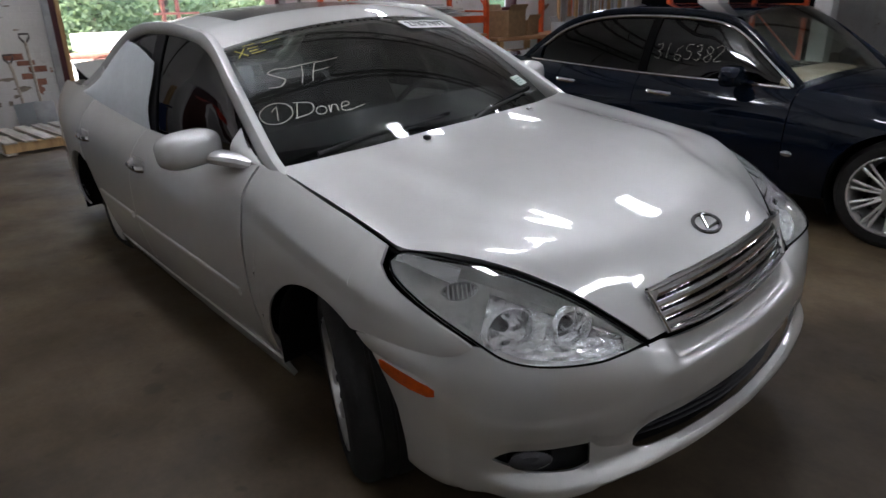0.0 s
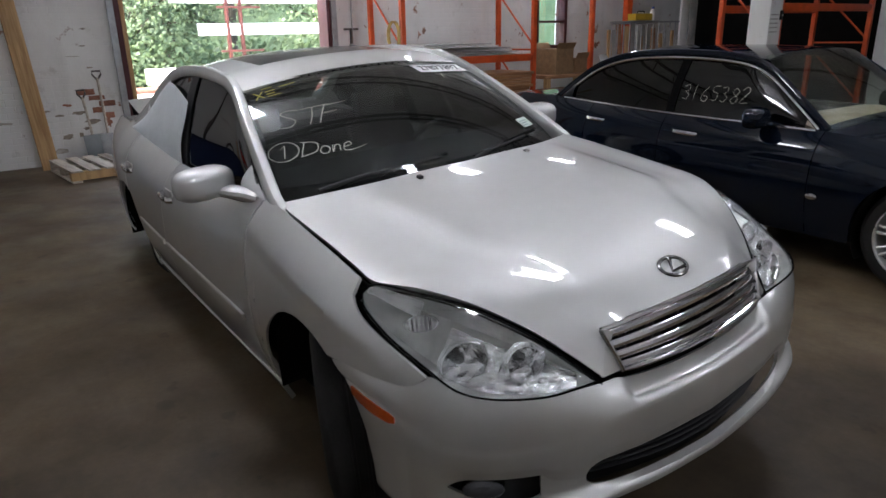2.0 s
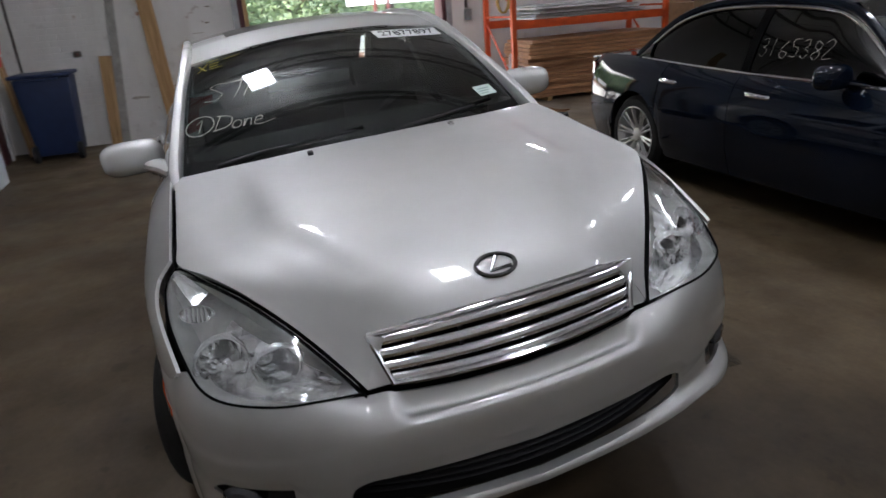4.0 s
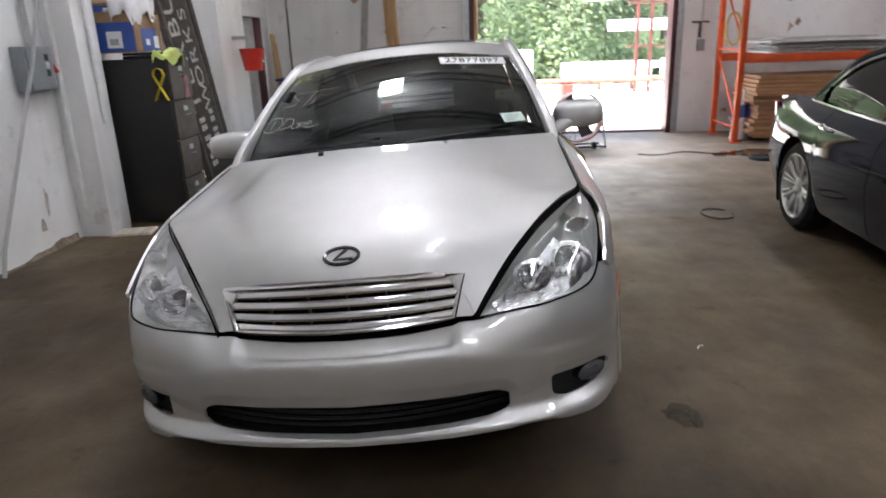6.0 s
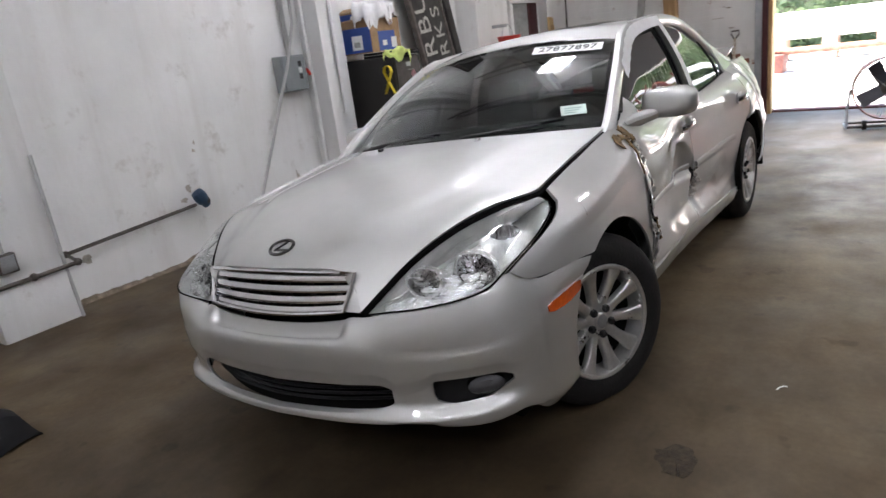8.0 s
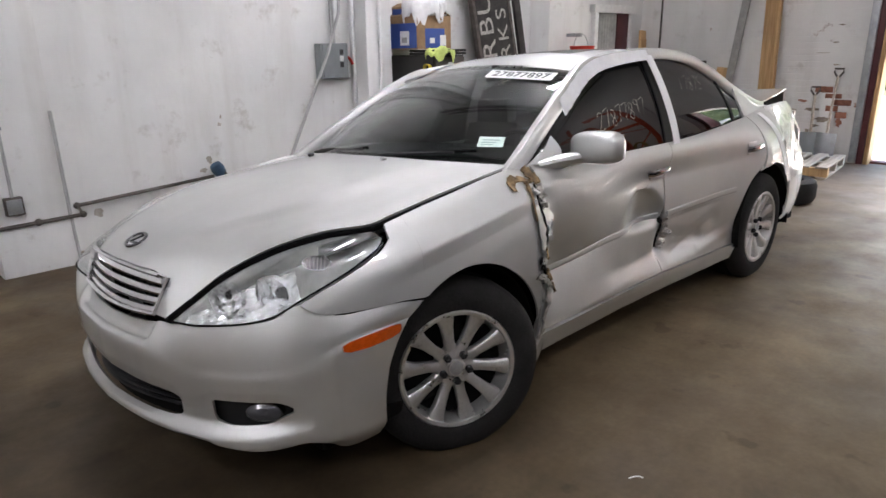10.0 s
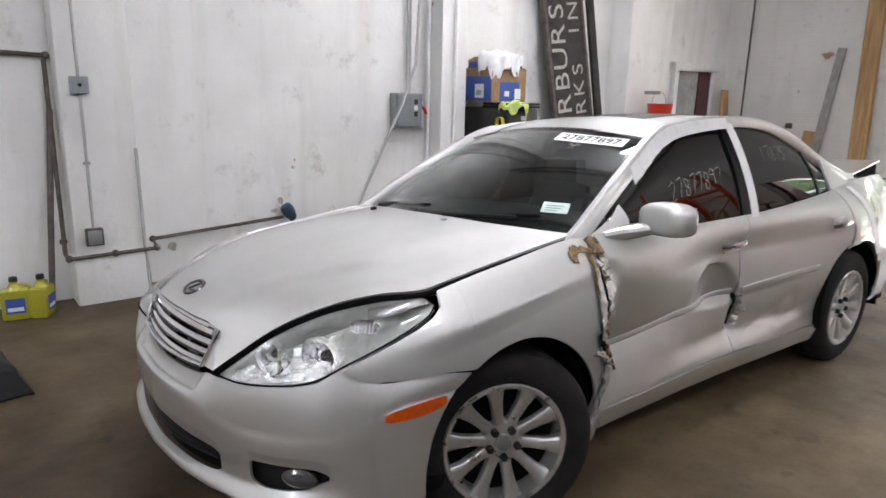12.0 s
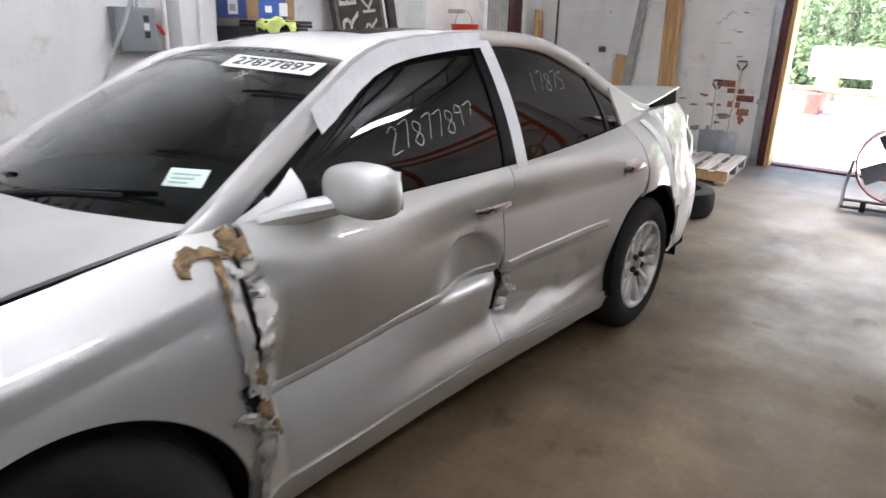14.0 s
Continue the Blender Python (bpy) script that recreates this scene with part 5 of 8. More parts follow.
for left in (True, False):
    s = 1 if left else -1
    fw = part("front_side_window", sheet([[window_point(-0.60 + (-1.055 - 0.02 * v) * i / 24, v, left) for v in np.linspace(0, 1, 11)] for i in range(25)], 0.004, None, -s), TINT, CAR, "dark tinted side window")
    rw = part("rear_side_window", sheet([[window_point(-1.755 + (-0.965) * i / 24, v, left) for v in np.linspace(0, 1, 11)] for i in range(25)], 0.004, None, -s), TINT, CAR, "dark tinted side window")
    part("centre_pillar", sheet([[window_point(x, v, left, 0.004) for v in np.linspace(0, 1, 9)] for x in (-1.645, -1.68, -1.72, -1.765)], 0.008, None, -s), BLACK, CAR)
    part("quarter_bar", sheet([[window_point(x - 0.05 * (1 - v), v, left, 0.003) for v in np.linspace(0, 0.98, 7)] for x in (-2.44, -2.46)], 0.008, None, -s), BLACK, CAR)
    belt = [(x, s * (top_y(x) + 0.002), top_z(x) - 0.006) for x in np.linspace(-0.52, -2.72, 50)]
    part("belt_trim", sweep(belt, oval(0.010, 0.007, 8), (0, 1, 0)), BLACK if left else SEAM, CAR)
    # the pillar behind the rear door
    P = []
    for i in range(15):
        x = -2.62 - 0.42 * i / 14
        r = rail_at(x)
        z0, y0 = top_z(x), top_y(x)
        P.append([(x, s * (y0 + (r[1] + 0.018 - y0) * v), z0 - 0.004 + (max(r[2], z0 + 0.002) - z0 + 0.004) * v) for v in np.linspace(0, 1, 6)])
    part("rear_pillar", sheet(P, 0.012, None, -s), SILVER, CAR)
    # mirror: a rounded shell on an arm
    mir = part("mirror", bmesh.new(), SILVER, CAR, "silver door mirror")
    bm = bmesh.new()
    bmesh.ops.create_uvsphere(bm, u_segments=28, v_segments=16, radius=1.0)
    for v in bm.verts:
        c = v.co
        sx, sy, sz = (math.copysign(abs(a) ** 0.62, a) for a in c)
        back = ease(0.15, -0.9, sx)
        v.co = Vector((sx * (0.085 if sx > 0 else 0.045), sy * 0.122 * (1 - 0.06 * back), sz * 0.066))
    bm.to_mesh(mir.data)
    bm.free()
    mir.data.shade_smooth()
    mir.matrix_basis = pose(-0.785, s * 0.895, 1.050, 0, 0, s * -8)
    part("glass", boxed((-0.0465, -0.085, -0.048), (-0.043, 0.085, 0.048), 0.0), CHROME, mir, "mirror glass")
    part("mirror_arm", sweep([(-0.57, s * 0.715, 0.975), (-0.64, s * 0.745, 0.990), (-0.71, s * 0.79, 1.003), (-0.765, s * 0.83, 1.012)], lambda q: oval(0.034 - 0.006 * q, 0.072 - 0.016 * q, 14), (1, 0, 0)), SILVER, CAR)
    # the sail: a solid silver triangle between the pillar foot and the mirror
    P = []
    for u in np.linspace(0, 1, 9):
        x = -0.475 - 0.215 * u
        r_, z0 = rail_at(x), top_z(x) - 0.006
        z1 = z0 + (r_[2] - 0.012 - z0) * (0.22 + 0.48 * u)
        P.append([(x - 0.01 * v, s * (top_y(x) + 0.010 + (r_[1] + 0.012 - top_y(x)) * v + 0.03 * math.sin(math.pi * v) * u), z0 + (z1 - z0) * v) for v in np.linspace(0, 1, 7)])
    part("mirror_sail", sheet(P, 0.010, None, -s), SILVER, CAR)
    # door handles
    for hx in (-1.53 if left else -1.585, -2.50):
        z = 0.836 if hx > -2 else 0.848
        y = side_y(hx, z) - (crush(hx, z) if left else 0) + 0.012
        hd = part("door_handle", sweep([(hx + 0.095, s * (y + 0.006), z - 0.002), (hx + 0.07, s * (y + 0.030), z), (hx, s * (y + 0.036), z + 0.004), (hx - 0.07, s * (y + 0.030), z + 0.004), (hx - 0.095, s * (y + 0.006), z + 0.002)], oval(0.017, 0.010, 10), (0, 1, 0)), CHROME, CAR, "chrome pull handle")
        part("handle_cup", boxed((hx - 0.066, s * (y - 0.002) - 0.004, z - 0.036), (hx + 0.066, s * (y - 0.002) + 0.004, z + 0.036), 0.004), ALLOY, hd)

# tail: bumper, boot lid ajar, tail lamps
tail_mid = spline([(-3.04, 0.876, 0), (-3.28, 0.848, 0), (-3.48, 0.785, 0), (-3.66, 0.68, 0), (-3.81, 0.53, 0), (-3.86, 0.3, 0), (-3.87, 0.0, 0)])
P = []
cols = [[(tail_mid(t)[0] + o * 0.6, tail_mid(t)[1] - o * 0.5, z) for z, o in ((0.70, 0.05), (0.685, 0.012), (0.60, 0.0), (0.50, 0.0), (0.42, 0.01), (0.35, 0.03), (0.32, 0.06))] for t in np.linspace(0, 1, 30)]
P = cols + [[(x, -y, z) for x, y, z in c] for c in cols[-2::-1]]
part("rear_bumper", sheet(P, 0.012, None, -1), SILVER, CAR, "silver rear bumper")
for s in (-1, 1):
    tl = [[(-3.46 - 0.27 * q - 0.02 * math.sin(z * 3), s * (0.765 - 0.035 * (z > 0.9) - 0.24 * q**2.0), z) for z in (0.70, 0.78, 0.86, 0.93, 0.99)] for q in np.linspace(0, 1, 14)]
    part("tail_lamp", sheet(tl, 0.02, None, s), REDLENS if s < 0 else PLASTIC_WRAP, CAR, "red tail lamp" if s < 0 else "tail lamp wrapped in clear tape")
part("tail_panel", boxed((-3.78, -0.58, 0.66), (-3.74, 0.58, 0.97), 0.01), SILVER, CAR)
P = [[(-3.06 - 0.70 * u, 0.615 * v * (1 - 0.08 * u), 1.058 + 0.025 * (1 - v * v) * (1 - u) + 0.075 * u**1.2) for v in np.linspace(-1, 1, 21)] for u in np.linspace(0, 1, 14)]
bl = part("boot_lid", sheet(P, 0.008, None, -1), SILVER, CAR, "boot lid standing ajar")
P = [[(-3.10 - 0.655 * u, 0.600 * v * (1 - 0.08 * u), 1.036 + 0.025 * (1 - v * v) * (1 - u) + 0.075 * u**1.2) for v in np.linspace(-1, 1, 15)] for u in np.linspace(0, 1, 8)]
part("lid_liner", sheet(P, 0.012, None, -1), DARK, bl, "dark inner side of the lid")
# near-black side sheets paint in the shade of the open lid
for s in (-1, 1):
    P = [[(-3.30 - 0.455 * u, s * (0.596 - 0.045 * u), 1.070 + 0.052 * u - (0.02 + 0.17 * u) * v) for v in (0, 0.5, 1)] for u in np.linspace(0, 1, 6)]
    part("lid_gap_shade", sheet(P, 0.01, None, -s), DARK, bl)
# rear sheet does the same for the gap at the tail
P = [[(-3.735, 0.55 * v, 0.955 + 0.165 * w) for v in np.linspace(-1, 1, 9)] for w in (0, 0.5, 1)]
part("boot_gap_shade", sheet(P, 0.006, None, 1), DARK, CAR, "near-black sheet for the shaded gap under the raised lid")
P = [[(-2.98 - 0.5 * u, s_ * 0.62, 1.045) for s_ in np.linspace(-1.05, 1.05, 9)] for u in (0, 1)]
part("rear_deck", sheet(P, 0.02, None, -1), SILVER, CAR)

# ---- wheels ----
def wheel(x, y, z, side, steer=0.0, flat=0.0, camber=0.0):
    """A ten-spoke alloy wheel; flat: how far the tyre's foot is pressed in."""
    wl = part("wheel", bmesh.new(), RUBBER, CAR)
    wl.matrix_basis = pose(x, y, z, camber, 0, steer) @ (Matrix.Identity(4) if side > 0 else pose(0, 0, 0, 0, 0, 180))
    R, rr, hw = 0.340, 0.218, 0.105
    bm = lathe(bmesh.new(), [(rr, -hw + 0.01), (rr + 0.012, -hw), (rr + 0.05, -hw - 0.008), (R - 0.035, -hw + 0.0), (R - 0.010, -hw + 0.018), (R, -hw + 0.04), (R + 0.001, -0.028), (R - 0.008, -0.026), (R - 0.008, -0.016), (R + 0.001, -0.014), (R + 0.002, 0.014), (R - 0.008, 0.016), (R - 0.008, 0.026), (R + 0.001, 0.028), (R, hw - 0.04), (R - 0.010, hw - 0.018), (R - 0.035, hw), (rr + 0.05, hw + 0.008), (rr + 0.012, hw), (rr, hw - 0.01)], 72, "y")
    if flat:
        for v in bm.verts:
            lim = -R + flat
            if v.co.z < lim:
                v.co.y *= 1 + 1.6 * (lim - v.co.z)
                v.co.z = lim + 0.05 * (v.co.z - lim)
    part("tyre", bm, RUBBER, wl, "black tyre gone flat" if flat > 0.05 else "black road tyre")
    bm = lathe(bmesh.new(), [(rr + 0.010, hw - 0.003), (rr + 0.004, hw + 0.004), (rr - 0.008, hw + 0.001), (rr - 0.014, hw - 0.02), (rr - 0.025, 0.0), (rr - 0.025, -hw + 0.02), (rr + 0.005, -hw)], 60, "y")
    part("rim", bm, ALLOY, wl, "silver alloy rim")
    bm = lathe(bmesh.new(), [(0.001, 0.088), (0.030, 0.088), (0.034, 0.083), (0.034, 0.078), (0.072, 0.074), (0.078, 0.066), (0.078, 0.02)], 36, "y")
    part("hub", bm, ALLOY, wl)
    part("cap", lathe(bmesh.new(), [(0.001, 0.0925), (0.020, 0.0915), (0.027, 0.089)], 24, "y"), STEEL, wl)
    for k in range(10):
        a = 2 * math.pi * (k + 0.25) / 10
        bm = bmesh.new()
        rings = []
        for q, rad in enumerate((0.060, 0.105, 0.16, 0.210)):
            w0 = (0.021, 0.018, 0.022, 0.034)[q]
            yo = (0.074, 0.080, 0.090, 0.098)[q]
            ring = []
            for cx, cy in ((-w0, -0.030), (-w0, -0.006), (-w0 * 0.7, 0.0), (w0 * 0.7, 0.0), (w0, -0.006), (w0, -0.030)):
                ring.append(bm.verts.new((rad * math.cos(a) - cx * math.sin(a), yo + cy, rad * math.sin(a) + cx * math.cos(a))))
            rings.append(ring)
        for r0, r1 in zip(rings, rings[1:]):
            for c in range(6):
                bm.faces.new([r0[c], r0[(c + 1) % 6], r1[(c + 1) % 6], r1[c]])
        bmesh.ops.recalc_face_normals(bm, faces=bm.faces[:])
        part("spoke", bm, ALLOY, wl, "", 50)
    for k in range(5):
        a = 2 * math.pi * (k + 0.5) / 5 + 0.3
        bm = lathe(bmesh.new(), [(0.015, 0.070), (0.015, 0.096), (0.009, 0.101), (0.001, 0.101)], 6, "y")
        bmesh.ops.translate(bm, verts=bm.verts[:], vec=(0.053 * math.cos(a), -0.004, 0.053 * math.sin(a)))
        part("wheel_nut", bm, BLACK, wl, "dark wheel nut")
    # disc coloured black and a plate added: shade painted into the spoke gaps
    bm = lathe(bmesh.new(), [(0.001, 0.02), (0.15, 0.02), (0.15, 0.0), (0.001, 0.0)], 36, "y")
    part("brake_disc", bm, SEAM, wl)
    part("spoke_gap_shade", lathe(bmesh.new(), [(0.001, 0.040), (0.192, 0.040), (0.192, 0.034), (0.001, 0.034)], 40, "y"), SEAM, wl)
    return wl


wheel(-0.035, 0.712, HUBZ, 1, -24.0, 0.018, 0.0)
wheel(WB, 0.722, HUBZ, 1, 0.0, 0.018, -3.7)
wheel(0.0, -0.735, HUBZ + 0.02, -1, -23.0, 0.102, 0.0)
wheel(WB, -0.660, HUBZ + 0.02, -1, 0.0, 0.102, -3.7)

# wipers
for a, b in (((-0.385, -0.58, 1.020), (-0.300, -0.06, 1.058)), ((-0.235, 0.02, 1.034), (-0.375, 0.46, 1.050))):
    a, b = V3(a), V3(b)
    wp = part("wiper", tube(bmesh.new(), [a, a * 0.7 + b * 0.3 + V3((0, 0, 0.012)), a * 0.4 + b * 0.6 + V3((0, 0, 0.012)), b + V3((0, 0, 0.010))], [0.011, 0.010, 0.007, 0.005], 8), BLACK, CAR, "black wiper arm")
    d_ = (b - a) / np.linalg.norm(b - a)
    part("wiper_blade", sweep([a + d_ * q + V3((-0.012, 0, 0.010)) for q in np.linspace(0.06, 0.56, 8)], [(-0.006, -0.004), (0.006, -0.004), (0.006, 0.008), (-0.006, 0.008)], (0, 0, 1)), SEAM, wp)

# ---- things fixed to the silver car: tape, film, stickers, chalk, torn metal, seats ----
def on_window(x, v, left, off):
    return V3(window_point(x, v, left, off))


# white film over the rear passenger window
P = [[on_window(-1.69 + (-1.25) * i / 20 + 0.02 * math.sin(j * 1.1), -0.92 * (1 - i / 30) * (1 if i < 9 else 0.7) + 2.05 * j / 14 * 0.80, False, 0.026) for j in range(15)] for i in range(21)]
part("window_film", sheet(P, 0.003, None, 1), mat("white window film", (0.62, 0.66, 0.68), 0.5, vary=0.08, scale=5, bump=0.3, bump_scale=12), CAR, "white film taped over the rear window")
# white tape round the driver's window
top = []
for k in range(30):
    x = -0.80 - 0.86 * k / 29
    r = rail_at(x)
    top.append((r + V3((0.0, 0.030, -0.002)), (0.25, -0.2, 0.75), (0.1, 1, 0.2)))
P = [[p + V3(w) * q * (0.085 - 0.02 * k / 29) + V3((0, 0.004 + 0.003 * math.sin(k * 2.2 + 5 * q), 0)) for q in (-0.62, -0.3, -0.05, 0.2, 0.42)] for k, (p, w, n) in enumerate(top)]
part("tape", sheet(P, 0.0015, None, -1), TAPE, CAR, "white masking tape along the window frame")
P = [[on_window(-1.705 - 0.012 * (1 - v) + dx + 0.02 * v, v * 1.08 - 0.03, True, 0.034) for v in np.linspace(0, 1, 15)] for dx in (0.032, 0.010, -0.014, -0.038)]
part("tape", sheet(P, 0.0015, None, -1), TAPE, CAR, "white masking tape down the door pillar")
# crumpled clear tape over the rear quarter
rnd = random.Random(4)
P = []
for i in range(26):
    row = []
    for j in range(18):
        x, q = -2.93 - 0.48 * i / 25, j / 17
        z = 0.58 + (top_z(x) - 0.57) * q
        y = side_y(x, z) - crush(x, z) + 0.014 + 0.009 * noise.noise(Vector((x * 13, z * 13, 2))) + 0.008 * noise.noise(Vector((x * 37, z * 31, 5)))
        row.append((x + 0.01 * rnd.uniform(-1, 1), y, z))
    P.append(row)
part("clear_wrap", sheet(P, 0.002, None, -1), PLASTIC_WRAP, CAR, "crumpled clear tape over the broken quarter panel")
P = [[(-2.80 - 0.14 * q + dx, side_y(-2.85, 1.02 - 0.40 * q) - crush(-2.85, 1.02 - 0.40 * q) + 0.012 - 0.02 * max(0, 0.15 - q), 1.03 - 0.40 * q) for q in np.linspace(0, 1, 12)] for dx in (0.03, 0.0, -0.035)]
part("tape", sheet(P, 0.0015, None, -1), TAPE, CAR, "white masking tape beside the rear window")

# auction label, small sticker and chalk writing on the windscreen
def screen_pose(u, v, off=0.006):
    p, a, b = ws_point(u, v, off), ws_point(u, v + 0.02, off), ws_point(u + 0.02, v, off)
    ex = Vector(a - p).normalized()
    ey = Vector(b - p).normalized()
    ez = ex.cross(ey).normalized()
    ey = ez.cross(ex)
    return Matrix.Translation(p) @ Matrix((ex, ey, ez)).transposed().to_4x4()


lab = part("auction_label", boxed((-0.17, -0.042, 0), (0.17, 0.042, 0.001), 0), PAPER, CAR, "white label with a printed number", 0)
lab.matrix_basis = screen_pose(0.850, 0.63, 0.010)
writing("27877897", 0.072, INK, lab, pose(0.0, 0.0, 0.0015))
lab = part("inspection_sticker", boxed((-0.055, -0.030, 0), (0.055, 0.030, 0.001), 0), MINT, CAR, "pale green sticker with small print", 0)
lab.matrix_basis = screen_pose(0.17, 0.80, 0.010)
for k in range(3):
    part("print_bar", boxed((-0.04, 0.008 - 0.014 * k, 0.001), (0.035 - 0.012 * k, 0.013 - 0.014 * k, 0.0018), 0), mat("grey print", (0.25, 0.38, 0.36), 0.6), lab, "", 0)


def chalk(strokes, size, u, v, material=CHALK, name="chalk_writing", label="white chalk marker writing", flip=False, m=None, thick=0.0035):
    """Hand-written strokes (lists of 2D points) as flat ribbons on glass."""
    bm = bmesh.new()
    for st in strokes:
        pts = [V3((a * size, b * size, 0)) for a, b in st]
        f = spline([(*p[:2],) for p in pts]) if len(pts) > 2 else None
        line = [V3((*f(t), 0)) for t in np.linspace(0, 1, 5 * len(pts))] if f else pts
        for k in range(len(line) - 1):
            d = line[k + 1] - line[k]
            n = V3((-d[1], d[0], 0)) / max(1e-6, np.linalg.norm(d)) * thick / 2
            w = 0.8 + 0.4 * rnd.random()
            bm.faces.new([bm.verts.new(q) for q in (line[k] - n * w, line[k + 1] - n * w, line[k + 1] + n * w, line[k] + n * w)])
    bmesh.ops.remove_doubles(bm, verts=bm.verts[:], dist=0.0006)
    ob = part(name, bm, material, CAR, label, 0)
    ob.matrix_basis = m if m is not None else screen_pose(u, v, 0.008)
    return ob


S_ = [(0.75, 0.95), (0.35, 1.0), (0.1, 0.85), (0.35, 0.6), (0.62, 0.35), (0.4, 0.05), (0.0, 0.08)]
T_ = [[(0.85, 0.95), (1.9, 1.0)], [(1.3, 0.98), (1.25, 0.45), (1.12, 0.0)]]
F_ = [[(1.75, 0.9), (1.62, 0.5), (1.5, 0.0)], [(1.72, 0.93), (2.6, 1.0)], [(1.62, 0.5), (2.2, 0.56)]]
chalk([S_] + T_ + F_, 0.112, 0.49, -0.86)
ring_ = [(0.42 + 0.62 * math.cos(a), 0.45 + 0.52 * math.sin(a)) for a in np.linspace(0.3, 6.7, 14)]
one_ = [[(0.25, 0.55), (0.45, 0.75), (0.45, 0.1)]]
D_ = [[(1.25, 0.85), (1.15, 0.05)], [(1.1, 0.85), (1.75, 0.7), (1.75, 0.25), (1.1, 0.05)]]
o_ = [(2.1 + 0.2 * math.cos(a), 0.25 + 0.2 * math.sin(a)) for a in np.linspace(0, 6.3, 9)]
n_ = [(2.4, 0.45), (2.42, 0.05), (2.5, 0.4), (2.68, 0.4), (2.72, 0.08)]
e_ = [(2.85, 0.25), (3.15, 0.32), (3.1, 0.48), (2.9, 0.42), (2.88, 0.1), (3.2, 0.05), (3.75, 0.2)]
chalk([ring_] + one_ + D_ + [o_, n_, e_], 0.098, 0.245, -0.95)
# short yellow marks that cannot be read
rows = [[(0.1 * k, 0.5 * (k % 2)), (0.1 * k + 0.12, 0.45 - 0.4 * (k % 2))] for k in range(4)]
chalk([[(0, 0.6), (0.6, -0.2)], [(0.55, 0.65), (0.05, -0.25)]] + [[(0.7, 0.5), (1.3, 0.55)], [(0.75, 0.2), (1.25, 0.22)], [(1.6, 0.75), (2.6, 0.85)], [(0.8, -0.1), (1.6, -0.05)], [(0.5, 0.9), (1.2, 0.95)]], 0.072, 0.84, -0.92, CHALKY, "chalk_marks", "yellow chalk marker scribble", thick=0.005)
chalk([[(0.15 * k, 0), (0.12 * k, 0.6)] for k in range(6)] + [[(0.1, 0.3), (0.5, -0.4)], [(0.5, 0.3), (0.1, -0.4)]], 0.075, 0.76, 0.52, CHALK, "chalk_marks", "faint white chalk strokes", thick=0.0025)


def window_pose(x, v, left, off=0.008):
    p, a, b = (V3(window_point(xx, vv, left, off)) for xx, vv in ((x, v), (x - 0.05, v), (x, v + 0.1)))
    ex = Vector(a - p).normalized()
    ey = Vector(b - p).normalized()
    ez = ex.cross(ey).normalized()
    ey = ez.cross(ex)
    return Matrix.Translation(p) @ Matrix((ex, ey, ez)).transposed().to_4x4()


DIG = {"2": [[(0, 0.8), (0.3, 1), (0.5, 0.75), (0, 0), (0.55, 0.02)]], "7": [[(0, 0.95), (0.55, 1), (0.2, 0)]], "8": [[(0.5, 0.85), (0.2, 1), (0.1, 0.7), (0.5, 0.35), (0.3, 0), (0.02, 0.25), (0.45, 0.6), (0.5, 0.85)]], "9": [[(0.5, 0.8), (0.2, 1), (0.05, 0.7), (0.45, 0.65), (0.5, 0.9), (0.4, 0)]], "1": [[(0.2, 1), (0.15, 0)]], "0": [[(0.25, 1), (0, 0.5), (0.25, 0), (0.5, 0.5), (0.25, 1)]], "5": [[(0.5, 1), (0.1, 0.95), (0.1, 0.6), (0.45, 0.5), (0.4, 0.05), (0, 0.05)]], "3": [[(0, 0.9), (0.35, 1), (0.4, 0.65), (0.15, 0.52), (0.45, 0.35), (0.3, 0.0), (0, 0.1)]], "6": [[(0.45, 1), (0.1, 0.6), (0.05, 0.15), (0.35, 0.0), (0.5, 0.3), (0.1, 0.4)]]}


def chalk_number(text, size, m, thick, car):
    """A hand-written number, one digit a part."""
    for k, ch in enumerate(text):
        ob = chalk([[(a + 0.72 * k, b + 0.06 * math.sin(k * 2.3)) for a, b in st] for st in DIG[ch]], size, 0, 0, CHALK, "chalk_digit", "white chalk digit on the window", m=m, thick=thick)
        ob.parent = car
        ob.matrix_basis = m


chalk_number("27877897", 0.080, window_pose(-1.08, 0.34, True), 0.0024, CAR)
chalk_number("17875", 0.075, window_pose(-1.95, 0.60, True), 0.002, CAR)

# torn rear edge of the fender: crumpled strips with tan filler
def side_ribbon(name, pts, widths, off, material, label, n=26, rough=0.006):
    """A ragged ribbon lying on the driver's side along (x, z) points."""
    f, w = spline(pts), smoothcurve(list(zip(np.linspace(0, 1, len(widths)), widths)))
    P = []
    for i in range(n + 1):
        t_ = i / n
        p, d_ = f(t_), f(min(1, t_ + 0.02)) - f(max(0, t_ - 0.02))
        nn = V3((-d_[1], d_[0])) / max(1e-6, np.linalg.norm(d_))
        row = []
        for k, q in enumerate((-0.5, -0.2, 0.2, 0.5)):
            a = p + nn * q * w(t_) * (1 + 0.6 * noise.noise(Vector((t_ * 10, k * 3.1, len(pts)))))
            y = side_y(a[0], min(a[1], top_z(a[0]) - 0.002)) - crush(a[0], a[1])
            row.append((a[0], y + off + rough * noise.noise(Vector((t_ * 7, k * 1.7, 3.3))), a[1]))
        P.append(row)
    return part(name, sheet(P, 0.004, None, 1), material, CAR, label)


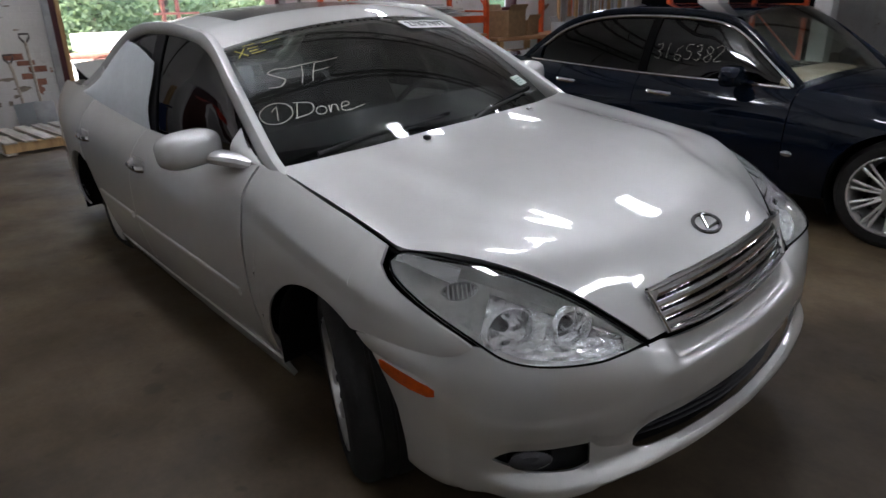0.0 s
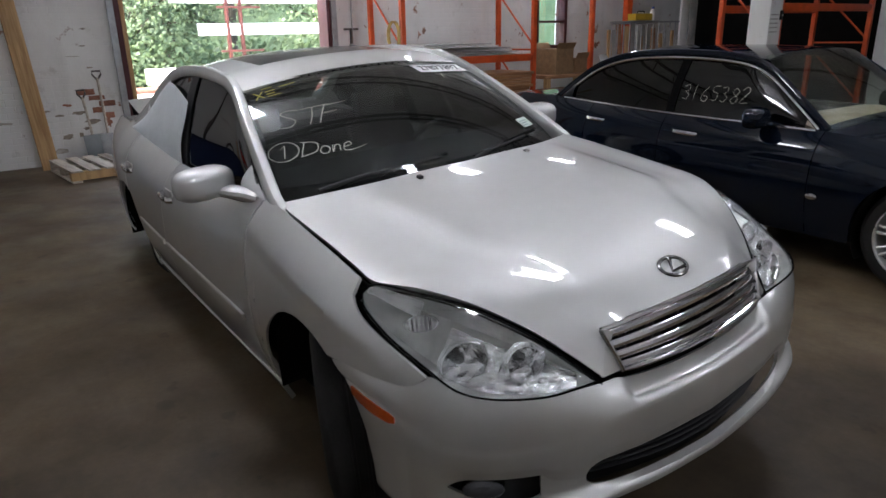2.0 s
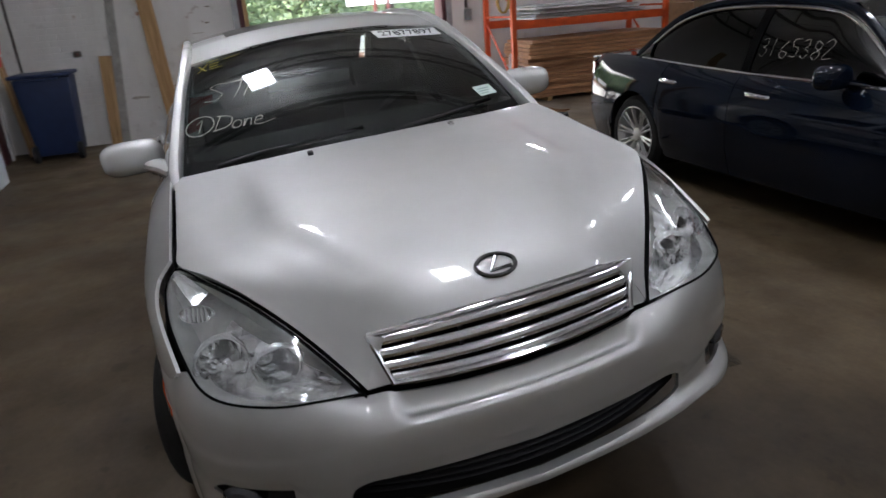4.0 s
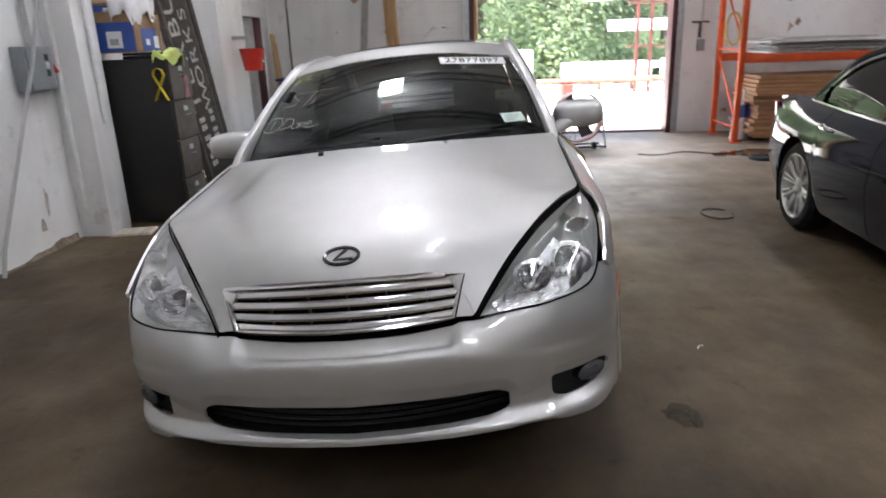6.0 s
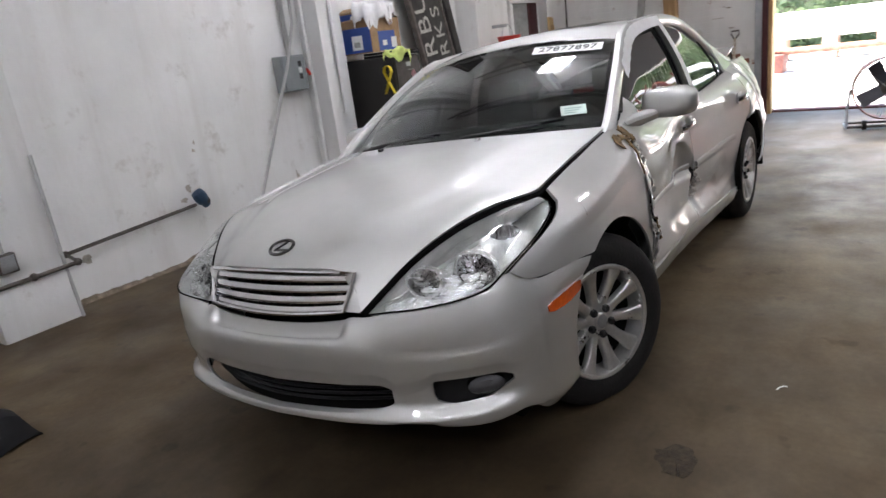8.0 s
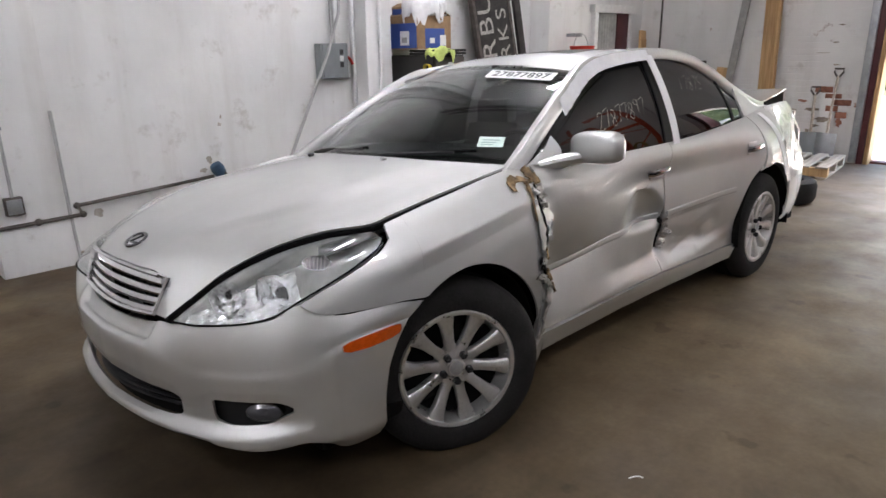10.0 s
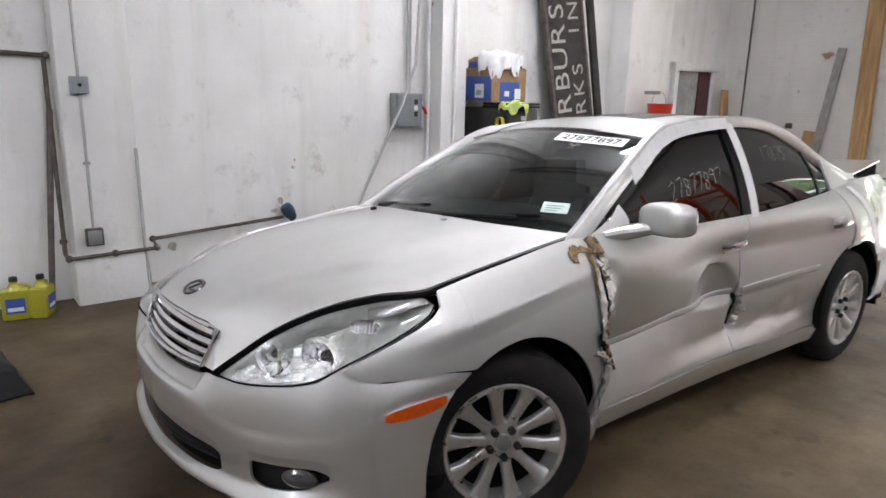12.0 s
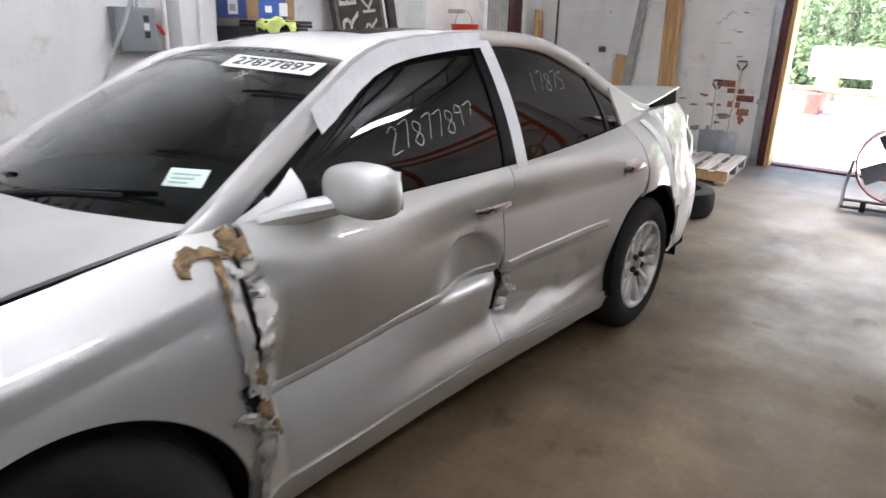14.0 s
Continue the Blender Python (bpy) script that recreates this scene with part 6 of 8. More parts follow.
# gash ribbons lie on the skin, near-black for the shade inside open gaps
FILL, FLANGE, GASH = "broken tan body filler", "crumpled silver door edge", "dark open seam behind the fender"
side_ribbon("broken_filler", [(-0.312, 0.935), (-0.320, 0.962), (-0.350, 0.974), (-0.385, 0.968), (-0.42, 0.955)], (0.022, 0.030, 0.020, 0.018, 0.010), 0.020, FOAM, FILL, 30, 0.008)
side_ribbon("broken_filler", [(-0.425, 1.0), (-0.440, 0.985), (-0.458, 0.965), (-0.475, 0.94)], (0.02, 0.060, 0.050, 0.012), 0.020, FOAM, FILL, 26, 0.014)
side_ribbon("broken_filler", [(-0.392, 0.955), (-0.384, 0.91), (-0.380, 0.86), (-0.378, 0.815)], (0.022, 0.017, 0.010, 0.003), 0.019, FOAM, "brown streak of filler")
side_ribbon("gash", [(-0.440, 0.945), (-0.437, 0.84), (-0.430, 0.74), (-0.425, 0.68)], (0.008, 0.012, 0.010, 0.008), 0.016, DARK, GASH)
side_ribbon("torn_flange", [(-0.462, 0.945), (-0.468, 0.90), (-0.466, 0.85)], (0.03, 0.050, 0.030), 0.026, TORN, "torn bare metal strip", 16, 0.022)
side_ribbon("torn_flange", [(-0.470, 0.925), (-0.476, 0.84), (-0.470, 0.76), (-0.460, 0.69)], (0.030, 0.064, 0.068, 0.044), 0.020, SILVER, FLANGE, 40, 0.026)
side_ribbon("torn_flange", [(-0.405, 0.935), (-0.425, 0.918), (-0.448, 0.910)], (0.010, 0.020, 0.012), 0.024, SILVER, FLANGE, 14, 0.012)
side_ribbon("broken_filler", [(-0.405, 0.705), (-0.425, 0.680), (-0.452, 0.655)], (0.012, 0.034, 0.018), 0.026, FOAM, FILL, 18, 0.014)
side_ribbon("gash", [(-0.372, 0.672), (-0.395, 0.645), (-0.405, 0.600)], (0.016, 0.044, 0.028), 0.018, DARK, "dark gash behind the torn fender", 18, 0.010)
side_ribbon("broken_filler", [(-0.398, 0.622), (-0.420, 0.604), (-0.440, 0.572)], (0.014, 0.036, 0.018), 0.030, FOAM, FILL, 18, 0.014)
side_ribbon("torn_flange", [(-0.392, 0.895), (-0.400, 0.80), (-0.405, 0.71), (-0.402, 0.645)], (0.016, 0.036, 0.040, 0.026), 0.020, SILVER, FLANGE, 30, 0.010)
side_ribbon("torn_flange", [(-0.335, 0.605), (-0.375, 0.600), (-0.420, 0.575), (-0.450, 0.530)], (0.012, 0.028, 0.042, 0.020), 0.024, TORN, "torn bare metal strip", 26, 0.018)
side_ribbon("broken_filler", [(-0.435, 0.560), (-0.455, 0.540), (-0.462, 0.515)], (0.010, 0.022, 0.010), 0.034, FOAM, FILL, 12, 0.012)
side_ribbon("torn_flange", [(-0.415, 0.545), (-0.425, 0.48), (-0.430, 0.40), (-0.425, 0.32)], (0.036, 0.052, 0.050, 0.036), 0.022, SILVER, FLANGE, 34, 0.020)
# torn spot where the two doors meet
side_ribbon("gash", [(-1.572, 0.60), (-1.578, 0.54), (-1.572, 0.47), (-1.566, 0.43)], (0.010, 0.034, 0.030, 0.010), 0.018, DARK, "dark gash between the doors", 20, 0.010)
side_ribbon("torn_flange", [(-1.600, 0.585), (-1.620, 0.53), (-1.610, 0.47), (-1.590, 0.42)], (0.020, 0.055, 0.050, 0.020), 0.024, TORN, "torn metal between the doors", 22, 0.030)
side_ribbon("torn_flange", [(-1.590, 0.53), (-1.625, 0.505), (-1.655, 0.50)], (0.020, 0.030, 0.012), 0.034, SILVER, "curled strip of torn door skin", 12, 0.020)
# rubbing strip along both doors, bent on the driver's side
for left in (True, False):
    s = 1 if left else -1
    for a, b in ((-0.54, -1.575 if left else -1.68), (-1.615 if left else -1.74, -2.30)):
        pts = []
        for x in np.linspace(a, b, 24):
            z = 0.545 + 0.03 * (x + 0.5) / -1.8 + (0.055 * ease(-0.5, -2.2, x) if left else 0)
            pts.append((x, s * (side_y(x, z) - (crush(x, z) if left else 0) + 0.017), z))
        part("rubbing_strip", sweep(pts, oval(0.016, 0.008, 8), (0, 1, 0)), SILVER, CAR)

# seats and steering wheel
for y in (-0.36, 0.36):
    st = part("front_seat", sweep([(-1.25, y, 0.52), (-1.40, y, 0.70), (-1.50, y, 0.92), (-1.56, y, 1.06)], lambda q: oval(0.09 - 0.03 * q, 0.25 - 0.05 * q, 14, 0.7), (0, 1, 0)), SEATS, CAR, "dark grey seat")
    part("cushion", boxed((-1.35, y - 0.25, 0.38), (-0.85, y + 0.25, 0.54), 0.06), SEATS, st)
    part("headrest", boxed((-1.63, y - 0.13, 1.07), (-1.53, y + 0.13, 1.22), 0.04), SEATS, st)
part("rear_seat", boxed((-2.55, -0.62, 0.40), (-2.25, 0.62, 1.02), 0.08), SEATS, CAR, "dark grey rear bench")
bm = lathe(bmesh.new(), [(0.18 + 0.014 * math.cos(a), 0.014 * math.sin(a)) for a in np.linspace(0, 2 * math.pi, 9)[:-1]], 36, "x", None, True)
sw = part("steering_wheel", bm, BLACK, CAR)
sw.matrix_basis = pose(-0.98, 0.36, 0.93, 0, 24, 0)
part("spoke_pad", boxed((-0.03, -0.17, -0.04), (0.01, 0.17, 0.04), 0.02), BLACK, sw)

# ---- the dark blue saloon parked beside it ----
BEIGE = mat("beige leather", (0.35, 0.29, 0.21), 0.55, vary=0.2, scale=8, bump=0.1)
JAG = thing("dark_blue_car", "glossy dark blue saloon car with chrome window trim", "car", pose(0.41, 3.37, 0, 0, 0, -1.9))
JW, JF, JA, JH = -2.71, 0.17, 0.36, 0.318
j_half = smoothcurve([(-3.75, 0.62), (-3.5, 0.76), (-3.1, 0.845), (-2.5, 0.885), (-1.5, 0.893), (0.17, 0.88), (0.62, 0.835), (0.92, 0.70), (1.07, 0.45)])
j_top = smoothcurve([(-3.75, 0.86), (-3.4, 0.915), (-2.9, 0.915), (-2.4, 0.90), (-1.6, 0.878), (-0.6, 0.862), (0.16, 0.80), (0.67, 0.70), (1.07, 0.60)])
j_topy = smoothcurve([(-3.75, 0.55), (-3.4, 0.66), (-2.7, 0.72), (-1.5, 0.775), (-0.6, 0.765), (0.16, 0.72), (0.67, 0.66), (1.07, 0.40)])


def j_side(x, z):
    w, zt, yt = j_half(x), j_top(x), j_topy(x)
    if z > 0.55:
        q = min(1.0, (z - 0.55) / max(0.05, zt - 0.55))
        return w - (w - yt) * (0.3 * q**1.5 + 0.7 * q**4)
    return w - 0.07 * ((0.55 - z) / 0.33) ** 2


def j_low(x, base=0.22):
    for c in (JF, JW):
        if abs(x - c) < JA:
            return max(base, JH + math.sqrt(JA**2 - (x - c) ** 2))
    return base


def j_panel(x0, x1, s, n=40, m=20, lo=None, slant=0.0):
    P = [[(0, 0, 0)] * (m + 1) for _ in range(n + 1)]
    for i in range(n + 1):
        for j in range(m + 1):
            v = j / m
            x = x0 + (x1 - x0 - slant * ease(0.3, 1, v)) * i / n
            z0 = (lo or j_low)(x)
            z = z0 + (j_top(x) - z0) * v
            P[i][j] = (x, s * j_side(x, z), z)
    return sheet(P, 0.012, None, -1 if s > 0 else 1)


for s in (-1, 1):
    part("front_fender", j_panel(0.79, -0.463, s, 64, 22), NAVY, JAG)
    part("front_door", j_panel(-0.47, -1.62, s, 30, 20), NAVY, JAG)
    part("rear_door", j_panel(-1.627, -2.40, s, 30, 20, lambda x: max(0.22, j_low(x) + 0.01 if x < JW + JA + 0.02 else 0.22)), NAVY, JAG)
    part("rear_quarter", j_panel(-2.407, -3.55, s, 50, 20), NAVY, JAG)
    for c in (JF, JW):
        P = [[(c + (JA + 0.005) * math.cos(a), s * y, JH + (JA + 0.005) * math.sin(a)) for y in (0.5, 0.66, 0.84)] for a in [math.pi * k / 24 for k in range(-4, 29)]]
        part("wheel_liner", sheet(P, 0.004, None, -s), DARK, JAG)
        part("inner_panel", boxed((c - 0.4, s * 0.44, 0.15), (c + 0.4, s * 0.5, 0.70), 0.01), DARK, JAG)
    # chrome line round the glass, door handles
    jr = spline([(-0.47, 0.745, 0.868), (-0.70, 0.69, 1.04), (-0.98, 0.622, 1.225), (-1.25, 0.585, 1.285), (-1.7, 0.572, 1.305), (-2.15, 0.578, 1.285), (-2.48, 0.605, 1.20), (-2.72, 0.65, 1.05), (-2.88, 0.69, 0.925)])
    part("roof_rail", sweep([jr(t) * V3((1, s, 1)) for t in np.linspace(0, 1, 50)], lambda q: oval(0.032 + 0.045 * max(0, q - 0.7), 0.026, 10), (0, 1, 0)), NAVY, JAG)
    trim = [jr(t) * V3((1, s, 1)) + V3((0, s * 0.024, -0.030)) for t in np.linspace(0.02, 0.93, 44)]
    part("chrome_trim", tube(bmesh.new(), trim, 0.012, 8), CHROME, JAG)
    belt = [(x, s * (j_topy(x) + 0.012), j_top(x) + 0.003) for x in np.linspace(-0.52, -2.80, 40)]
    part("chrome_trim", tube(bmesh.new(), belt, 0.011, 8), CHROME, JAG)
    for hx, hz in ((-1.41, 0.764), (-2.30, 0.782)):
        y = j_side(hx, hz)
        part("door_handle", sweep([(hx + 0.10, s * (y + 0.004), hz - 0.004), (hx + 0.07, s * (y + 0.026), hz), (hx - 0.07, s * (y + 0.026), hz + 0.006), (hx - 0.10, s * (y + 0.004), hz + 0.008)], oval(0.014, 0.009, 10), (0, 1, 0)), CHROME, JAG, "chrome pull handle")
    # glass
    def jwin(x, v, off=0.0):
        lo_, hi_ = 0.0, 1.0
        for _ in range(28):
            m_ = (lo_ + hi_) / 2
            if jr(m_)[0] > x:
                lo_ = m_
            else:
                hi_ = m_
        r = jr(lo_)
        y0, z0 = j_topy(x) - 0.01, j_top(x) - 0.01
        return x, s * (y0 + (r[1] - y0) * v + 0.02 * 4 * v * (1 - v) + off), z0 + max(0, r[2] - 0.02 - z0) * v
    part("front_side_window", sheet([[jwin(x, v) for v in np.linspace(0, 1, 9)] for x in np.linspace(-0.60, -1.61, 24)], 0.004, None, -s), TINT if s < 0 else CLEARGLASS, JAG, "dark side window" if s < 0 else "clear side window")
    part("rear_side_window", sheet([[jwin(x, v) for v in np.linspace(0, 1, 9)] for x in np.linspace(-1.66, -2.82, 22)], 0.004, None, -s), TINT, JAG, "dark side window")
    part("centre_pillar", sheet([[jwin(x, v, 0.004) for v in np.linspace(0, 1, 9)] for x in (-1.60, -1.635, -1.67)], 0.008, None, -s), SEAM, JAG)
    P = []
    for i in range(12):
        x = -2.70 - 0.17 * i / 11
        P.append([jwin(x, v, 0.012) for v in np.linspace(0, 1.05, 5)])
    part("rear_pillar", sheet(P, 0.012, None, -s), NAVY, JAG)
    # mirror
    bm = bmesh.new()
    bmesh.ops.create_uvsphere(bm, u_segments=22, v_segments=12, radius=1.0)
    for v in bm.verts:
        sx, sy, sz = (math.copysign(abs(a) ** 0.66, a) for a in v.co)
        v.co = Vector((sx * (0.08 if sx > 0 else 0.04), sy * 0.105, sz * 0.068))
    mi = part("mirror", bm, NAVY, JAG, "dark blue door mirror")
    mi.matrix_basis = pose(-0.86, s * 0.91, 0.925)
    part("mirror_arm", sweep([(-0.79, s * 0.74, 0.868), (-0.84, s * 0.85, 0.892)], oval(0.022, 0.05, 10), (1, 0, 0)), NAVY, JAG)
    # headlamps and tail lamps
    for hy in (0.47, 0.66):
        bm = lathe(bmesh.new(), [(0.001, 0.03), (0.05, 0.022), (0.075, 0.0), (0.078, -0.04)], 26, "x")
        part("headlamp", bm, CHROME, JAG, "round clear headlamp").matrix_basis = pose(0.97 - 0.32 * (hy - 0.3) ** 1.4, s * hy, 0.60, 0, 0, s * 22)
    tl = [[(-3.50 - 0.22 * q, s * (0.745 - 0.15 * q**1.8), z) for z in (0.66, 0.71, 0.76, 0.81, 0.85)] for q in np.linspace(0, 1, 10)]
    part("tail_lamp", sheet(tl, 0.02, None, s), mat("clear red lens", (0.20, 0.03, 0.03), 0.1, coat=1.0, vary=0.5, scale=20), JAG, "clear and red tail lamp")

J_BON = lambda u, v: (-0.46 - 0.10 * abs(v) ** 2 * (1 - u) + 1.39 * u - 0.22 * u * v * v, j_topy(-0.46 + 1.39 * u) * v * (1 - 0.10 * u), j_top(-0.46 + 1.39 * u - 0.2 * u * v * v) + 0.075 * (1 - v * v) * (1 - 0.3 * u))
part("bonnet", sheet([[J_BON(u, v) for v in np.linspace(-1, 1, 31)] for u in np.linspace(0, 1, 30)], 0.015, None, 1), NAVY, JAG)
P = []
for z, o in ((0.62, 0.06), (0.56, 0.015), (0.48, 0.0), (0.36, 0.0), (0.26, 0.02), (0.20, 0.06)):
    P.append([(1.03 - o - 0.52 * abs(v) ** 2.6, 0.865 * v, z) for v in np.linspace(-1, 1, 41)])
part("front_bumper", sheet(P, 0.02, None, 1), NAVY, JAG)
P = []
for z, o in ((0.60, 0.05), (0.57, 0.012), (0.48, 0.0), (0.36, 0.0), (0.26, 0.03)):
    P.append([(-3.84 + o + 0.74 * abs(v) ** 3.4, 0.845 * v * (1 - 0.02 * (z < 0.3)), z) for v in np.linspace(-1, 1, 41)])
part("rear_bumper", sheet(P, 0.02, None, -1), NAVY, JAG)
part("bumper_strip", tube(bmesh.new(), [(-3.845 + 0.74 * abs(v) ** 3.4, 0.85 * v, 0.46) for v in np.linspace(-0.98, 0.98, 40)], 0.010, 8), CHROME, JAG)
part("tail_panel", boxed((-3.74, -0.58, 0.55), (-3.70, 0.58, 0.86), 0.01), NAVY, JAG)
P = [[(-2.95 - 0.78 * u, (0.70 - 0.08 * u) * v, 0.925 + 0.03 * (1 - v * v) - 0.045 * u * u) for v in np.linspace(-1, 1, 21)] for u in np.linspace(0, 1, 10)]
part("boot_lid", sheet(P, 0.02, None, -1), NAVY, JAG)
part("roof", sheet([[(x, 0.585 * v, 1.292 + 0.062 * (1 - abs(v) ** 2.2) - 0.55 * max(0, -2.05 - x) ** 2 - 0.06 * max(0, x + 1.5) ** 2) for v in np.linspace(-1, 1, 25)] for x in np.linspace(-0.99, -2.50, 28)], 0.02, None, -1), NAVY, JAG)
ws = part("windscreen", sheet([[(-0.50 - 0.50 * u + 0.16 * (1 - v * v) * (1 - 0.5 * u), (0.735 - 0.125 * u) * v, 0.862 + 0.415 * u + 0.035 * (1 - v * v) + 0.02 * 4 * u * (1 - u)) for v in np.linspace(-1, 1, 25)] for u in np.linspace(-0.03, 1.05, 12)], 0.005, None, 1), CLEARGLASS, JAG, "windscreen with chalk marks")
ws.visible_shadow = False
part("rear_window", sheet([[(-2.47 - 0.50 * u, (0.59 + 0.09 * u) * v, 1.20 - 0.275 * u + 0.05 * (1 - v * v)) for v in np.linspace(-1, 1, 17)] for u in np.linspace(0, 1, 9)], 0.005, None, -1), TINT, JAG)
part("dashboard", sweep([(-0.82, y, 0.82) for y in np.linspace(-0.64, 0.64, 9)], oval(0.08, 0.24, 14), (1, 0, 0)), BEIGE, JAG)
part("floor_pan", boxed((-3.5, -0.7, 0.19), (0.6, 0.7, 0.25), 0.01), DARK, JAG)
part("engine_bay", boxed((-0.4, -0.42, 0.22), (0.75, 0.42, 0.62), 0.02), DARK, JAG)
for y in (-0.36, 0.36):
    st = part("front_seat", sweep([(-1.45, y, 0.46), (-1.58, y, 0.66), (-1.66, y, 0.88), (-1.70, y, 1.0)], lambda q: oval(0.09 - 0.03 * q, 0.25 - 0.05 * q, 14, 0.7), (0, 1, 0)), BEIGE, JAG, "beige leather seat")
    part("headrest", boxed((-1.76, y - 0.12, 0.99), (-1.67, y + 0.12, 1.14), 0.04), BEIGE, st)
part("rear_seat", boxed((-2.7, -0.6, 0.35), (-2.4, 0.6, 0.92), 0.08), BEIGE, JAG)


def jag_wheel(x, y, side):
    wl = part("wheel", bmesh.new(), RUBBER, JAG)
    wl.matrix_basis = pose(x, y, JH, 0, 0, 0 if side > 0 else 180)
    R, rr, hw = 0.318, 0.232, 0.105
    part("tyre", lathe(bmesh.new(), [(rr, -hw), (rr + 0.03, -hw - 0.006), (R - 0.03, -hw), (R, -hw + 0.035), (R, hw - 0.035), (R - 0.03, hw), (rr + 0.03, hw + 0.006), (rr, hw)], 60, "y"), RUBBER, wl, "black low-profile tyre")
    part("rim", lathe(bmesh.new(), [(rr + 0.006, hw), (rr - 0.004, hw + 0.004), (rr - 0.014, hw - 0.012), (rr - 0.03, 0.0), (rr - 0.03, -hw), (rr, -hw)], 56, "y"), ALLOY, wl)
    part("hub", lathe(bmesh.new(), [(0.001, 0.085), (0.032, 0.084), (0.06, 0.074), (0.066, 0.03)], 30, "y"), ALLOY, wl)
    for k in range(20):
        a = 2 * math.pi * (k + 0.5 * 0.36 * (-1) ** k) / 20
        ca, sa = math.cos(a), math.sin(a)
        bm = tube(bmesh.new(), [(0.055 * ca, 0.066, 0.055 * sa), (0.14 * ca, 0.084, 0.14 * sa), (0.218 * ca, 0.094, 0.218 * sa)], [0.010, 0.009, 0.011], 6)
        part("spoke", bm, ALLOY, wl)
    part("brake_disc", lathe(bmesh.new(), [(0.001, 0.01), (0.15, 0.01), (0.15, -0.01), (0.001, -0.01)], 32, "y"), IRON, wl)


for s in (-1, 1):
    jag_wheel(JF, s * 0.745, s)
    jag_wheel(JW, s * 0.745, s)
# chalk number on its passenger window, and a round mark on the windscreen
bm_m = Matrix.Translation((-1.54, -0.760, 0.990)) @ Matrix(((1, 0, 0), (0, 0.36, 0.93), (0, -0.93, 0.36))).transposed().to_4x4()
chalk_number("3165382", 0.108, bm_m, 0.0025, JAG)
ob = chalk([[(0.5 * math.cos(a), 0.5 * math.sin(a)) for a in np.linspace(0, 6.5, 12)], [(-0.2, 0.1), (0, -0.2), (0.1, 0.3)]], 0.12, 0, 0, CHALK, "chalk_marks", "round white chalk mark", m=None, thick=0.004)
ob.parent = JAG
ob.matrix_basis = Matrix.Translation((-0.54, -0.52, 0.965)) @ Matrix(((0, 1, 0), (-0.8, 0, 0.58), (0.58, 0, 0.8))).transposed().to_4x4()
# small oval emblem on the front fender
part("emblem", lathe(bmesh.new(), [(0.0, 0.0), (0.020, 0.0), (0.024, 0.003), (0.020, 0.007), (0.0, 0.008)], 28, "z", pose(-0.43, -j_side(-0.43, 0.47) - 0.013, 0.48, 90, 0, 0) @ Matrix.Diagonal((1.5, 0.8, 1.0, 1.0))), CHROME, JAG, "small oval chrome emblem")

# ---- along the side wall ----
# fused switch box with a red handle, and its conduits
t = thing("switch_box", "grey steel switch box with a red lever on the white wall", "switch box", pose(-2.11, YL + 0.005, 1.18))
part("case", boxed((-0.15, 0, 0), (0.15, 0.10, 0.31), 0.008), GREYBOX, t)
part("cover", boxed((-0.135, 0.10, 0.012), (0.135, 0.115, 0.298), 0.004), GREYBOX, t)
for k in range(3):
    part("label_plate", boxed((-0.085, 0.1155, 0.10 + 0.055 * k), (-0.045, 0.117, 0.145 + 0.055 * k), 0), INK if k != 1 else PAPER, t, "", 0)
part("lever", sweep([(-0.155, 0.05, 0.20), (-0.19, 0.07, 0.17), (-0.205, 0.09, 0.12)], oval(0.012, 0.018, 8), (0, 1, 0)), RED, t, "red switch lever")
t = thing("conduit", "grey conduits running up the white wall from the switch box", "conduit", pose(0, 0, 0))
for x in (-2.16, -2.13):
    part("pipe", tube(bmesh.new(), [(x, YL + 0.04, 1.49), (x, YL + 0.04, 4.7)], 0.012, 8), PVC, t)
t = thing("conduit", "grey conduit slanting from the switch box down to the floor", "conduit", pose(0, 0, 0))
part("pipe", tube(bmesh.new(), [(-2.20, YL + 0.13, 2.4), (-2.16, YL + 0.13, 1.75), (-2.02, YL + 0.125, 1.40), (-1.70, YL + 0.09, 0.75), (-1.42, YL + 0.06, 0.18), (-1.36, YL + 0.06, 0.0)], 0.014, 8), PVC, t)
t = thing("conduit", "white-painted pipes in the corner of the pilaster", "pipe", pose(0, 0, 0))
for x, y in ((-2.40, YL + 0.05), (-2.335, YL + 0.09), (-2.50, -2.66)):
    part("pipe", tube(bmesh.new(), [(x, y, 0.25 if y < -2.7 else 0.9), (x, y, 4.7)], 0.018, 8), WHITE, t)

# the iron service pipe along the wall with its blue valve
t = thing("service_pipe", "rusty iron service pipe fixed along the wall", "pipe", pose(0, 0, 0))
yp = -2.715
part("pipe", tube(bmesh.new(), [(0.22, yp, 0.355), (0.50, yp, 0.350), (0.79, yp, 0.345)], 0.014, 8), IRON, t)
part("pipe", tube(bmesh.new(), [(0.79, yp, 0.345), (0.80, -2.80, 0.36), (0.785, -2.90, 1.66), (0.77, -2.915, 1.69), (1.6, -2.915, 1.72), (3.4, -2.915, 1.74)], 0.015, 8), IRON, t)
part("pipe", tube(bmesh.new(), [(0.22, yp, 0.36), (0.20, -2.90, 0.385), (-0.86, -2.90, 0.45)], 0.014, 8), IRON, t)
part("pipe", tube(bmesh.new(), [(0.305, -2.735, 1.08), (0.295, -2.735, 0.37), (0.285, -2.71, 0.0)], 0.012, 8), PVC, t)
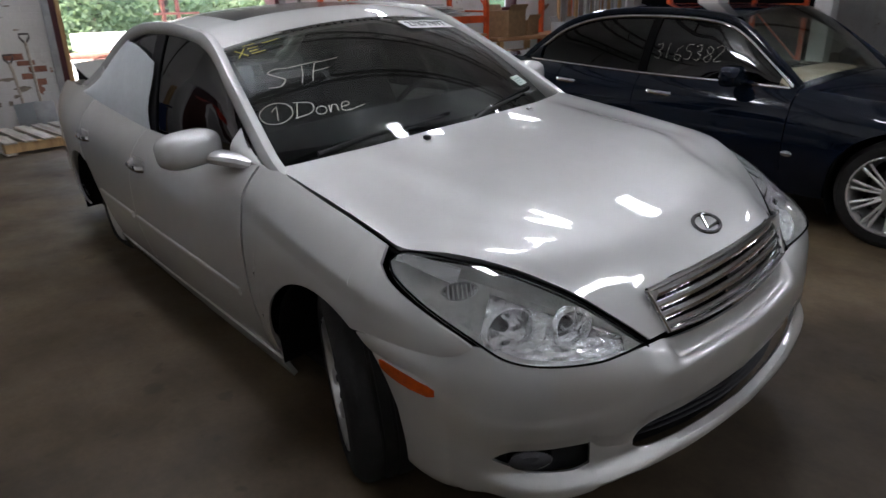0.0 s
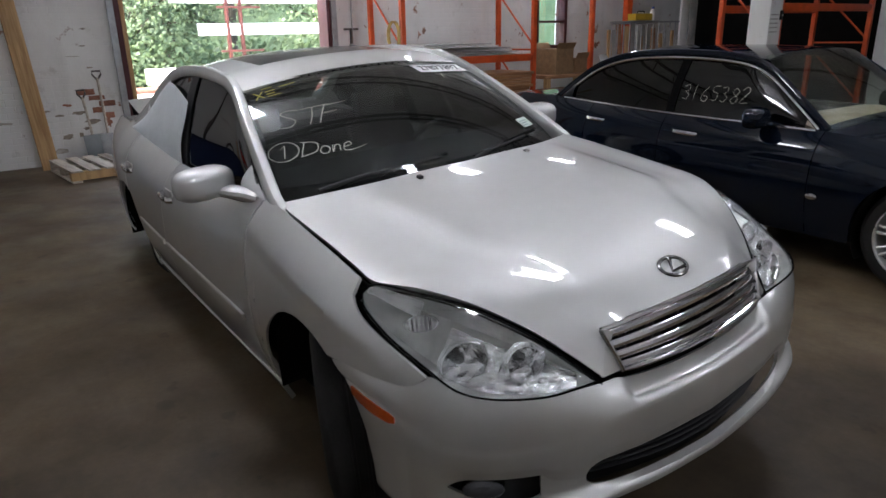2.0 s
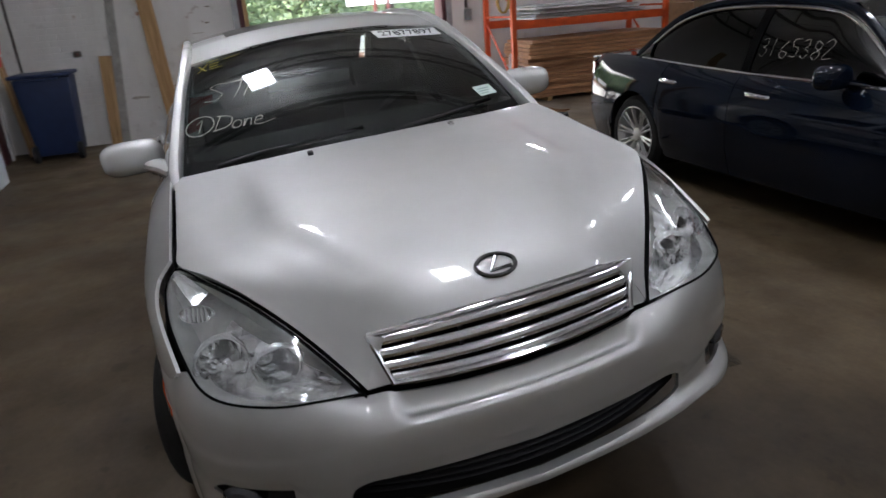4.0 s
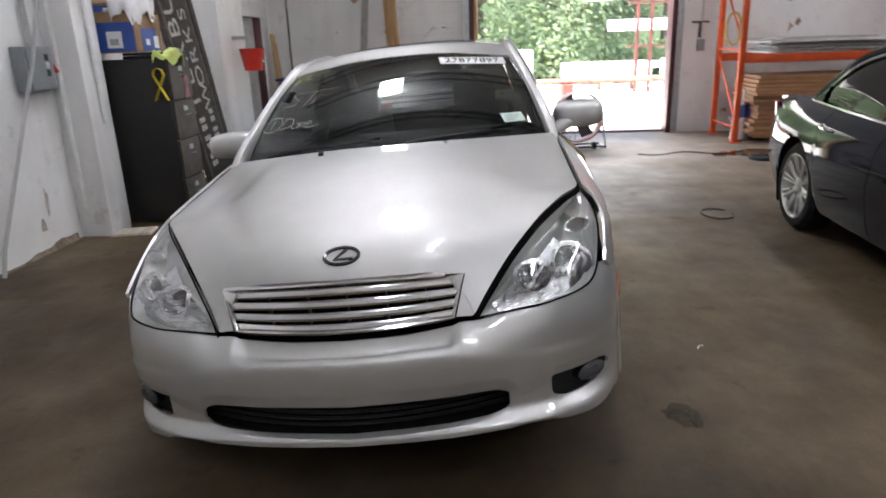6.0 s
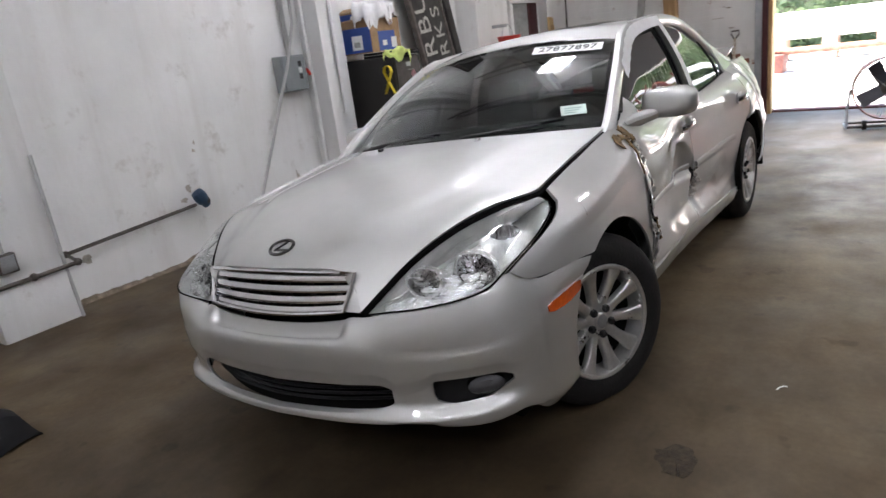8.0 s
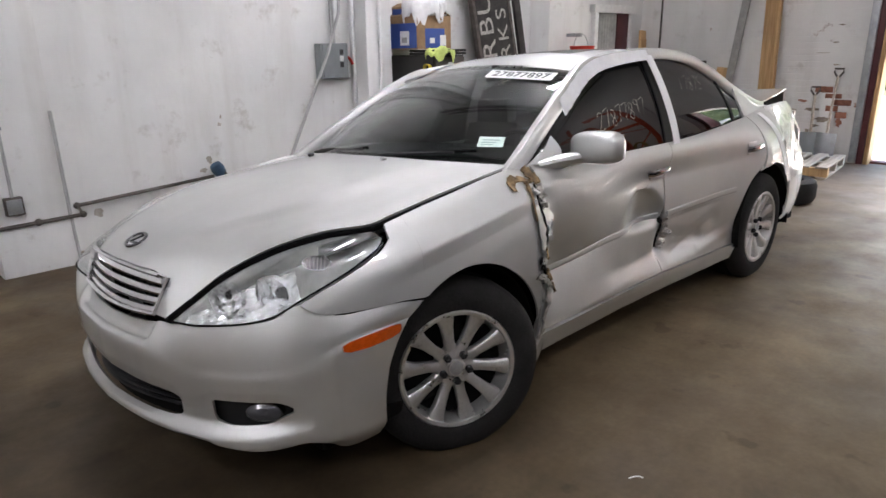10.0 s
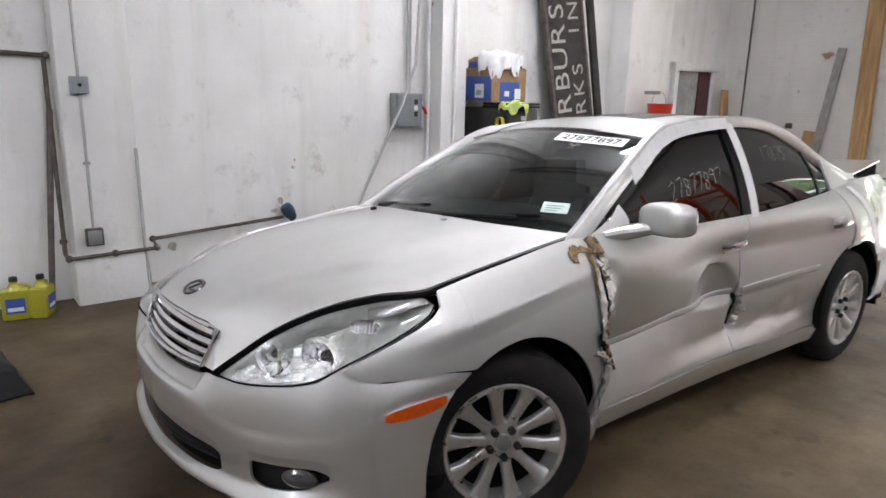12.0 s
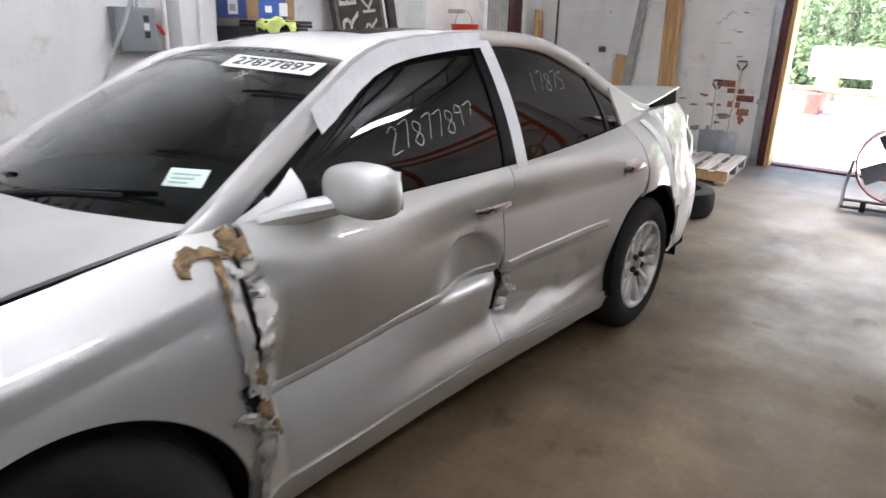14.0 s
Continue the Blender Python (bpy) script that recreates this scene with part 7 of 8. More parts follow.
for q in ((0.22, yp, 0.358), (0.50, yp, 0.352), (0.20, -2.90, 0.385), (0.79, yp, 0.347), (0.77, -2.915, 1.69), (0.80, -2.82, 0.45)):
    bm = bmesh.new()
    bmesh.ops.create_icosphere(bm, subdivisions=2, radius=0.026, matrix=Matrix.Translation(q))
    part("fitting", bm, IRON, t)
valve = part("valve", lathe(bmesh.new(), [(0.001, -0.05), (0.03, -0.05), (0.035, -0.02), (0.05, 0.0), (0.055, 0.05), (0.045, 0.09), (0.02, 0.10), (0.001, 0.10)], 18, "z"), BLUEFIT, t, "blue cast valve")
valve.matrix_basis = pose(-0.90, -2.85, 0.475, 0, 30, 0)
part("flange", lathe(bmesh.new(), [(0.02, -0.03), (0.045, -0.03), (0.045, 0.0), (0.02, 0.0)], 16, "x"), IRON, valve)

t = thing("junction_box", "grey junction box and conduit on the white pilaster", "junction box", pose(0.62, -2.76, 0))
part("conduit_pipe", tube(bmesh.new(), [(0, 0.022, 0.52), (0, 0.022, 1.46)], 0.010, 8), PVC, t)
part("conduit_pipe", tube(bmesh.new(), [(0, 0.022, 1.55), (0, 0.022, 4.7)], 0.010, 8), PVC, t)
part("box", boxed((-0.055, 0.0, 1.45), (0.055, 0.05, 1.56), 0.006), GREYBOX, t)
part("outlet_box", boxed((-0.055, 0.0, 0.42), (0.055, 0.055, 0.54), 0.006), IRON, t)
part("cover_plate", boxed((-0.045, 0.055, 0.43), (0.045, 0.060, 0.53), 0.003), STEEL, t)
part("strap", boxed((-0.02, 0.0, 0.98), (0.02, 0.034, 1.0), 0.003), STEEL, t)
part("lug", tube(bmesh.new(), [(0, 0.05, 1.505), (0, 0.06, 1.505)], 0.012, 8), BLACK, t)

t = thing("pipe_length", "dark iron pipe leaning against the white wall", "pipe", pose(0, 0, 0))
part("shaft", tube(bmesh.new(), [(0.93, -2.68, 0.0), (0.86, -2.80, 0.65), (0.78, -2.915, 1.34)], 0.020, 10), IRON, t)


def jug(x, y, rot, label):
    t = thing("fluid_jug", label, "jug", pose(x, y, 0, 0, 0, rot), "yellow jugs")
    bm = boxed((-0.085, -0.055, 0), (0.085, 0.055, 0.205), 0.025)
    part("bottle", bm, YELLOWBOT, t)
    part("neck", lathe(bmesh.new(), [(0.05, 0.20), (0.035, 0.225), (0.022, 0.24), (0.022, 0.26)], 16, "z"), YELLOWBOT, t)
    part("cap", lathe(bmesh.new(), [(0.001, 0.285), (0.024, 0.283), (0.026, 0.255), (0.001, 0.255)], 16, "z"), BLACK, t)
    part("label_sheet", boxed((-0.055, 0.0555, 0.05), (0.055, 0.0570, 0.15), 0), BLUE, t, "blue label", 0)
    part("label_band", boxed((-0.045, 0.0572, 0.065), (0.045, 0.0580, 0.09), 0), PAPER, t, "", 0)
    part("grip", tube(bmesh.new(), [(-0.075, 0, 0.15), (-0.098, 0, 0.17), (-0.085, 0, 0.215), (-0.03, 0, 0.235)], 0.010, 8), YELLOWBOT, t)


jug(1.13, -2.68, -8, "yellow plastic washer fluid jug with a blue label")
jug(0.98, -2.66, 62, "yellow plastic washer fluid jug standing edge-on")
t = thing("clear_jug", "empty clear plastic jug standing by the wall", "jug", pose(1.36, -2.66, 0))
part("bottle", boxed((-0.08, -0.06, 0), (0.08, 0.06, 0.22), 0.03), mat("milky plastic", (0.55, 0.55, 0.50), 0.3, vary=0.1), t)
part("neck", lathe(bmesh.new(), [(0.05, 0.21), (0.025, 0.25), (0.025, 0.28), (0.001, 0.28)], 16, "z"), WHITE, t)

# black moulded bumper liner lying on the floor
t = thing("plastic_tray", "black moulded plastic car part lying on the floor", "plastic tray", pose(1.62, -1.52, 0, 0, 0, 8))
P = [[(-0.40 + 0.8 * i / 16, -0.24 + 0.46 * j / 12, 0.19 * (max(0.0, 1 - abs(-1 + i / 8) ** 6) * max(0.0, 1 - abs(-1 + j / 6) ** 5)) ** 0.6 + 0.012 * math.sin(i * 0.9) * math.sin(j * 0.7) + 0.006) for j in range(13)] for i in range(17)]
part("shell", sheet(P, 0.006, None, 1), BLACK, t)
for k in range(3):
    part("rib", boxed((-0.25 + 0.2 * k, -0.16, 0.15), (-0.22 + 0.2 * k, 0.14, 0.205), 0.006), BLACK, t)

# filing cabinet with its load
t = thing("filing_cabinet", "dark brown steel filing cabinet with scuffed drawer fronts", "filing cabinet", pose(-2.76, -2.22, 0))
part("body", boxed((-0.40, -0.68, 0.02), (0.0, -0.012, 1.37), 0.008), CABINET, t)
for k in range(4):
    z0 = 0.06 + 0.327 * k
    d = part("drawer", boxed((-0.385, -0.012, z0), (-0.015, 0.012, z0 + 0.312), 0.006), CABFRONT, t)
    part("handle", tube(bmesh.new(), [(-0.24, 0.012, z0 + 0.19), (-0.24, 0.035, z0 + 0.19), (-0.16, 0.035, z0 + 0.19), (-0.16, 0.012, z0 + 0.19)], 0.006, 8), CHROME, d)
    part("label_holder", boxed((-0.235, 0.012, z0 + 0.225), (-0.165, 0.016, z0 + 0.265), 0.002), STEEL, d)
rib = thing("ribbon_magnet", "yellow looped ribbon magnet stuck on the cabinet side", "magnet", pose(-2.757, -2.29, 1.17))
part("loop", sweep([(0.003, -0.055, -0.13), (0.003, 0.0, -0.02), (0.003, 0.045, 0.07), (0.003, 0.03, 0.115), (0.003, 0.0, 0.125), (0.003, -0.03, 0.115), (0.003, -0.045, 0.07), (0.004, 0.0, -0.02), (0.004, 0.055, -0.13)], [(-0.002, -0.034), (0.002, -0.034), (0.002, 0.034), (-0.002, 0.034)], (1, 0, 0)), YELLOW, rib)
rib = thing("ribbon_magnet", "small pale pink ribbon magnet on a drawer front", "magnet", pose(-3.02, -2.205, 1.14))
part("loop", sweep([(-0.03, 0.003, -0.10), (0.0, 0.003, -0.01), (0.025, 0.003, 0.05), (0.0, 0.003, 0.085), (-0.025, 0.003, 0.05), (0.0, 0.004, -0.01), (0.03, 0.004, -0.10)], [(-0.002, -0.012), (0.002, -0.012), (0.002, 0.012), (-0.002, 0.012)], (0, 1, 0)), PINK, rib)

t = thing("tool_case", "black plastic tool case lying on the filing cabinet", "tool case", pose(-2.98, -2.42, 1.372))
part("lower_shell", boxed((-0.24, -0.17, 0), (0.20, 0.17, 0.025), 0.010), BLACK, t)
part("upper_shell", boxed((-0.24, -0.17, 0.027), (0.20, 0.17, 0.050), 0.010), BLACK, t)
part("grip", tube(bmesh.new(), [(-0.08, 0.17, 0.025), (-0.08, 0.20, 0.025), (0.04, 0.20, 0.025), (0.04, 0.17, 0.025)], 0.010, 8), BLACK, t)


def rag(name, label, cx, cy, cz, w, d, drop, material, seed, turn=0):
    """A limp cloth: a sheet draped over a heap, its edges hanging."""
    t = thing(name, label, "cloth", pose(cx, cy, cz, 0, 0, turn))
    P = []
    for i in range(26):
        row = []
        for j in range(26):
            a, b = -1 + 2 * i / 25, -1 + 2 * j / 25
            r = math.hypot(a, b)
            f = noise.noise(Vector((a * 1.6, b * 1.6, seed)))
            k = 1 + 0.35 * noise.noise(Vector((math.atan2(b, a) * 1.4, 0, seed + 2)))
            x = w * a * (1 - 0.45 * ease(0.55, 1.3, r)) * k
            y = d * b * (1 - 0.45 * ease(0.55, 1.3, r)) * k
            z = 0.05 * f + 0.03 * noise.noise(Vector((a * 5, b * 5, seed))) - drop * ease(0.5, 1.35, r) * (0.75 + 0.5 * noise.noise(Vector((math.atan2(b, a) * 2.2, 1, seed))))
            row.append((x, y, z))
        P.append(row)
    part("cloth", sheet(P, 0.005, None, 1), material, t, "", 60)


rag("green_cloth", "lime green cloth draped over the cabinet edge", -2.88, -2.25, 1.427, 0.20, 0.17, 0.11, LIME, 3.3)

def carton(x, y, z, lx, ly, h, rot, label, sides):
    t = thing("carton", label, "carton", pose(x, y, z, 0, 0, rot), "cartons on the cabinet")
    part("box", boxed((-lx / 2, -ly / 2, 0), (lx / 2, ly / 2, h), 0.004), CARD, t)
    for s in sides:
        if s == "x":
            part("printed_panel", boxed((lx / 2, -ly / 2 + 0.01, 0.01), (lx / 2 + 0.002, ly / 2 - 0.01, h * 0.78), 0), BLUE, t, "blue printed panel", 0)
            part("picture_panel", boxed((lx / 2 + 0.002, -ly * 0.10, h * 0.12), (lx / 2 + 0.0035, ly * 0.22, h * 0.55), 0), PAPER, t, "", 0)
            part("print_bar", boxed((lx / 2 + 0.0036, -ly * 0.04, h * 0.2), (lx / 2 + 0.0046, ly * 0.14, h * 0.36), 0), GREYSTUFF, t, "", 0)
        else:
            part("printed_panel", boxed((-lx / 2 + 0.09, ly / 2, 0.01), (lx / 2 - 0.10, ly / 2 + 0.002, h * 0.62), 0), BLUE, t, "blue printed panel", 0)
            part("picture_panel", boxed((-lx * 0.34, ly / 2 + 0.002, h * 0.10), (-lx * 0.16, ly / 2 + 0.0035, h * 0.42), 0), PAPER, t, "", 0)
            part("picture_panel", boxed((-lx * 0.0, ly / 2 + 0.002, h * 0.18), (lx * 0.14, ly / 2 + 0.0035, h * 0.34), 0), PAPER, t, "", 0)
    for s in (-1, 1):
        P = [[(s * (lx / 2 - 0.14 * u * 0.6), -ly / 2 + ly * v, h + 0.10 * u * 0.35) for v in (0, 1)] for u in (0, 0.5, 1)]
        part("flap", sheet(P, 0.003, None, s), CARD, t)


carton(-2.98, -2.64, 1.425, 0.44, 0.40, 0.30, 0, "open blue and brown printed carton on the cabinet", "xy")
carton(-2.99, -2.67, 1.729, 0.38, 0.34, 0.08, 4, "flat blue printed carton on top of another", "x")
rag("white_cloth", "white cotton rags heaped over the cartons", -2.90, -2.53, 1.875, 0.24, 0.20, 0.30, CLOTH, 8.1)
rag("white_cloth", "white cotton rag hanging over the carton", -3.07, -2.50, 1.855, 0.15, 0.13, 0.22, CLOTH, 5.7, 30)

# old sign board leaning in the corner behind the cabinet, set on end
t = thing("sign_board", "weathered dark sign board on end with flaking white letters", "sign", Matrix.Translation((-4.30, -2.52, 0.01)) @ pose(0, 0, 0, 6.5, 6.5, 0))
part("board", boxed((-0.265, -0.02, 0.0), (0.265, 0.02, 3.75), 0.004), SIGNB, t)
for x in (-0.28, 0.28):
    part("edge_strip", boxed((x - 0.02, -0.035, 0.0), (x + 0.02, 0.03, 3.75), 0.004), IRON, t, "dark frame strip")
def sign_text(body, size, x, z, step):
    # letters run upwards, their tops towards +x
    turned = Matrix(((0, 0, 1, 0), (1, 0, 0, 0), (0, 1, 0, 0), (0, 0, 0, 1))).transposed()
    for k, ch in enumerate(body):
        if ch != " ":
            writing(ch, size, SIGNW, t, Matrix.Translation((x, 0.0215, z + step * k)) @ turned @ Matrix.Diagonal((1.15, 1, 1, 1)), "letter", 0.001)
sign_text("TERBURS", 0.31, 0.115, 0.94, 0.240)
sign_text("WORKS IN", 0.235, -0.135, 0.96, 0.203)
for x, z, w_, h_ in ((0.11, 0.64, 0.13, 0.13), (0.10, 0.45, 0.15, 0.13), (0.10, 0.26, 0.14, 0.13), (-0.14, 0.68, 0.10, 0.13), (-0.13, 0.50, 0.12, 0.12), (-0.13, 0.32, 0.11, 0.13)):
    part("paint_bar", boxed((x - w_ / 2, 0.0205, z), (x + w_ / 2, 0.0215, z + h_ * 0.42), 0), SIGNW, t, "", 0)
    part("paint_bar", boxed((x - w_ / 2, 0.0205, z + h_ * 0.62), (x + w_ / 2, 0.0215, z + h_), 0), SIGNW, t, "", 0)
t = thing("board_plank", "dark narrow board leaning beside the sign", "plank", Matrix.Translation((-4.74, -2.55, 0.005)) @ pose(0, 0, 0, 6, 6, 0))
part("plank", boxed((-0.05, -0.02, 0), (0.05, 0.02, 3.5), 0.004), SIGNB, t)

# red bucket hung on the pilaster
t = thing("red_bucket", "red plastic fire bucket hung on the pilaster", "bucket", pose(-5.42, -2.44, 1.17))
part("pail", lathe(bmesh.new(), [(0.001, 0.0), (0.105, 0.0), (0.145, 0.24), (0.152, 0.25), (0.145, 0.255), (0.138, 0.24), (0.10, 0.012), (0.001, 0.012)], 32, "z"), RED, t)
part("bail", tube(bmesh.new(), [(0.145 * math.cos(a), -0.02, 0.24 + 0.15 * math.sin(a)) for a in np.linspace(0, math.pi, 13)], 0.004, 6), STEEL, t)
part("label_disc", boxed((-0.03, 0.118, 0.09), (0.03, 0.124, 0.14), 0.002), PAPER, t, "white round label", 0)
part("bracket", boxed((-0.02, -0.26, 0.36), (0.02, -0.02, 0.40), 0.004), STEEL, t)

# wheeled bin in the corner
t = thing("wheeled_bin", "dark blue plastic wheeled bin with a lid", "bin", pose(-7.05, -2.30, 0, 0, 0, 90))
bm = boxed((-0.30, -0.28, 0.06), (0.30, 0.28, 0.96), 0.03)
for v in bm.verts:
    q = 0.78 + 0.22 * v.co.z
    v.co.x *= q
    v.co.y *= q
part("body", bm, BINBLUE, t)
part("lid", boxed((-0.33, -0.32, 0.965), (0.33, 0.32, 1.01), 0.02), BINBLUE, t)
for s in (-1, 1):
    part("wheel", lathe(bmesh.new(), [(0.001, -0.025), (0.10, -0.025), (0.10, 0.025), (0.001, 0.025)], 24, "x", pose(s * 0.24, -0.27, 0.10)), BLACK, t)
part("grip", tube(bmesh.new(), [(-0.2, -0.33, 0.95), (-0.2, -0.37, 0.95), (0.2, -0.37, 0.95), (0.2, -0.33, 0.95)], 0.014, 8), BINBLUE, t)
for k, (x, ry) in enumerate(((-7.36, 7), (-7.45, 10))):
    t = thing("plank", "pale pine plank leaning in the corner", "plank", Matrix.Translation((x, -2.70, 0.005)) @ pose(0, 0, 0, 5, ry - 12, 0), "planks in the corner")
    part("board", boxed((-0.07, -0.02, 0), (0.07, 0.02, 1.62 - 0.12 * k), 0.004), PINE, t)
t = thing("corner_pipe", "thin dark pipe running up the corner of the room", "pipe", pose(0, 0, 0))
part("pipe", tube(bmesh.new(), [(XF + 0.04, -2.62, 0.3), (XF + 0.04, -2.62, 4.7)], 0.014, 8), IRON, t)

# ---- at the far wall ----
t = thing("timber_post", "long pine timber leaning against the brick wall", "timber", Matrix.Translation((XF + 0.30, -0.95, 0.0)) @ pose(0, 0, 0, 3.3, -5.0, 0))
part("beam", boxed((-0.045, -0.09, 0), (0.045, 0.09, 3.6), 0.006), PINE, t)
t = thing("plank", "grey weathered plank leaning against the brick wall", "plank", Matrix.Translation((XF + 0.17, -1.62, 0.0)) @ pose(0, 0, 0, -5.2, -3.5, 0))
part("board", boxed((-0.012, -0.05, 0), (0.012, 0.05, 2.15), 0.004), mat("grey weathered wood", (0.34, 0.33, 0.31), 0.8, vary=0.3, scale=8), t)
t = thing("plank", "short pine offcut leaning against the brick wall", "plank", Matrix.Translation((XF + 0.14, -1.72, 0.0)) @ pose(0, 0, 0, -4, -3.5, 0))
part("board", boxed((-0.02, -0.08, 0), (0.02, 0.08, 1.12), 0.004), PINE, t)
t = thing("wall_bolt", "rusty bolt plate on the brick wall", "bolt plate", pose(XF, -1.96, 1.165))
part("plate", boxed((0, -0.045, -0.035), (0.02, 0.045, 0.035), 0.004), IRON, t)
part("bolt", lathe(bmesh.new(), [(0.018, 0.02), (0.018, 0.045), (0.001, 0.05)], 6, "x"), BROWNRED, t)

for k, (y, rz, col) in enumerate(((-0.24, 0, STEEL), (-0.40, 12, GREYBOX))):
    t = thing("shovel", "long-handled steel shovel leaning against the peeling wall", "shovel", Matrix.Translation((XF + 0.22, y, 0.02)) @ pose(0, 0, 0, 0 + 2 * k, -9, rz), "shovels")
    h_ = 1.02 - 0.22 * k
    part("shaft", tube(bmesh.new(), [(0, 0, 0.30), (0.01, 0, 0.7), (0, 0, h_)], 0.016, 8), PALLETW, t)
    part("grip", tube(bmesh.new(), [(0, 0, h_ - 0.02), (0, 0.05, h_ + 0.05), (0, 0.05, h_ + 0.09), (0, -0.05, h_ + 0.09), (0, -0.05, h_ + 0.05), (0, 0, h_ - 0.02)], 0.011, 8), IRON, t)
    P = [[(0.035 * (1 - (v * v)) + 0.03 * math.sin(u * 2), 0.125 * v * (1 - 0.35 * max(0, 0.4 - u)), 0.34 * u) for v in np.linspace(-1, 1, 9)] for u in np.linspace(0, 1, 9)]
    part("blade", sheet(P, 0.004, None, 1), col, t)

# patches of bare brick where the paint has come off
rnd = random.Random(21)
patch = thing("peeled_brick_patch", "bare red bricks showing through the peeled white paint", "brickwork", pose(0, 0, 0), "", "structure")
BR = {}
for k in range(3):
    bm = boxed((-0.004, -0.1, -0.031), (0.004, 0.1, 0.031), 0.004)
    bmesh.ops.subdivide_edges(bm, edges=[e for e in bm.edges if e.calc_length() > 0.15], cuts=3)
    for v in bm.verts:
        v.co.y += 0.012 * (rnd.random() - 0.5)
        v.co.z += 0.010 * (rnd.random() - 0.5)
    me = bpy.data.meshes.new("brick")
    bm.to_mesh(me)
    bm.free()
    me.materials.append(PEACH)
    BR[k] = me
for row in range(2, 14):
    for col in range(-2, 5):
        y = -0.95 + col * 0.225 + (row % 2) * 0.11
        z = 0.075 * row + 0.04
        want = bell(z, 0.84, 0.055) * bell(y, -0.42, 0.28) + 0.9 * bell(y, -0.22, 0.10) * bell(z, 0.66, 0.14) + 0.5 * bell(z, 0.42, 0.06) * bell(y, -0.5, 0.2) + 0.45 * bell(z, 0.22, 0.05) * bell(y, -0.7, 0.2)
        if want > 0.30 + 0.35 * rnd.random() and y < 0.0:
            ob = new("brick", BR[rnd.randrange(3)])
            ob.parent = patch
            ob.matrix_basis = pose(XF + 0.002, y, z, 0, 0, 0) @ Matrix.Diagonal((1, 0.55 + 0.5 * rnd.random(), 0.8 + 0.3 * rnd.random(), 1))

# irregular spots where paint and plaster have flaked off
def flake(parent, centre, wide, high, facing, material, seed):
    """A thin ragged blotch lying on a wall that faces +x or +y."""
    rim = []
    for k in range(22):
        a = 2 * math.pi * k / 22
        r = 1 + 0.75 * noise.noise(Vector((1.6 * math.cos(a), 1.6 * math.sin(a), seed))) + 0.35 * noise.noise(Vector((4 * math.cos(a), 4 * math.sin(a), seed + 3)))
        rim.append((wide * r * math.cos(a), high * r * math.sin(a)))
    place = (lambda d, u, w: (centre[0] + d, centre[1] + u, centre[2] + w)) if facing == "x" else (lambda d, u, w: (centre[0] + u, centre[1] + d, centre[2] + w))
    bm = bmesh.new()
    lo = [bm.verts.new(place(-0.004, u, max(w, 0.004 - centre[2]))) for u, w in rim]
    hi = [bm.verts.new(place(0.0018, u * 0.97, max(w * 0.97, 0.004 - centre[2]))) for u, w in rim]
    bm.faces.new(hi)
    for k in range(22):
        bm.faces.new([lo[k], lo[(k + 1) % 22], hi[(k + 1) % 22], hi[k]])
    bmesh.ops.triangulate(bm, faces=bm.faces[:])
    bmesh.ops.recalc_face_normals(bm, faces=bm.faces[:])
    return part("flake", bm, material, parent, "", 0)


PLASTER = mat("bare grey-brown plaster", (0.30, 0.255, 0.205), 0.9, vary=0.5, scale=18, bump=0.5)
GRIME = mat("grimy plaster", (0.46, 0.42, 0.37), 0.9, vary=0.45, scale=14, bump=0.3)
rnd = random.Random(77)
fl = thing("peeled_paint", "brown blotches where paint has flaked off the brick wall", "peeled paint", pose(0, 0, 0), "", "structure")
for y, z, w, h, m_ in ((-0.86, 0.66, 0.05, 0.012, PLASTER), (-0.62, 0.72, 0.05, 0.018, PEACH), (-0.50, 0.62, 0.08, 0.02, PLASTER), (-0.72, 0.60, 0.05, 0.014, PLASTER), (-0.36, 0.50, 0.10, 0.028, PLASTER), (-0.44, 0.42, 0.04, 0.02, PLASTER), (-0.88, 0.34, 0.035, 0.022, PLASTER), (-0.68, 0.33, 0.06, 0.03, PLASTER), (-0.52, 0.35, 0.02, 0.035, PLASTER), (-0.44, 0.30, 0.02, 0.018, PLASTER), (-0.18, 0.48, 0.03, 0.06, PEACH), (-0.24, 0.30, 0.05, 0.03, GRIME), (-0.30, 0.16, 0.13, 0.05, GRIME), (-0.80, 0.16, 0.11, 0.04, GRIME), (-0.30, 1.16, 0.03, 0.008, PLASTER), (-0.34, 1.42, 0.035, 0.008, PLASTER), (-0.30, 1.62, 0.03, 0.01, PLASTER), (-0.46, 1.30, 0.07, 0.006, GRIME), (-1.35, 0.55, 0.09, 0.02, GRIME), (-1.6, 0.52, 0.08, 0.018, GRIME)):
    flake(fl, (XF, y, z), w, h, "x", m_, rnd.random() * 50)
fl = thing("wall_grime", "grey-brown scuffs and damp blotches on the side wall", "scuffs", pose(0, 0, 0), "", "structure")
for x, z, w, h in ((-2.02, 0.36, 0.022, 0.10), (-1.93, 0.20, 0.03, 0.05), (-0.98, 0.86, 0.018, 0.012), (-0.86, 0.58, 0.03, 0.03), (-0.80, 0.50, 0.03, 0.02), (-1.00, 0.92, 0.008, 0.02), (0.05, 0.30, 0.04, 0.03)):
    flake(fl, (x, YL, z), w, h, "y", GRIME, rnd.random() * 50)

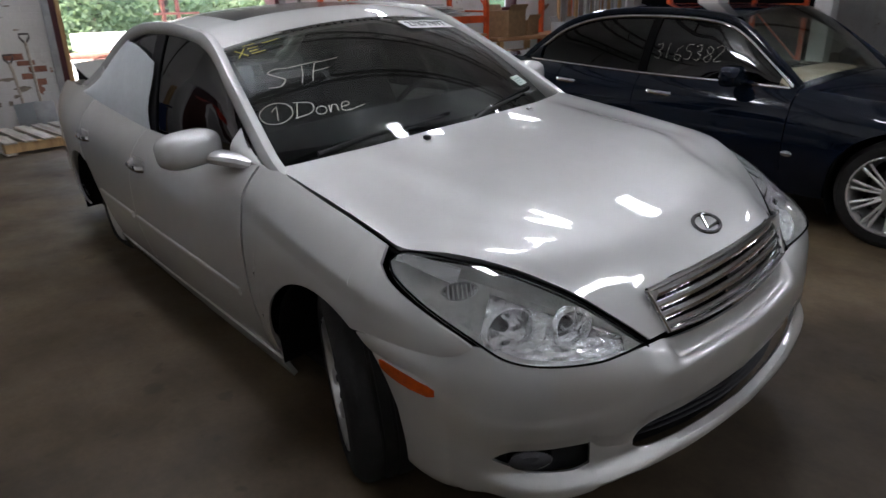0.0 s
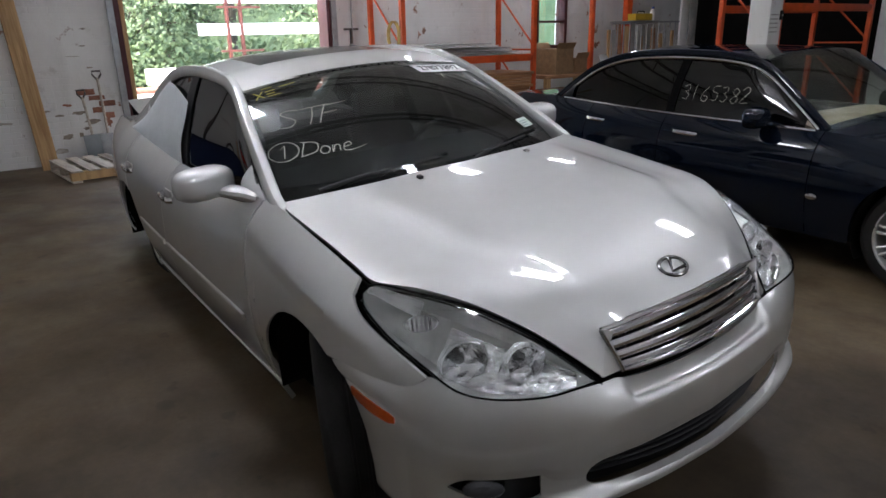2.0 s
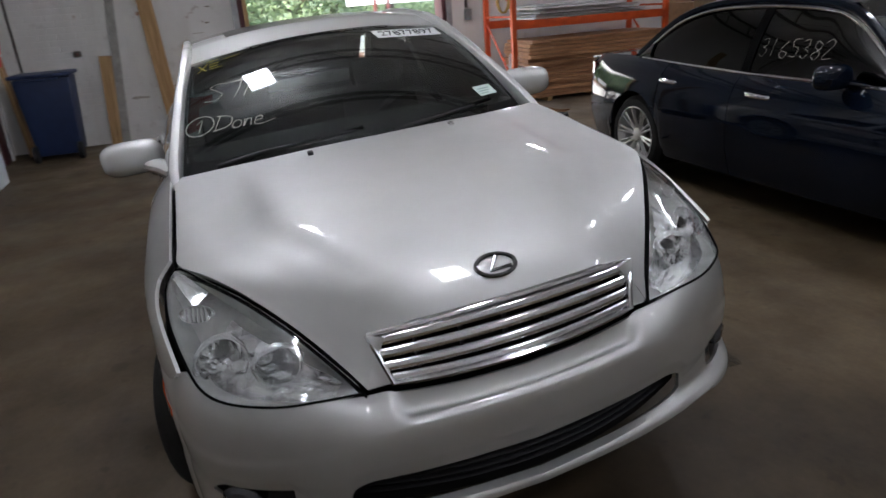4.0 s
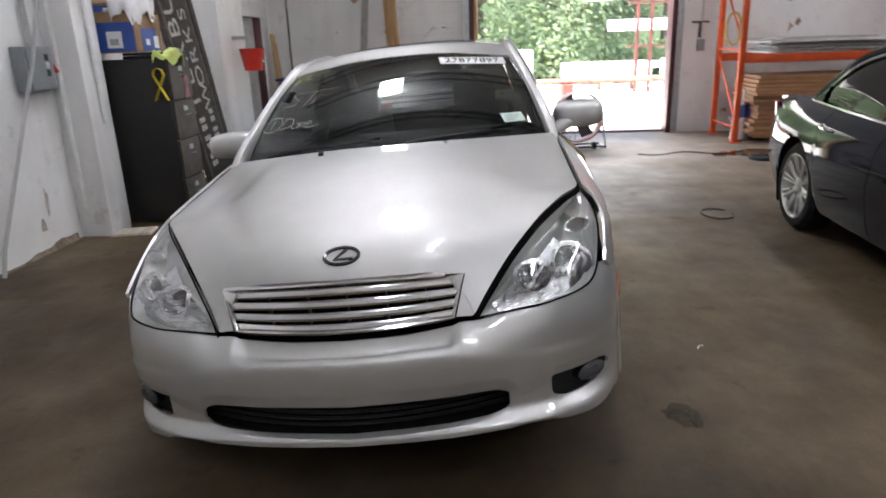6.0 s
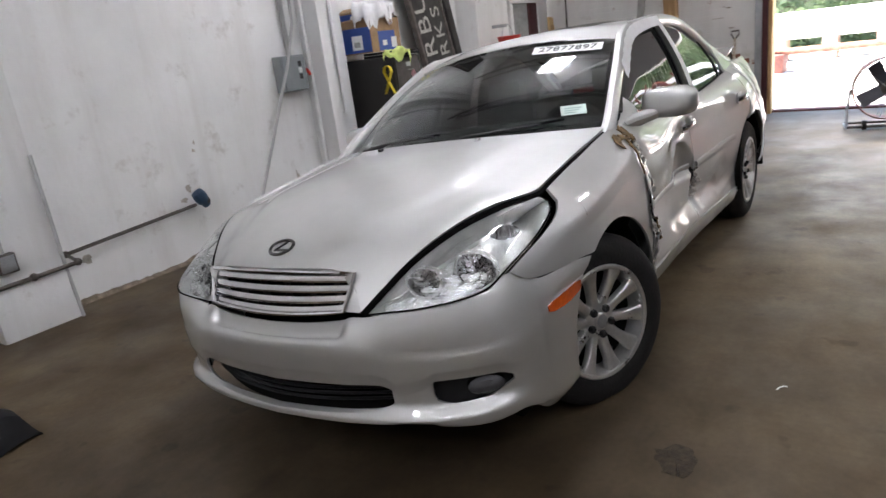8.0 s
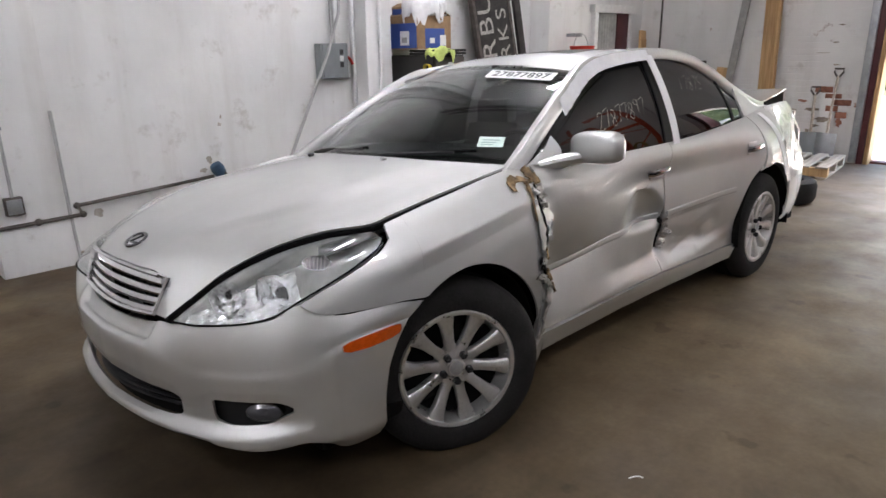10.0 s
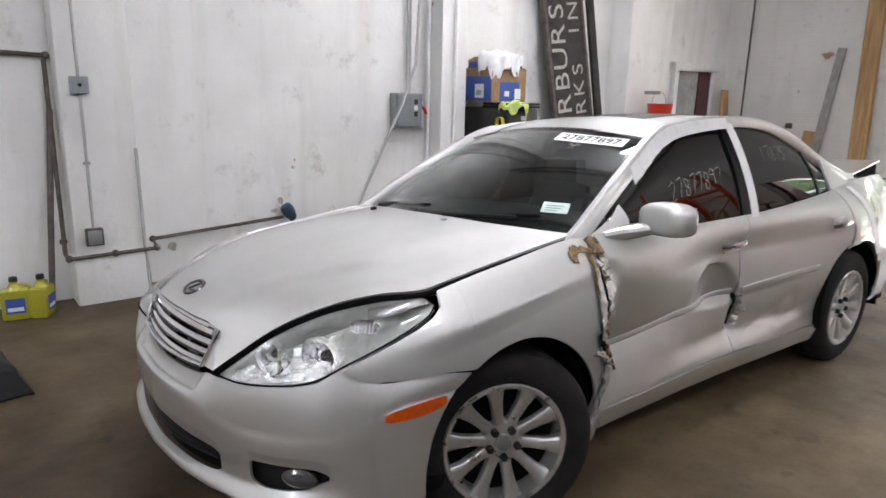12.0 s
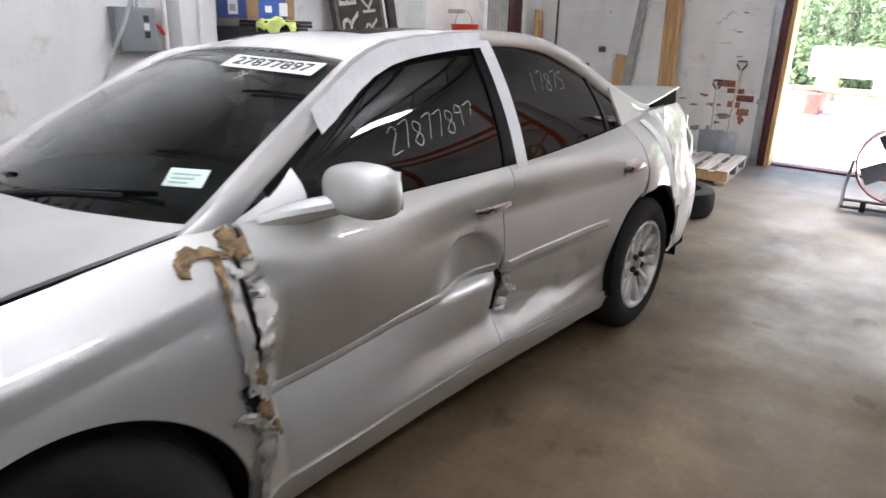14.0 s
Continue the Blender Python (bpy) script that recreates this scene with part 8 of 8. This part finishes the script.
# crumbling, dirty foot of the side wall
def wall_foot(x0, x1, y, seed):
    bm = bmesh.new()
    n = int((x1 - x0) / 0.03)
    rows = []
    for k in range(n + 1):
        x = x0 + (x1 - x0) * k / n
        h = max(0.006, 0.035 + 0.05 * noise.noise(Vector((x * 1.6, seed, 0))) + 0.03 * noise.noise(Vector((x * 7, seed, 4))) + 0.014 * noise.noise(Vector((x * 23, seed, 8))))
        d = 0.006 + 0.006 * abs(noise.noise(Vector((x * 9, seed, 2))))
        rows.append([bm.verts.new(p) for p in ((x, y - 0.01, h), (x, y + 0.002, h * 0.97), (x, y + d, h * 0.4), (x, y + d + 0.012, 0.0))])
    for a, b in zip(rows, rows[1:]):
        for c in range(3):
            bm.faces.new([a[c], a[c + 1], b[c + 1], b[c]])
    bmesh.ops.recalc_face_normals(bm, faces=bm.faces[:])
    return bm


DIRT = mat("crumbled dirty plaster", (0.23, 0.185, 0.14), 0.95, vary=0.6, scale=22, bump=0.7, bump_scale=60)
tagged(finish("trim_foot", wall_foot(-2.30, 0.42, YL, 3.0), DIRT, None, "", 0), "crumbling brown dirt along the foot of the side wall", "wall foot", "", "structure")

# pallet with its boards, and the tyre beside it
t = thing("pallet", "weathered pale wooden pallet lying on the floor", "pallet", pose(-6.78, -0.42, 0, 0, 0, 6))
for k in range(6):
    part("deck_board", boxed((-0.52, -0.50 + 0.18 * k, 0.115), (0.52, -0.38 + 0.18 * k, 0.135), 0.004), PALLETW, t)
for x in (-0.45, 0.0, 0.45):
    part("stringer", boxed((x - 0.045, -0.5, 0.022), (x + 0.045, 0.52, 0.115), 0.004), PINE if x == 0.45 else PALLETW, t)
for y in (-0.45, 0.46):
    part("base_board", boxed((-0.52, y - 0.05, 0.0), (0.52, y + 0.05, 0.02), 0.004), PALLETW, t)
t = thing("loose_tyre", "old black tyre lying on the floor behind the silver car", "tyre", pose(-5.05, 0.12, 0.0))
part("tread", lathe(bmesh.new(), [(0.19, 0.01), (0.25, 0.0), (0.295, 0.02), (0.31, 0.06), (0.31, 0.16), (0.295, 0.20), (0.25, 0.22), (0.19, 0.21), (0.20, 0.11)], 48, "z", None, True), RUBBER, t)

# drum fan on its stand in the doorway
t = thing("drum_fan", "large rusty red drum fan on a tubular stand", "fan", pose(-6.28, 1.52, 0, 0, 0, 8))
R = 0.31
dr = part("drum", lathe(bmesh.new(), [(R, -0.10), (R + 0.012, -0.105), (R + 0.012, 0.105), (R, 0.10), (R - 0.004, 0.0)], 56, "x", pose(0, 0, 0.42), True), BROWNRED, t, "rust-red hoop")
for k in range(4):
    a = math.pi / 2 * k + 0.5
    P = [[(0.05 * q, math.cos(a) * r - math.sin(a) * q * (0.055 + 0.05 * r), 0.42 + math.sin(a) * r + math.cos(a) * q * (0.055 + 0.05 * r)) for q in (-1, -0.3, 0.3, 1)] for r in (0.04, 0.12, 0.2, 0.285)]
    part("blade", sheet(P, 0.004, None, 1), mat("dusty grey blade", (0.08, 0.085, 0.10), 0.5, 0.3, vary=0.3, scale=9), t)
part("motor", lathe(bmesh.new(), [(0.001, -0.09), (0.06, -0.08), (0.065, 0.05), (0.03, 0.07), (0.001, 0.07)], 22, "x", pose(0, 0, 0.42)), IRON, t)
for x in (-0.105, 0.105):
    for k in range(3):
        a = 2.1 * k + 0.3
        part("guard_wire", tube(bmesh.new(), [(x, 0, 0.42), (x, math.cos(a) * R, 0.42 + math.sin(a) * R)], 0.004, 6), STEEL, t)
for s in (-1, 1):
    part("stand", tube(bmesh.new(), [(0.0, s * 0.335, 0.42), (0.0, s * 0.36, 0.18), (0.10, s * 0.36, 0.02), (-0.22, s * 0.36, 0.02)], 0.014, 8), STEEL, t)
part("stand_bar", tube(bmesh.new(), [(-0.2, -0.36, 0.03), (-0.2, 0.36, 0.03)], 0.014, 8), IRON, t)
part("stand_bar", tube(bmesh.new(), [(0.1, -0.36, 0.03), (0.1, 0.36, 0.03)], 0.014, 8), IRON, t)
for s in (-1, 1):
    part("caster", lathe(bmesh.new(), [(0.001, -0.02), (0.05, -0.02), (0.05, 0.02), (0.001, 0.02)], 18, "y", pose(0.1, s * 0.20, 0.05)), BLACK, t)
t = thing("power_cable", "black power cable lying loose on the floor", "cable", pose(0, 0, 0))
part("cord", tube(bmesh.new(), [(-5.7 + 0.10 * math.sin(k * 0.9), 2.2 + 0.11 * k, 0.008) for k in range(13)], 0.006, 6), BLACK, t)

# ---- orange pallet rack by the far wall ----
def rack(x0, x1, y0, y1, beams, label, h=3.4):
    t = thing("pallet_rack", label, "rack", pose(0, 0, 0), "orange racks")
    for y in (y0, y1):
        for x in (x0, x1):
            part("upright", boxed((x - 0.035, y - 0.035, 0), (x + 0.035, y + 0.035, h), 0.006), ORANGE, t)
            part("foot", boxed((x - 0.07, y - 0.07, 0), (x + 0.07, y + 0.07, 0.012), 0.003), ORANGE, t)
        for k in range(3):
            z = 0.25 + 1.0 * k
            part("brace", tube(bmesh.new(), [(x0, y, z), (x1, y, z + 0.85)], 0.016, 6), ORANGE, t)
            part("brace", tube(bmesh.new(), [(x0, y, z - 0.06), (x1, y, z - 0.06)], 0.016, 6), ORANGE, t)
    for z in beams:
        for x in (x0, x1):
            part("beam", boxed((x - 0.025, y0 + 0.04, z), (x + 0.025, y1 - 0.04, z + 0.11), 0.008), ORANGE, t)
    return t


rack(-6.5, -7.40, 3.62, 6.15, (1.02, 2.45), "orange steel pallet rack loaded with sheets and timber")
t = thing("sheet_stack", "grey panel sheets stacked on the rack shelf", "panel sheets", pose(-6.95, 4.9, 1.13))
rnd = random.Random(3)
for k in range(6):
    dx, dy = rnd.uniform(-0.05, 0.1), rnd.uniform(-0.2, 0.2)
    part("panel", boxed((-0.42 + dx, -0.95 + dy, 0.03 * k), (0.42 + dx, 0.95 + dy - 0.12 * k, 0.03 * k + 0.022), 0.003, pose(0, 0, 0.003 * k, 0, 0, rnd.uniform(-2, 2))), GREYSTUFF if k % 2 else WHITE, t)
t = thing("timber_stack", "stack of red-brown plywood and boards under the rack", "timber stack", pose(-6.85, 4.95, 0))
for y in (-0.8, 0.0, 0.8):
    part("bearer", boxed((-0.4, y - 0.04, 0), (0.4, y + 0.04, 0.06), 0.004), PINE, t)
for k in range(16):
    dx, dy = rnd.uniform(-0.02, 0.05), rnd.uniform(-0.05, 0.05)
    part("board", boxed((-0.42 + dx, -1.12 + dy, 0.06 + 0.05 * k), (0.40 + dx, 1.12 + dy, 0.06 + 0.05 * k + 0.044), 0.003), PLY, t)
t = thing("sack", "blue and white sack standing against the rack", "sack", pose(-6.78, 3.80, 0.0))
def sack_point(a, z, grow=1.0):
    """A slumped bag: full at the foot, pinched flat towards its folded mouth."""
    q = z / 0.66
    fat = (0.075 + 0.045 * math.sin(math.pi * min(1.0, q * 1.15))) * (1 - 0.75 * q ** 3) + 0.006 * noise.noise(Vector((3 * math.cos(a), 3 * math.sin(a), z * 9)))
    wide = 0.15 * (1 - 0.10 * q) * (1 + 0.10 * noise.noise(Vector((2 * math.cos(a), 2 * math.sin(a), z * 5 + 3))))
    return (grow * fat * math.cos(a) - 0.05 * q * q, grow * wide * math.sin(a) + 0.03 * q, z * (1 + 0.05 * math.sin(2 * a + 1) * q))


part("bag", sheet([[sack_point(a, z) for z in np.linspace(0, 0.66, 13)] for a in np.linspace(0, 2 * math.pi, 29)], 0.004, None, 1), WHITE, t)
part("print_band", sheet([[sack_point(a, z, 1.04) for z in np.linspace(0.30, 0.46, 5)] for a in np.linspace(0, 2 * math.pi, 29)], 0.002, None, 1), BLUE, t)
t = thing("rope_coil", "yellow rope coil hung on the rack upright", "rope", pose(-6.55, 3.50, 1.55))
for k in range(4):
    part("strand", tube(bmesh.new(), [(0.02 * k - 0.03, 0.09 * math.sin(a), 0.20 * math.cos(a) - 0.1) for a in np.linspace(0, 6.3, 22)], 0.010, 6), mat("dull yellow rope", (0.38, 0.26, 0.07), 0.8, vary=0.3, scale=20), t)
t = thing("door_control", "small grey push-button station and conduit on the wall", "switch", pose(XF, 3.42, 1.25))
part("case", boxed((0, -0.05, -0.08), (0.05, 0.05, 0.08), 0.006), GREYBOX, t)
part("conduit_pipe", tube(bmesh.new(), [(0.02, 0, 0.08), (0.02, 0, 2.0), (0.02, 0.2, 2.1)], 0.012, 8), PVC, t)
t = thing("wall_clip", "rusty pipe clips on the white wall", "clips", pose(XF, 3.40, 1.55))
part("bar", boxed((0, -0.12, 0), (0.03, 0.12, 0.03), 0.004), IRON, t)
part("bar", boxed((0, -0.02, -0.2), (0.03, 0.02, 0.0), 0.004), IRON, t)
# wet drain patch
bm = bmesh.new()
ring = [bm.verts.new((-5.62 + 0.26 * math.cos(a) * (1 + 0.3 * math.sin(3 * a)), 3.50 + 0.40 * math.sin(a) * (1 + 0.2 * math.cos(5 * a)), 0.004)) for a in np.linspace(0, 2 * math.pi, 40)[:-1]]
bm.faces.new(ring)
tagged(finish("puddle", bm, mat("dark water", (0.015, 0.013, 0.012), 0.06, coat=1.0), None, "", 0), "dark puddle on the concrete floor", "puddle", "", "structure")
t = thing("drain_cover", "round black rubber lid lying beside the puddle", "lid", pose(-5.20, 3.52, 0.005, 0, 0, 20))
part("disc", lathe(bmesh.new(), [(0.001, 0.030), (0.11, 0.030), (0.12, 0.036), (0.15, 0.034), (0.16, 0.018), (0.16, 0.0), (0.001, 0.0)], 32, "z"), BLACK, t)
part("grip", tube(bmesh.new(), [(-0.05, 0, 0.028), (-0.05, 0, 0.05), (0.05, 0, 0.05), (0.05, 0, 0.028)], 0.009, 8), BLACK, t)
t = thing("wire_loop", "loop of dark wire lying by the parked car's wheel", "wire", pose(0, 0, 0))
part("wire", tube(bmesh.new(), [(-2.75 + 0.16 * math.sin(a), 2.22 + 0.12 * math.cos(a), 0.008) for a in np.linspace(0, 5.6, 20)], 0.006, 6), BLACK, t)

# ---- the far dark end ----
t = thing("work_bench", "long wooden work bench under the small window", "work bench", pose(-6.9, 8.0, 0))
part("top", boxed((-0.45, -1.6, 0.70), (0.45, 1.6, 0.76), 0.006), PLY, t)
for x in (-0.38, 0.38):
    for y in (-1.5, 0, 1.5):
        part("leg", boxed((x - 0.045, y - 0.045, 0), (x + 0.045, y + 0.045, 0.70), 0.004), PINE, t)
part("shelf", boxed((-0.4, -1.5, 0.22), (0.4, 1.5, 0.25), 0.004), PLY, t)
for x, y, w, h, l in ((-6.75, 6.85, 0.5, 0.42, "open brown cardboard box on the work bench"), (-6.85, 7.45, 0.36, 0.24, "brown cardboard box on the work bench"), (-6.7, 8.3, 0.28, 0.18, "small grey box on the work bench")):
    t = thing("cardboard_box", l, "box", pose(x, y, 0.762, 0, 0, 8), "boxes on the bench")
    part("box", boxed((-w / 2, -w / 2, 0), (w / 2, w / 2, h), 0.004), CARD if "brown" in l else GREYSTUFF, t)
    for s in (-1, 1):
        P = [[(s * w / 2 + s * 0.05 * u, -w / 2 + w * v, h + 0.10 * u) for v in (0, 1)] for u in (0, 0.5, 1)]
        part("flap", sheet(P, 0.003, None, s), CARD if "brown" in l else GREYSTUFF, t)
t = thing("lumber_rack", "steel tube rack full of upright lengths of lumber and trim", "lumber rack", pose(-7.1, 9.6, 0))
for z in (0.5, 1.60):
    part("rail", tube(bmesh.new(), [(0.30, -1.25, z), (0.30, 1.20, z)], 0.018, 8), STEEL, t)
for k in range(15):
    y = -1.22 + 0.172 * k
    part("post", tube(bmesh.new(), [(0.30, y, 0), (0.30, y, 1.62)], 0.013, 6), STEEL, t)
for k in range(12):
    h_ = rnd.uniform(1.15, 1.62)
    part("length", boxed((-0.02, -0.05, 0.0), (0.02, 0.05, h_), 0.003, pose(0.15 + 0.1 * rnd.random(), -1.12 + 0.195 * k, 0, rnd.uniform(-2, 2), rnd.uniform(-6, -2), 0)), (PINE, GREYSTUFF, PLY, PINE, GREYSTUFF)[k % 5], t)
t = thing("steel_upright", "thin dark red steel upright against the white wall", "upright", pose(-7.1, 8.17, 0))
part("post", boxed((-0.04, -0.04, 0), (0.04, 0.04, 3.2), 0.005), ORANGE, t)
part("foot", boxed((-0.08, -0.08, 0), (0.08, 0.08, 0.012), 0.003), ORANGE, t)
t = thing("steel_upright", "orange steel upright rising behind the lumber", "upright", pose(-7.3, 9.40, 0))
part("post", boxed((-0.06, -0.07, 0), (0.06, 0.07, 3.2), 0.006), ORANGE, t)
part("foot", boxed((-0.1, -0.1, 0), (0.1, 0.1, 0.012), 0.003), ORANGE, t)
t = thing("wall_shelf", "narrow grey steel shelf over the lumber rack", "shelf", pose(-7.16, 9.62, 1.60))
part("board", boxed((-0.30, -0.42, 0), (0.16, 0.42, 0.03), 0.004), STEEL, t)
for y in (-0.38, 0.38):
    part("bracket", boxed((-0.40, y - 0.02, -0.03), (0.10, y + 0.02, 0.0), 0.003), STEEL, t)
    part("post", boxed((-0.28, y - 0.02, -1.60), (-0.24, y + 0.02, 0.0), 0.003), STEEL, t)
t = thing("tool_box", "yellow tool box standing on the shelf", "tool box", pose(-7.05, 9.50, 1.632))
part("case", boxed((-0.10, -0.27, 0), (0.10, 0.24, 0.13), 0.015), mat("yellow enamel", (0.55, 0.36, 0.02), 0.4, vary=0.15), t)
part("grip", tube(bmesh.new(), [(0, -0.1, 0.13), (0, -0.1, 0.17), (0, 0.1, 0.17), (0, 0.1, 0.13)], 0.012, 8), BLACK, t)
t = thing("bottle", "white plastic bottle on the shelf", "bottle", pose(-7.05, 9.86, 1.632))
part("body", lathe(bmesh.new(), [(0.0, 0.0), (0.055, 0.0), (0.058, 0.02), (0.058, 0.15), (0.03, 0.20), (0.022, 0.22)], 16, "z"), WHITE, t)
part("cap", boxed((-0.022, -0.022, 0.22), (0.022, 0.022, 0.26), 0.006), BLUE, t)
# two long pale boards leaning beside the lumber
for y, l in ((10.32, "pale grey board leaning beside the lumber rack"), (10.60, "pale grey trim board leaning beside the lumber rack")):
    t = thing("leaning_board", l, "board", pose(-6.65, y, 0.0, -7, -5, 0), "leaning boards")
    part("board", boxed((-0.02, -0.12, 0.0), (0.02, 0.12, 3.3), 0.004), GREYSTUFF if "trim" in l else WALL_W, t)
tagged(finish("column_1", boxed((-3.47, 7.30, 0), (-3.17, 7.60, HC), 0.015), WALL_W, None, "", 30), "white-painted square column", "column", "", "structure")
tagged(finish("column_2", boxed((-3.45, 11.2, 0), (-3.15, 11.5, HC), 0.015), WALL_W, None, "", 30), "white-painted square column", "column", "", "structure")
t = thing("notice_sheet", "white notice sheet with a grey calendar grid on the column", "notice", pose(-3.165, 7.40, 1.54))
part("paper", boxed((0, -0.12, -0.17), (0.003, 0.12, 0.17), 0), PAPER, t, "", 0)
for k in range(5):
    part("print_bar", boxed((0.003, -0.10, -0.14 + 0.055 * k), (0.004, 0.10, -0.125 + 0.055 * k), 0), GREYSTUFF, t, "", 0)
t = thing("wall_switch", "small dark switch on the column", "switch", pose(-3.165, 7.56, 1.62))
part("plate", boxed((0, -0.03, -0.06), (0.02, 0.03, 0.06), 0.004), BLACK, t)
part("toggle", boxed((0.02, -0.008, -0.015), (0.032, 0.008, 0.015), 0.003), GREYSTUFF, t)
rack(-3.4, -4.3, 7.95, 10.75, (1.68, 2.8), "orange steel rack beyond the columns in the dark")
# added near-black sheet behind the lumber, standing for the unlit depth
slab("dark_end_sheet", (-7.6, 11.6, 0), (-3.5, 11.7, HC), DARK, "near-black sheet standing for the unlit end of the workshop", "wall")

# scraps and dirt on the floor
def scrap(x, y, rot, length, label):
    t = thing("scrap", label, "litter", pose(x, y, 0.003, 0, 0, rot), "scraps on the floor")
    part("strip", sweep([(0, 0, 0.004), (length * 0.4, 0.005, 0.006), (length * 0.75, 0.005, 0.006), (length, -0.002, 0.004)], oval(0.003, 0.0015, 8), (0, 0, 1)), PAPER, t)


scrap(-0.27, 1.35, 140, 0.05, "thin white plastic strip lying on the floor")
t = thing("mud_patch", "crumbly dried mud patch on the concrete floor", "mud", pose(0.30, 1.13, 0.0, 0, 0, 20))
P = [[(0.09 * q * math.cos(a) * (1 + 0.6 * noise.noise(Vector((math.cos(a) * 2, math.sin(a) * 2, 4)))), 0.07 * q * math.sin(a) * (1 + 0.6 * noise.noise(Vector((math.cos(a) * 2, math.sin(a) * 2, 9)))), 0.001 + 0.012 * (1 - q * q) * (0.6 + 0.8 * abs(noise.noise(Vector((q * 6 * math.cos(a), q * 6 * math.sin(a), 2)))))) for a in np.linspace(0, 2 * math.pi, 33)] for q in np.linspace(0.02, 1, 9)]
part("crust", sheet(P, 0.002, None, 1), mat("dried mud", (0.055, 0.041, 0.027), 0.95, vary=0.5, scale=40, bump=0.8, bump_scale=80), t)
t = thing("wood_scrap", "short piece of scrap board lying by the pilaster", "board", pose(-2.45, -2.56, 0.0, 0, 0, 12))
part("board", boxed((-0.10, -0.16, 0), (0.10, 0.16, 0.022), 0.004), PALLETW, t)
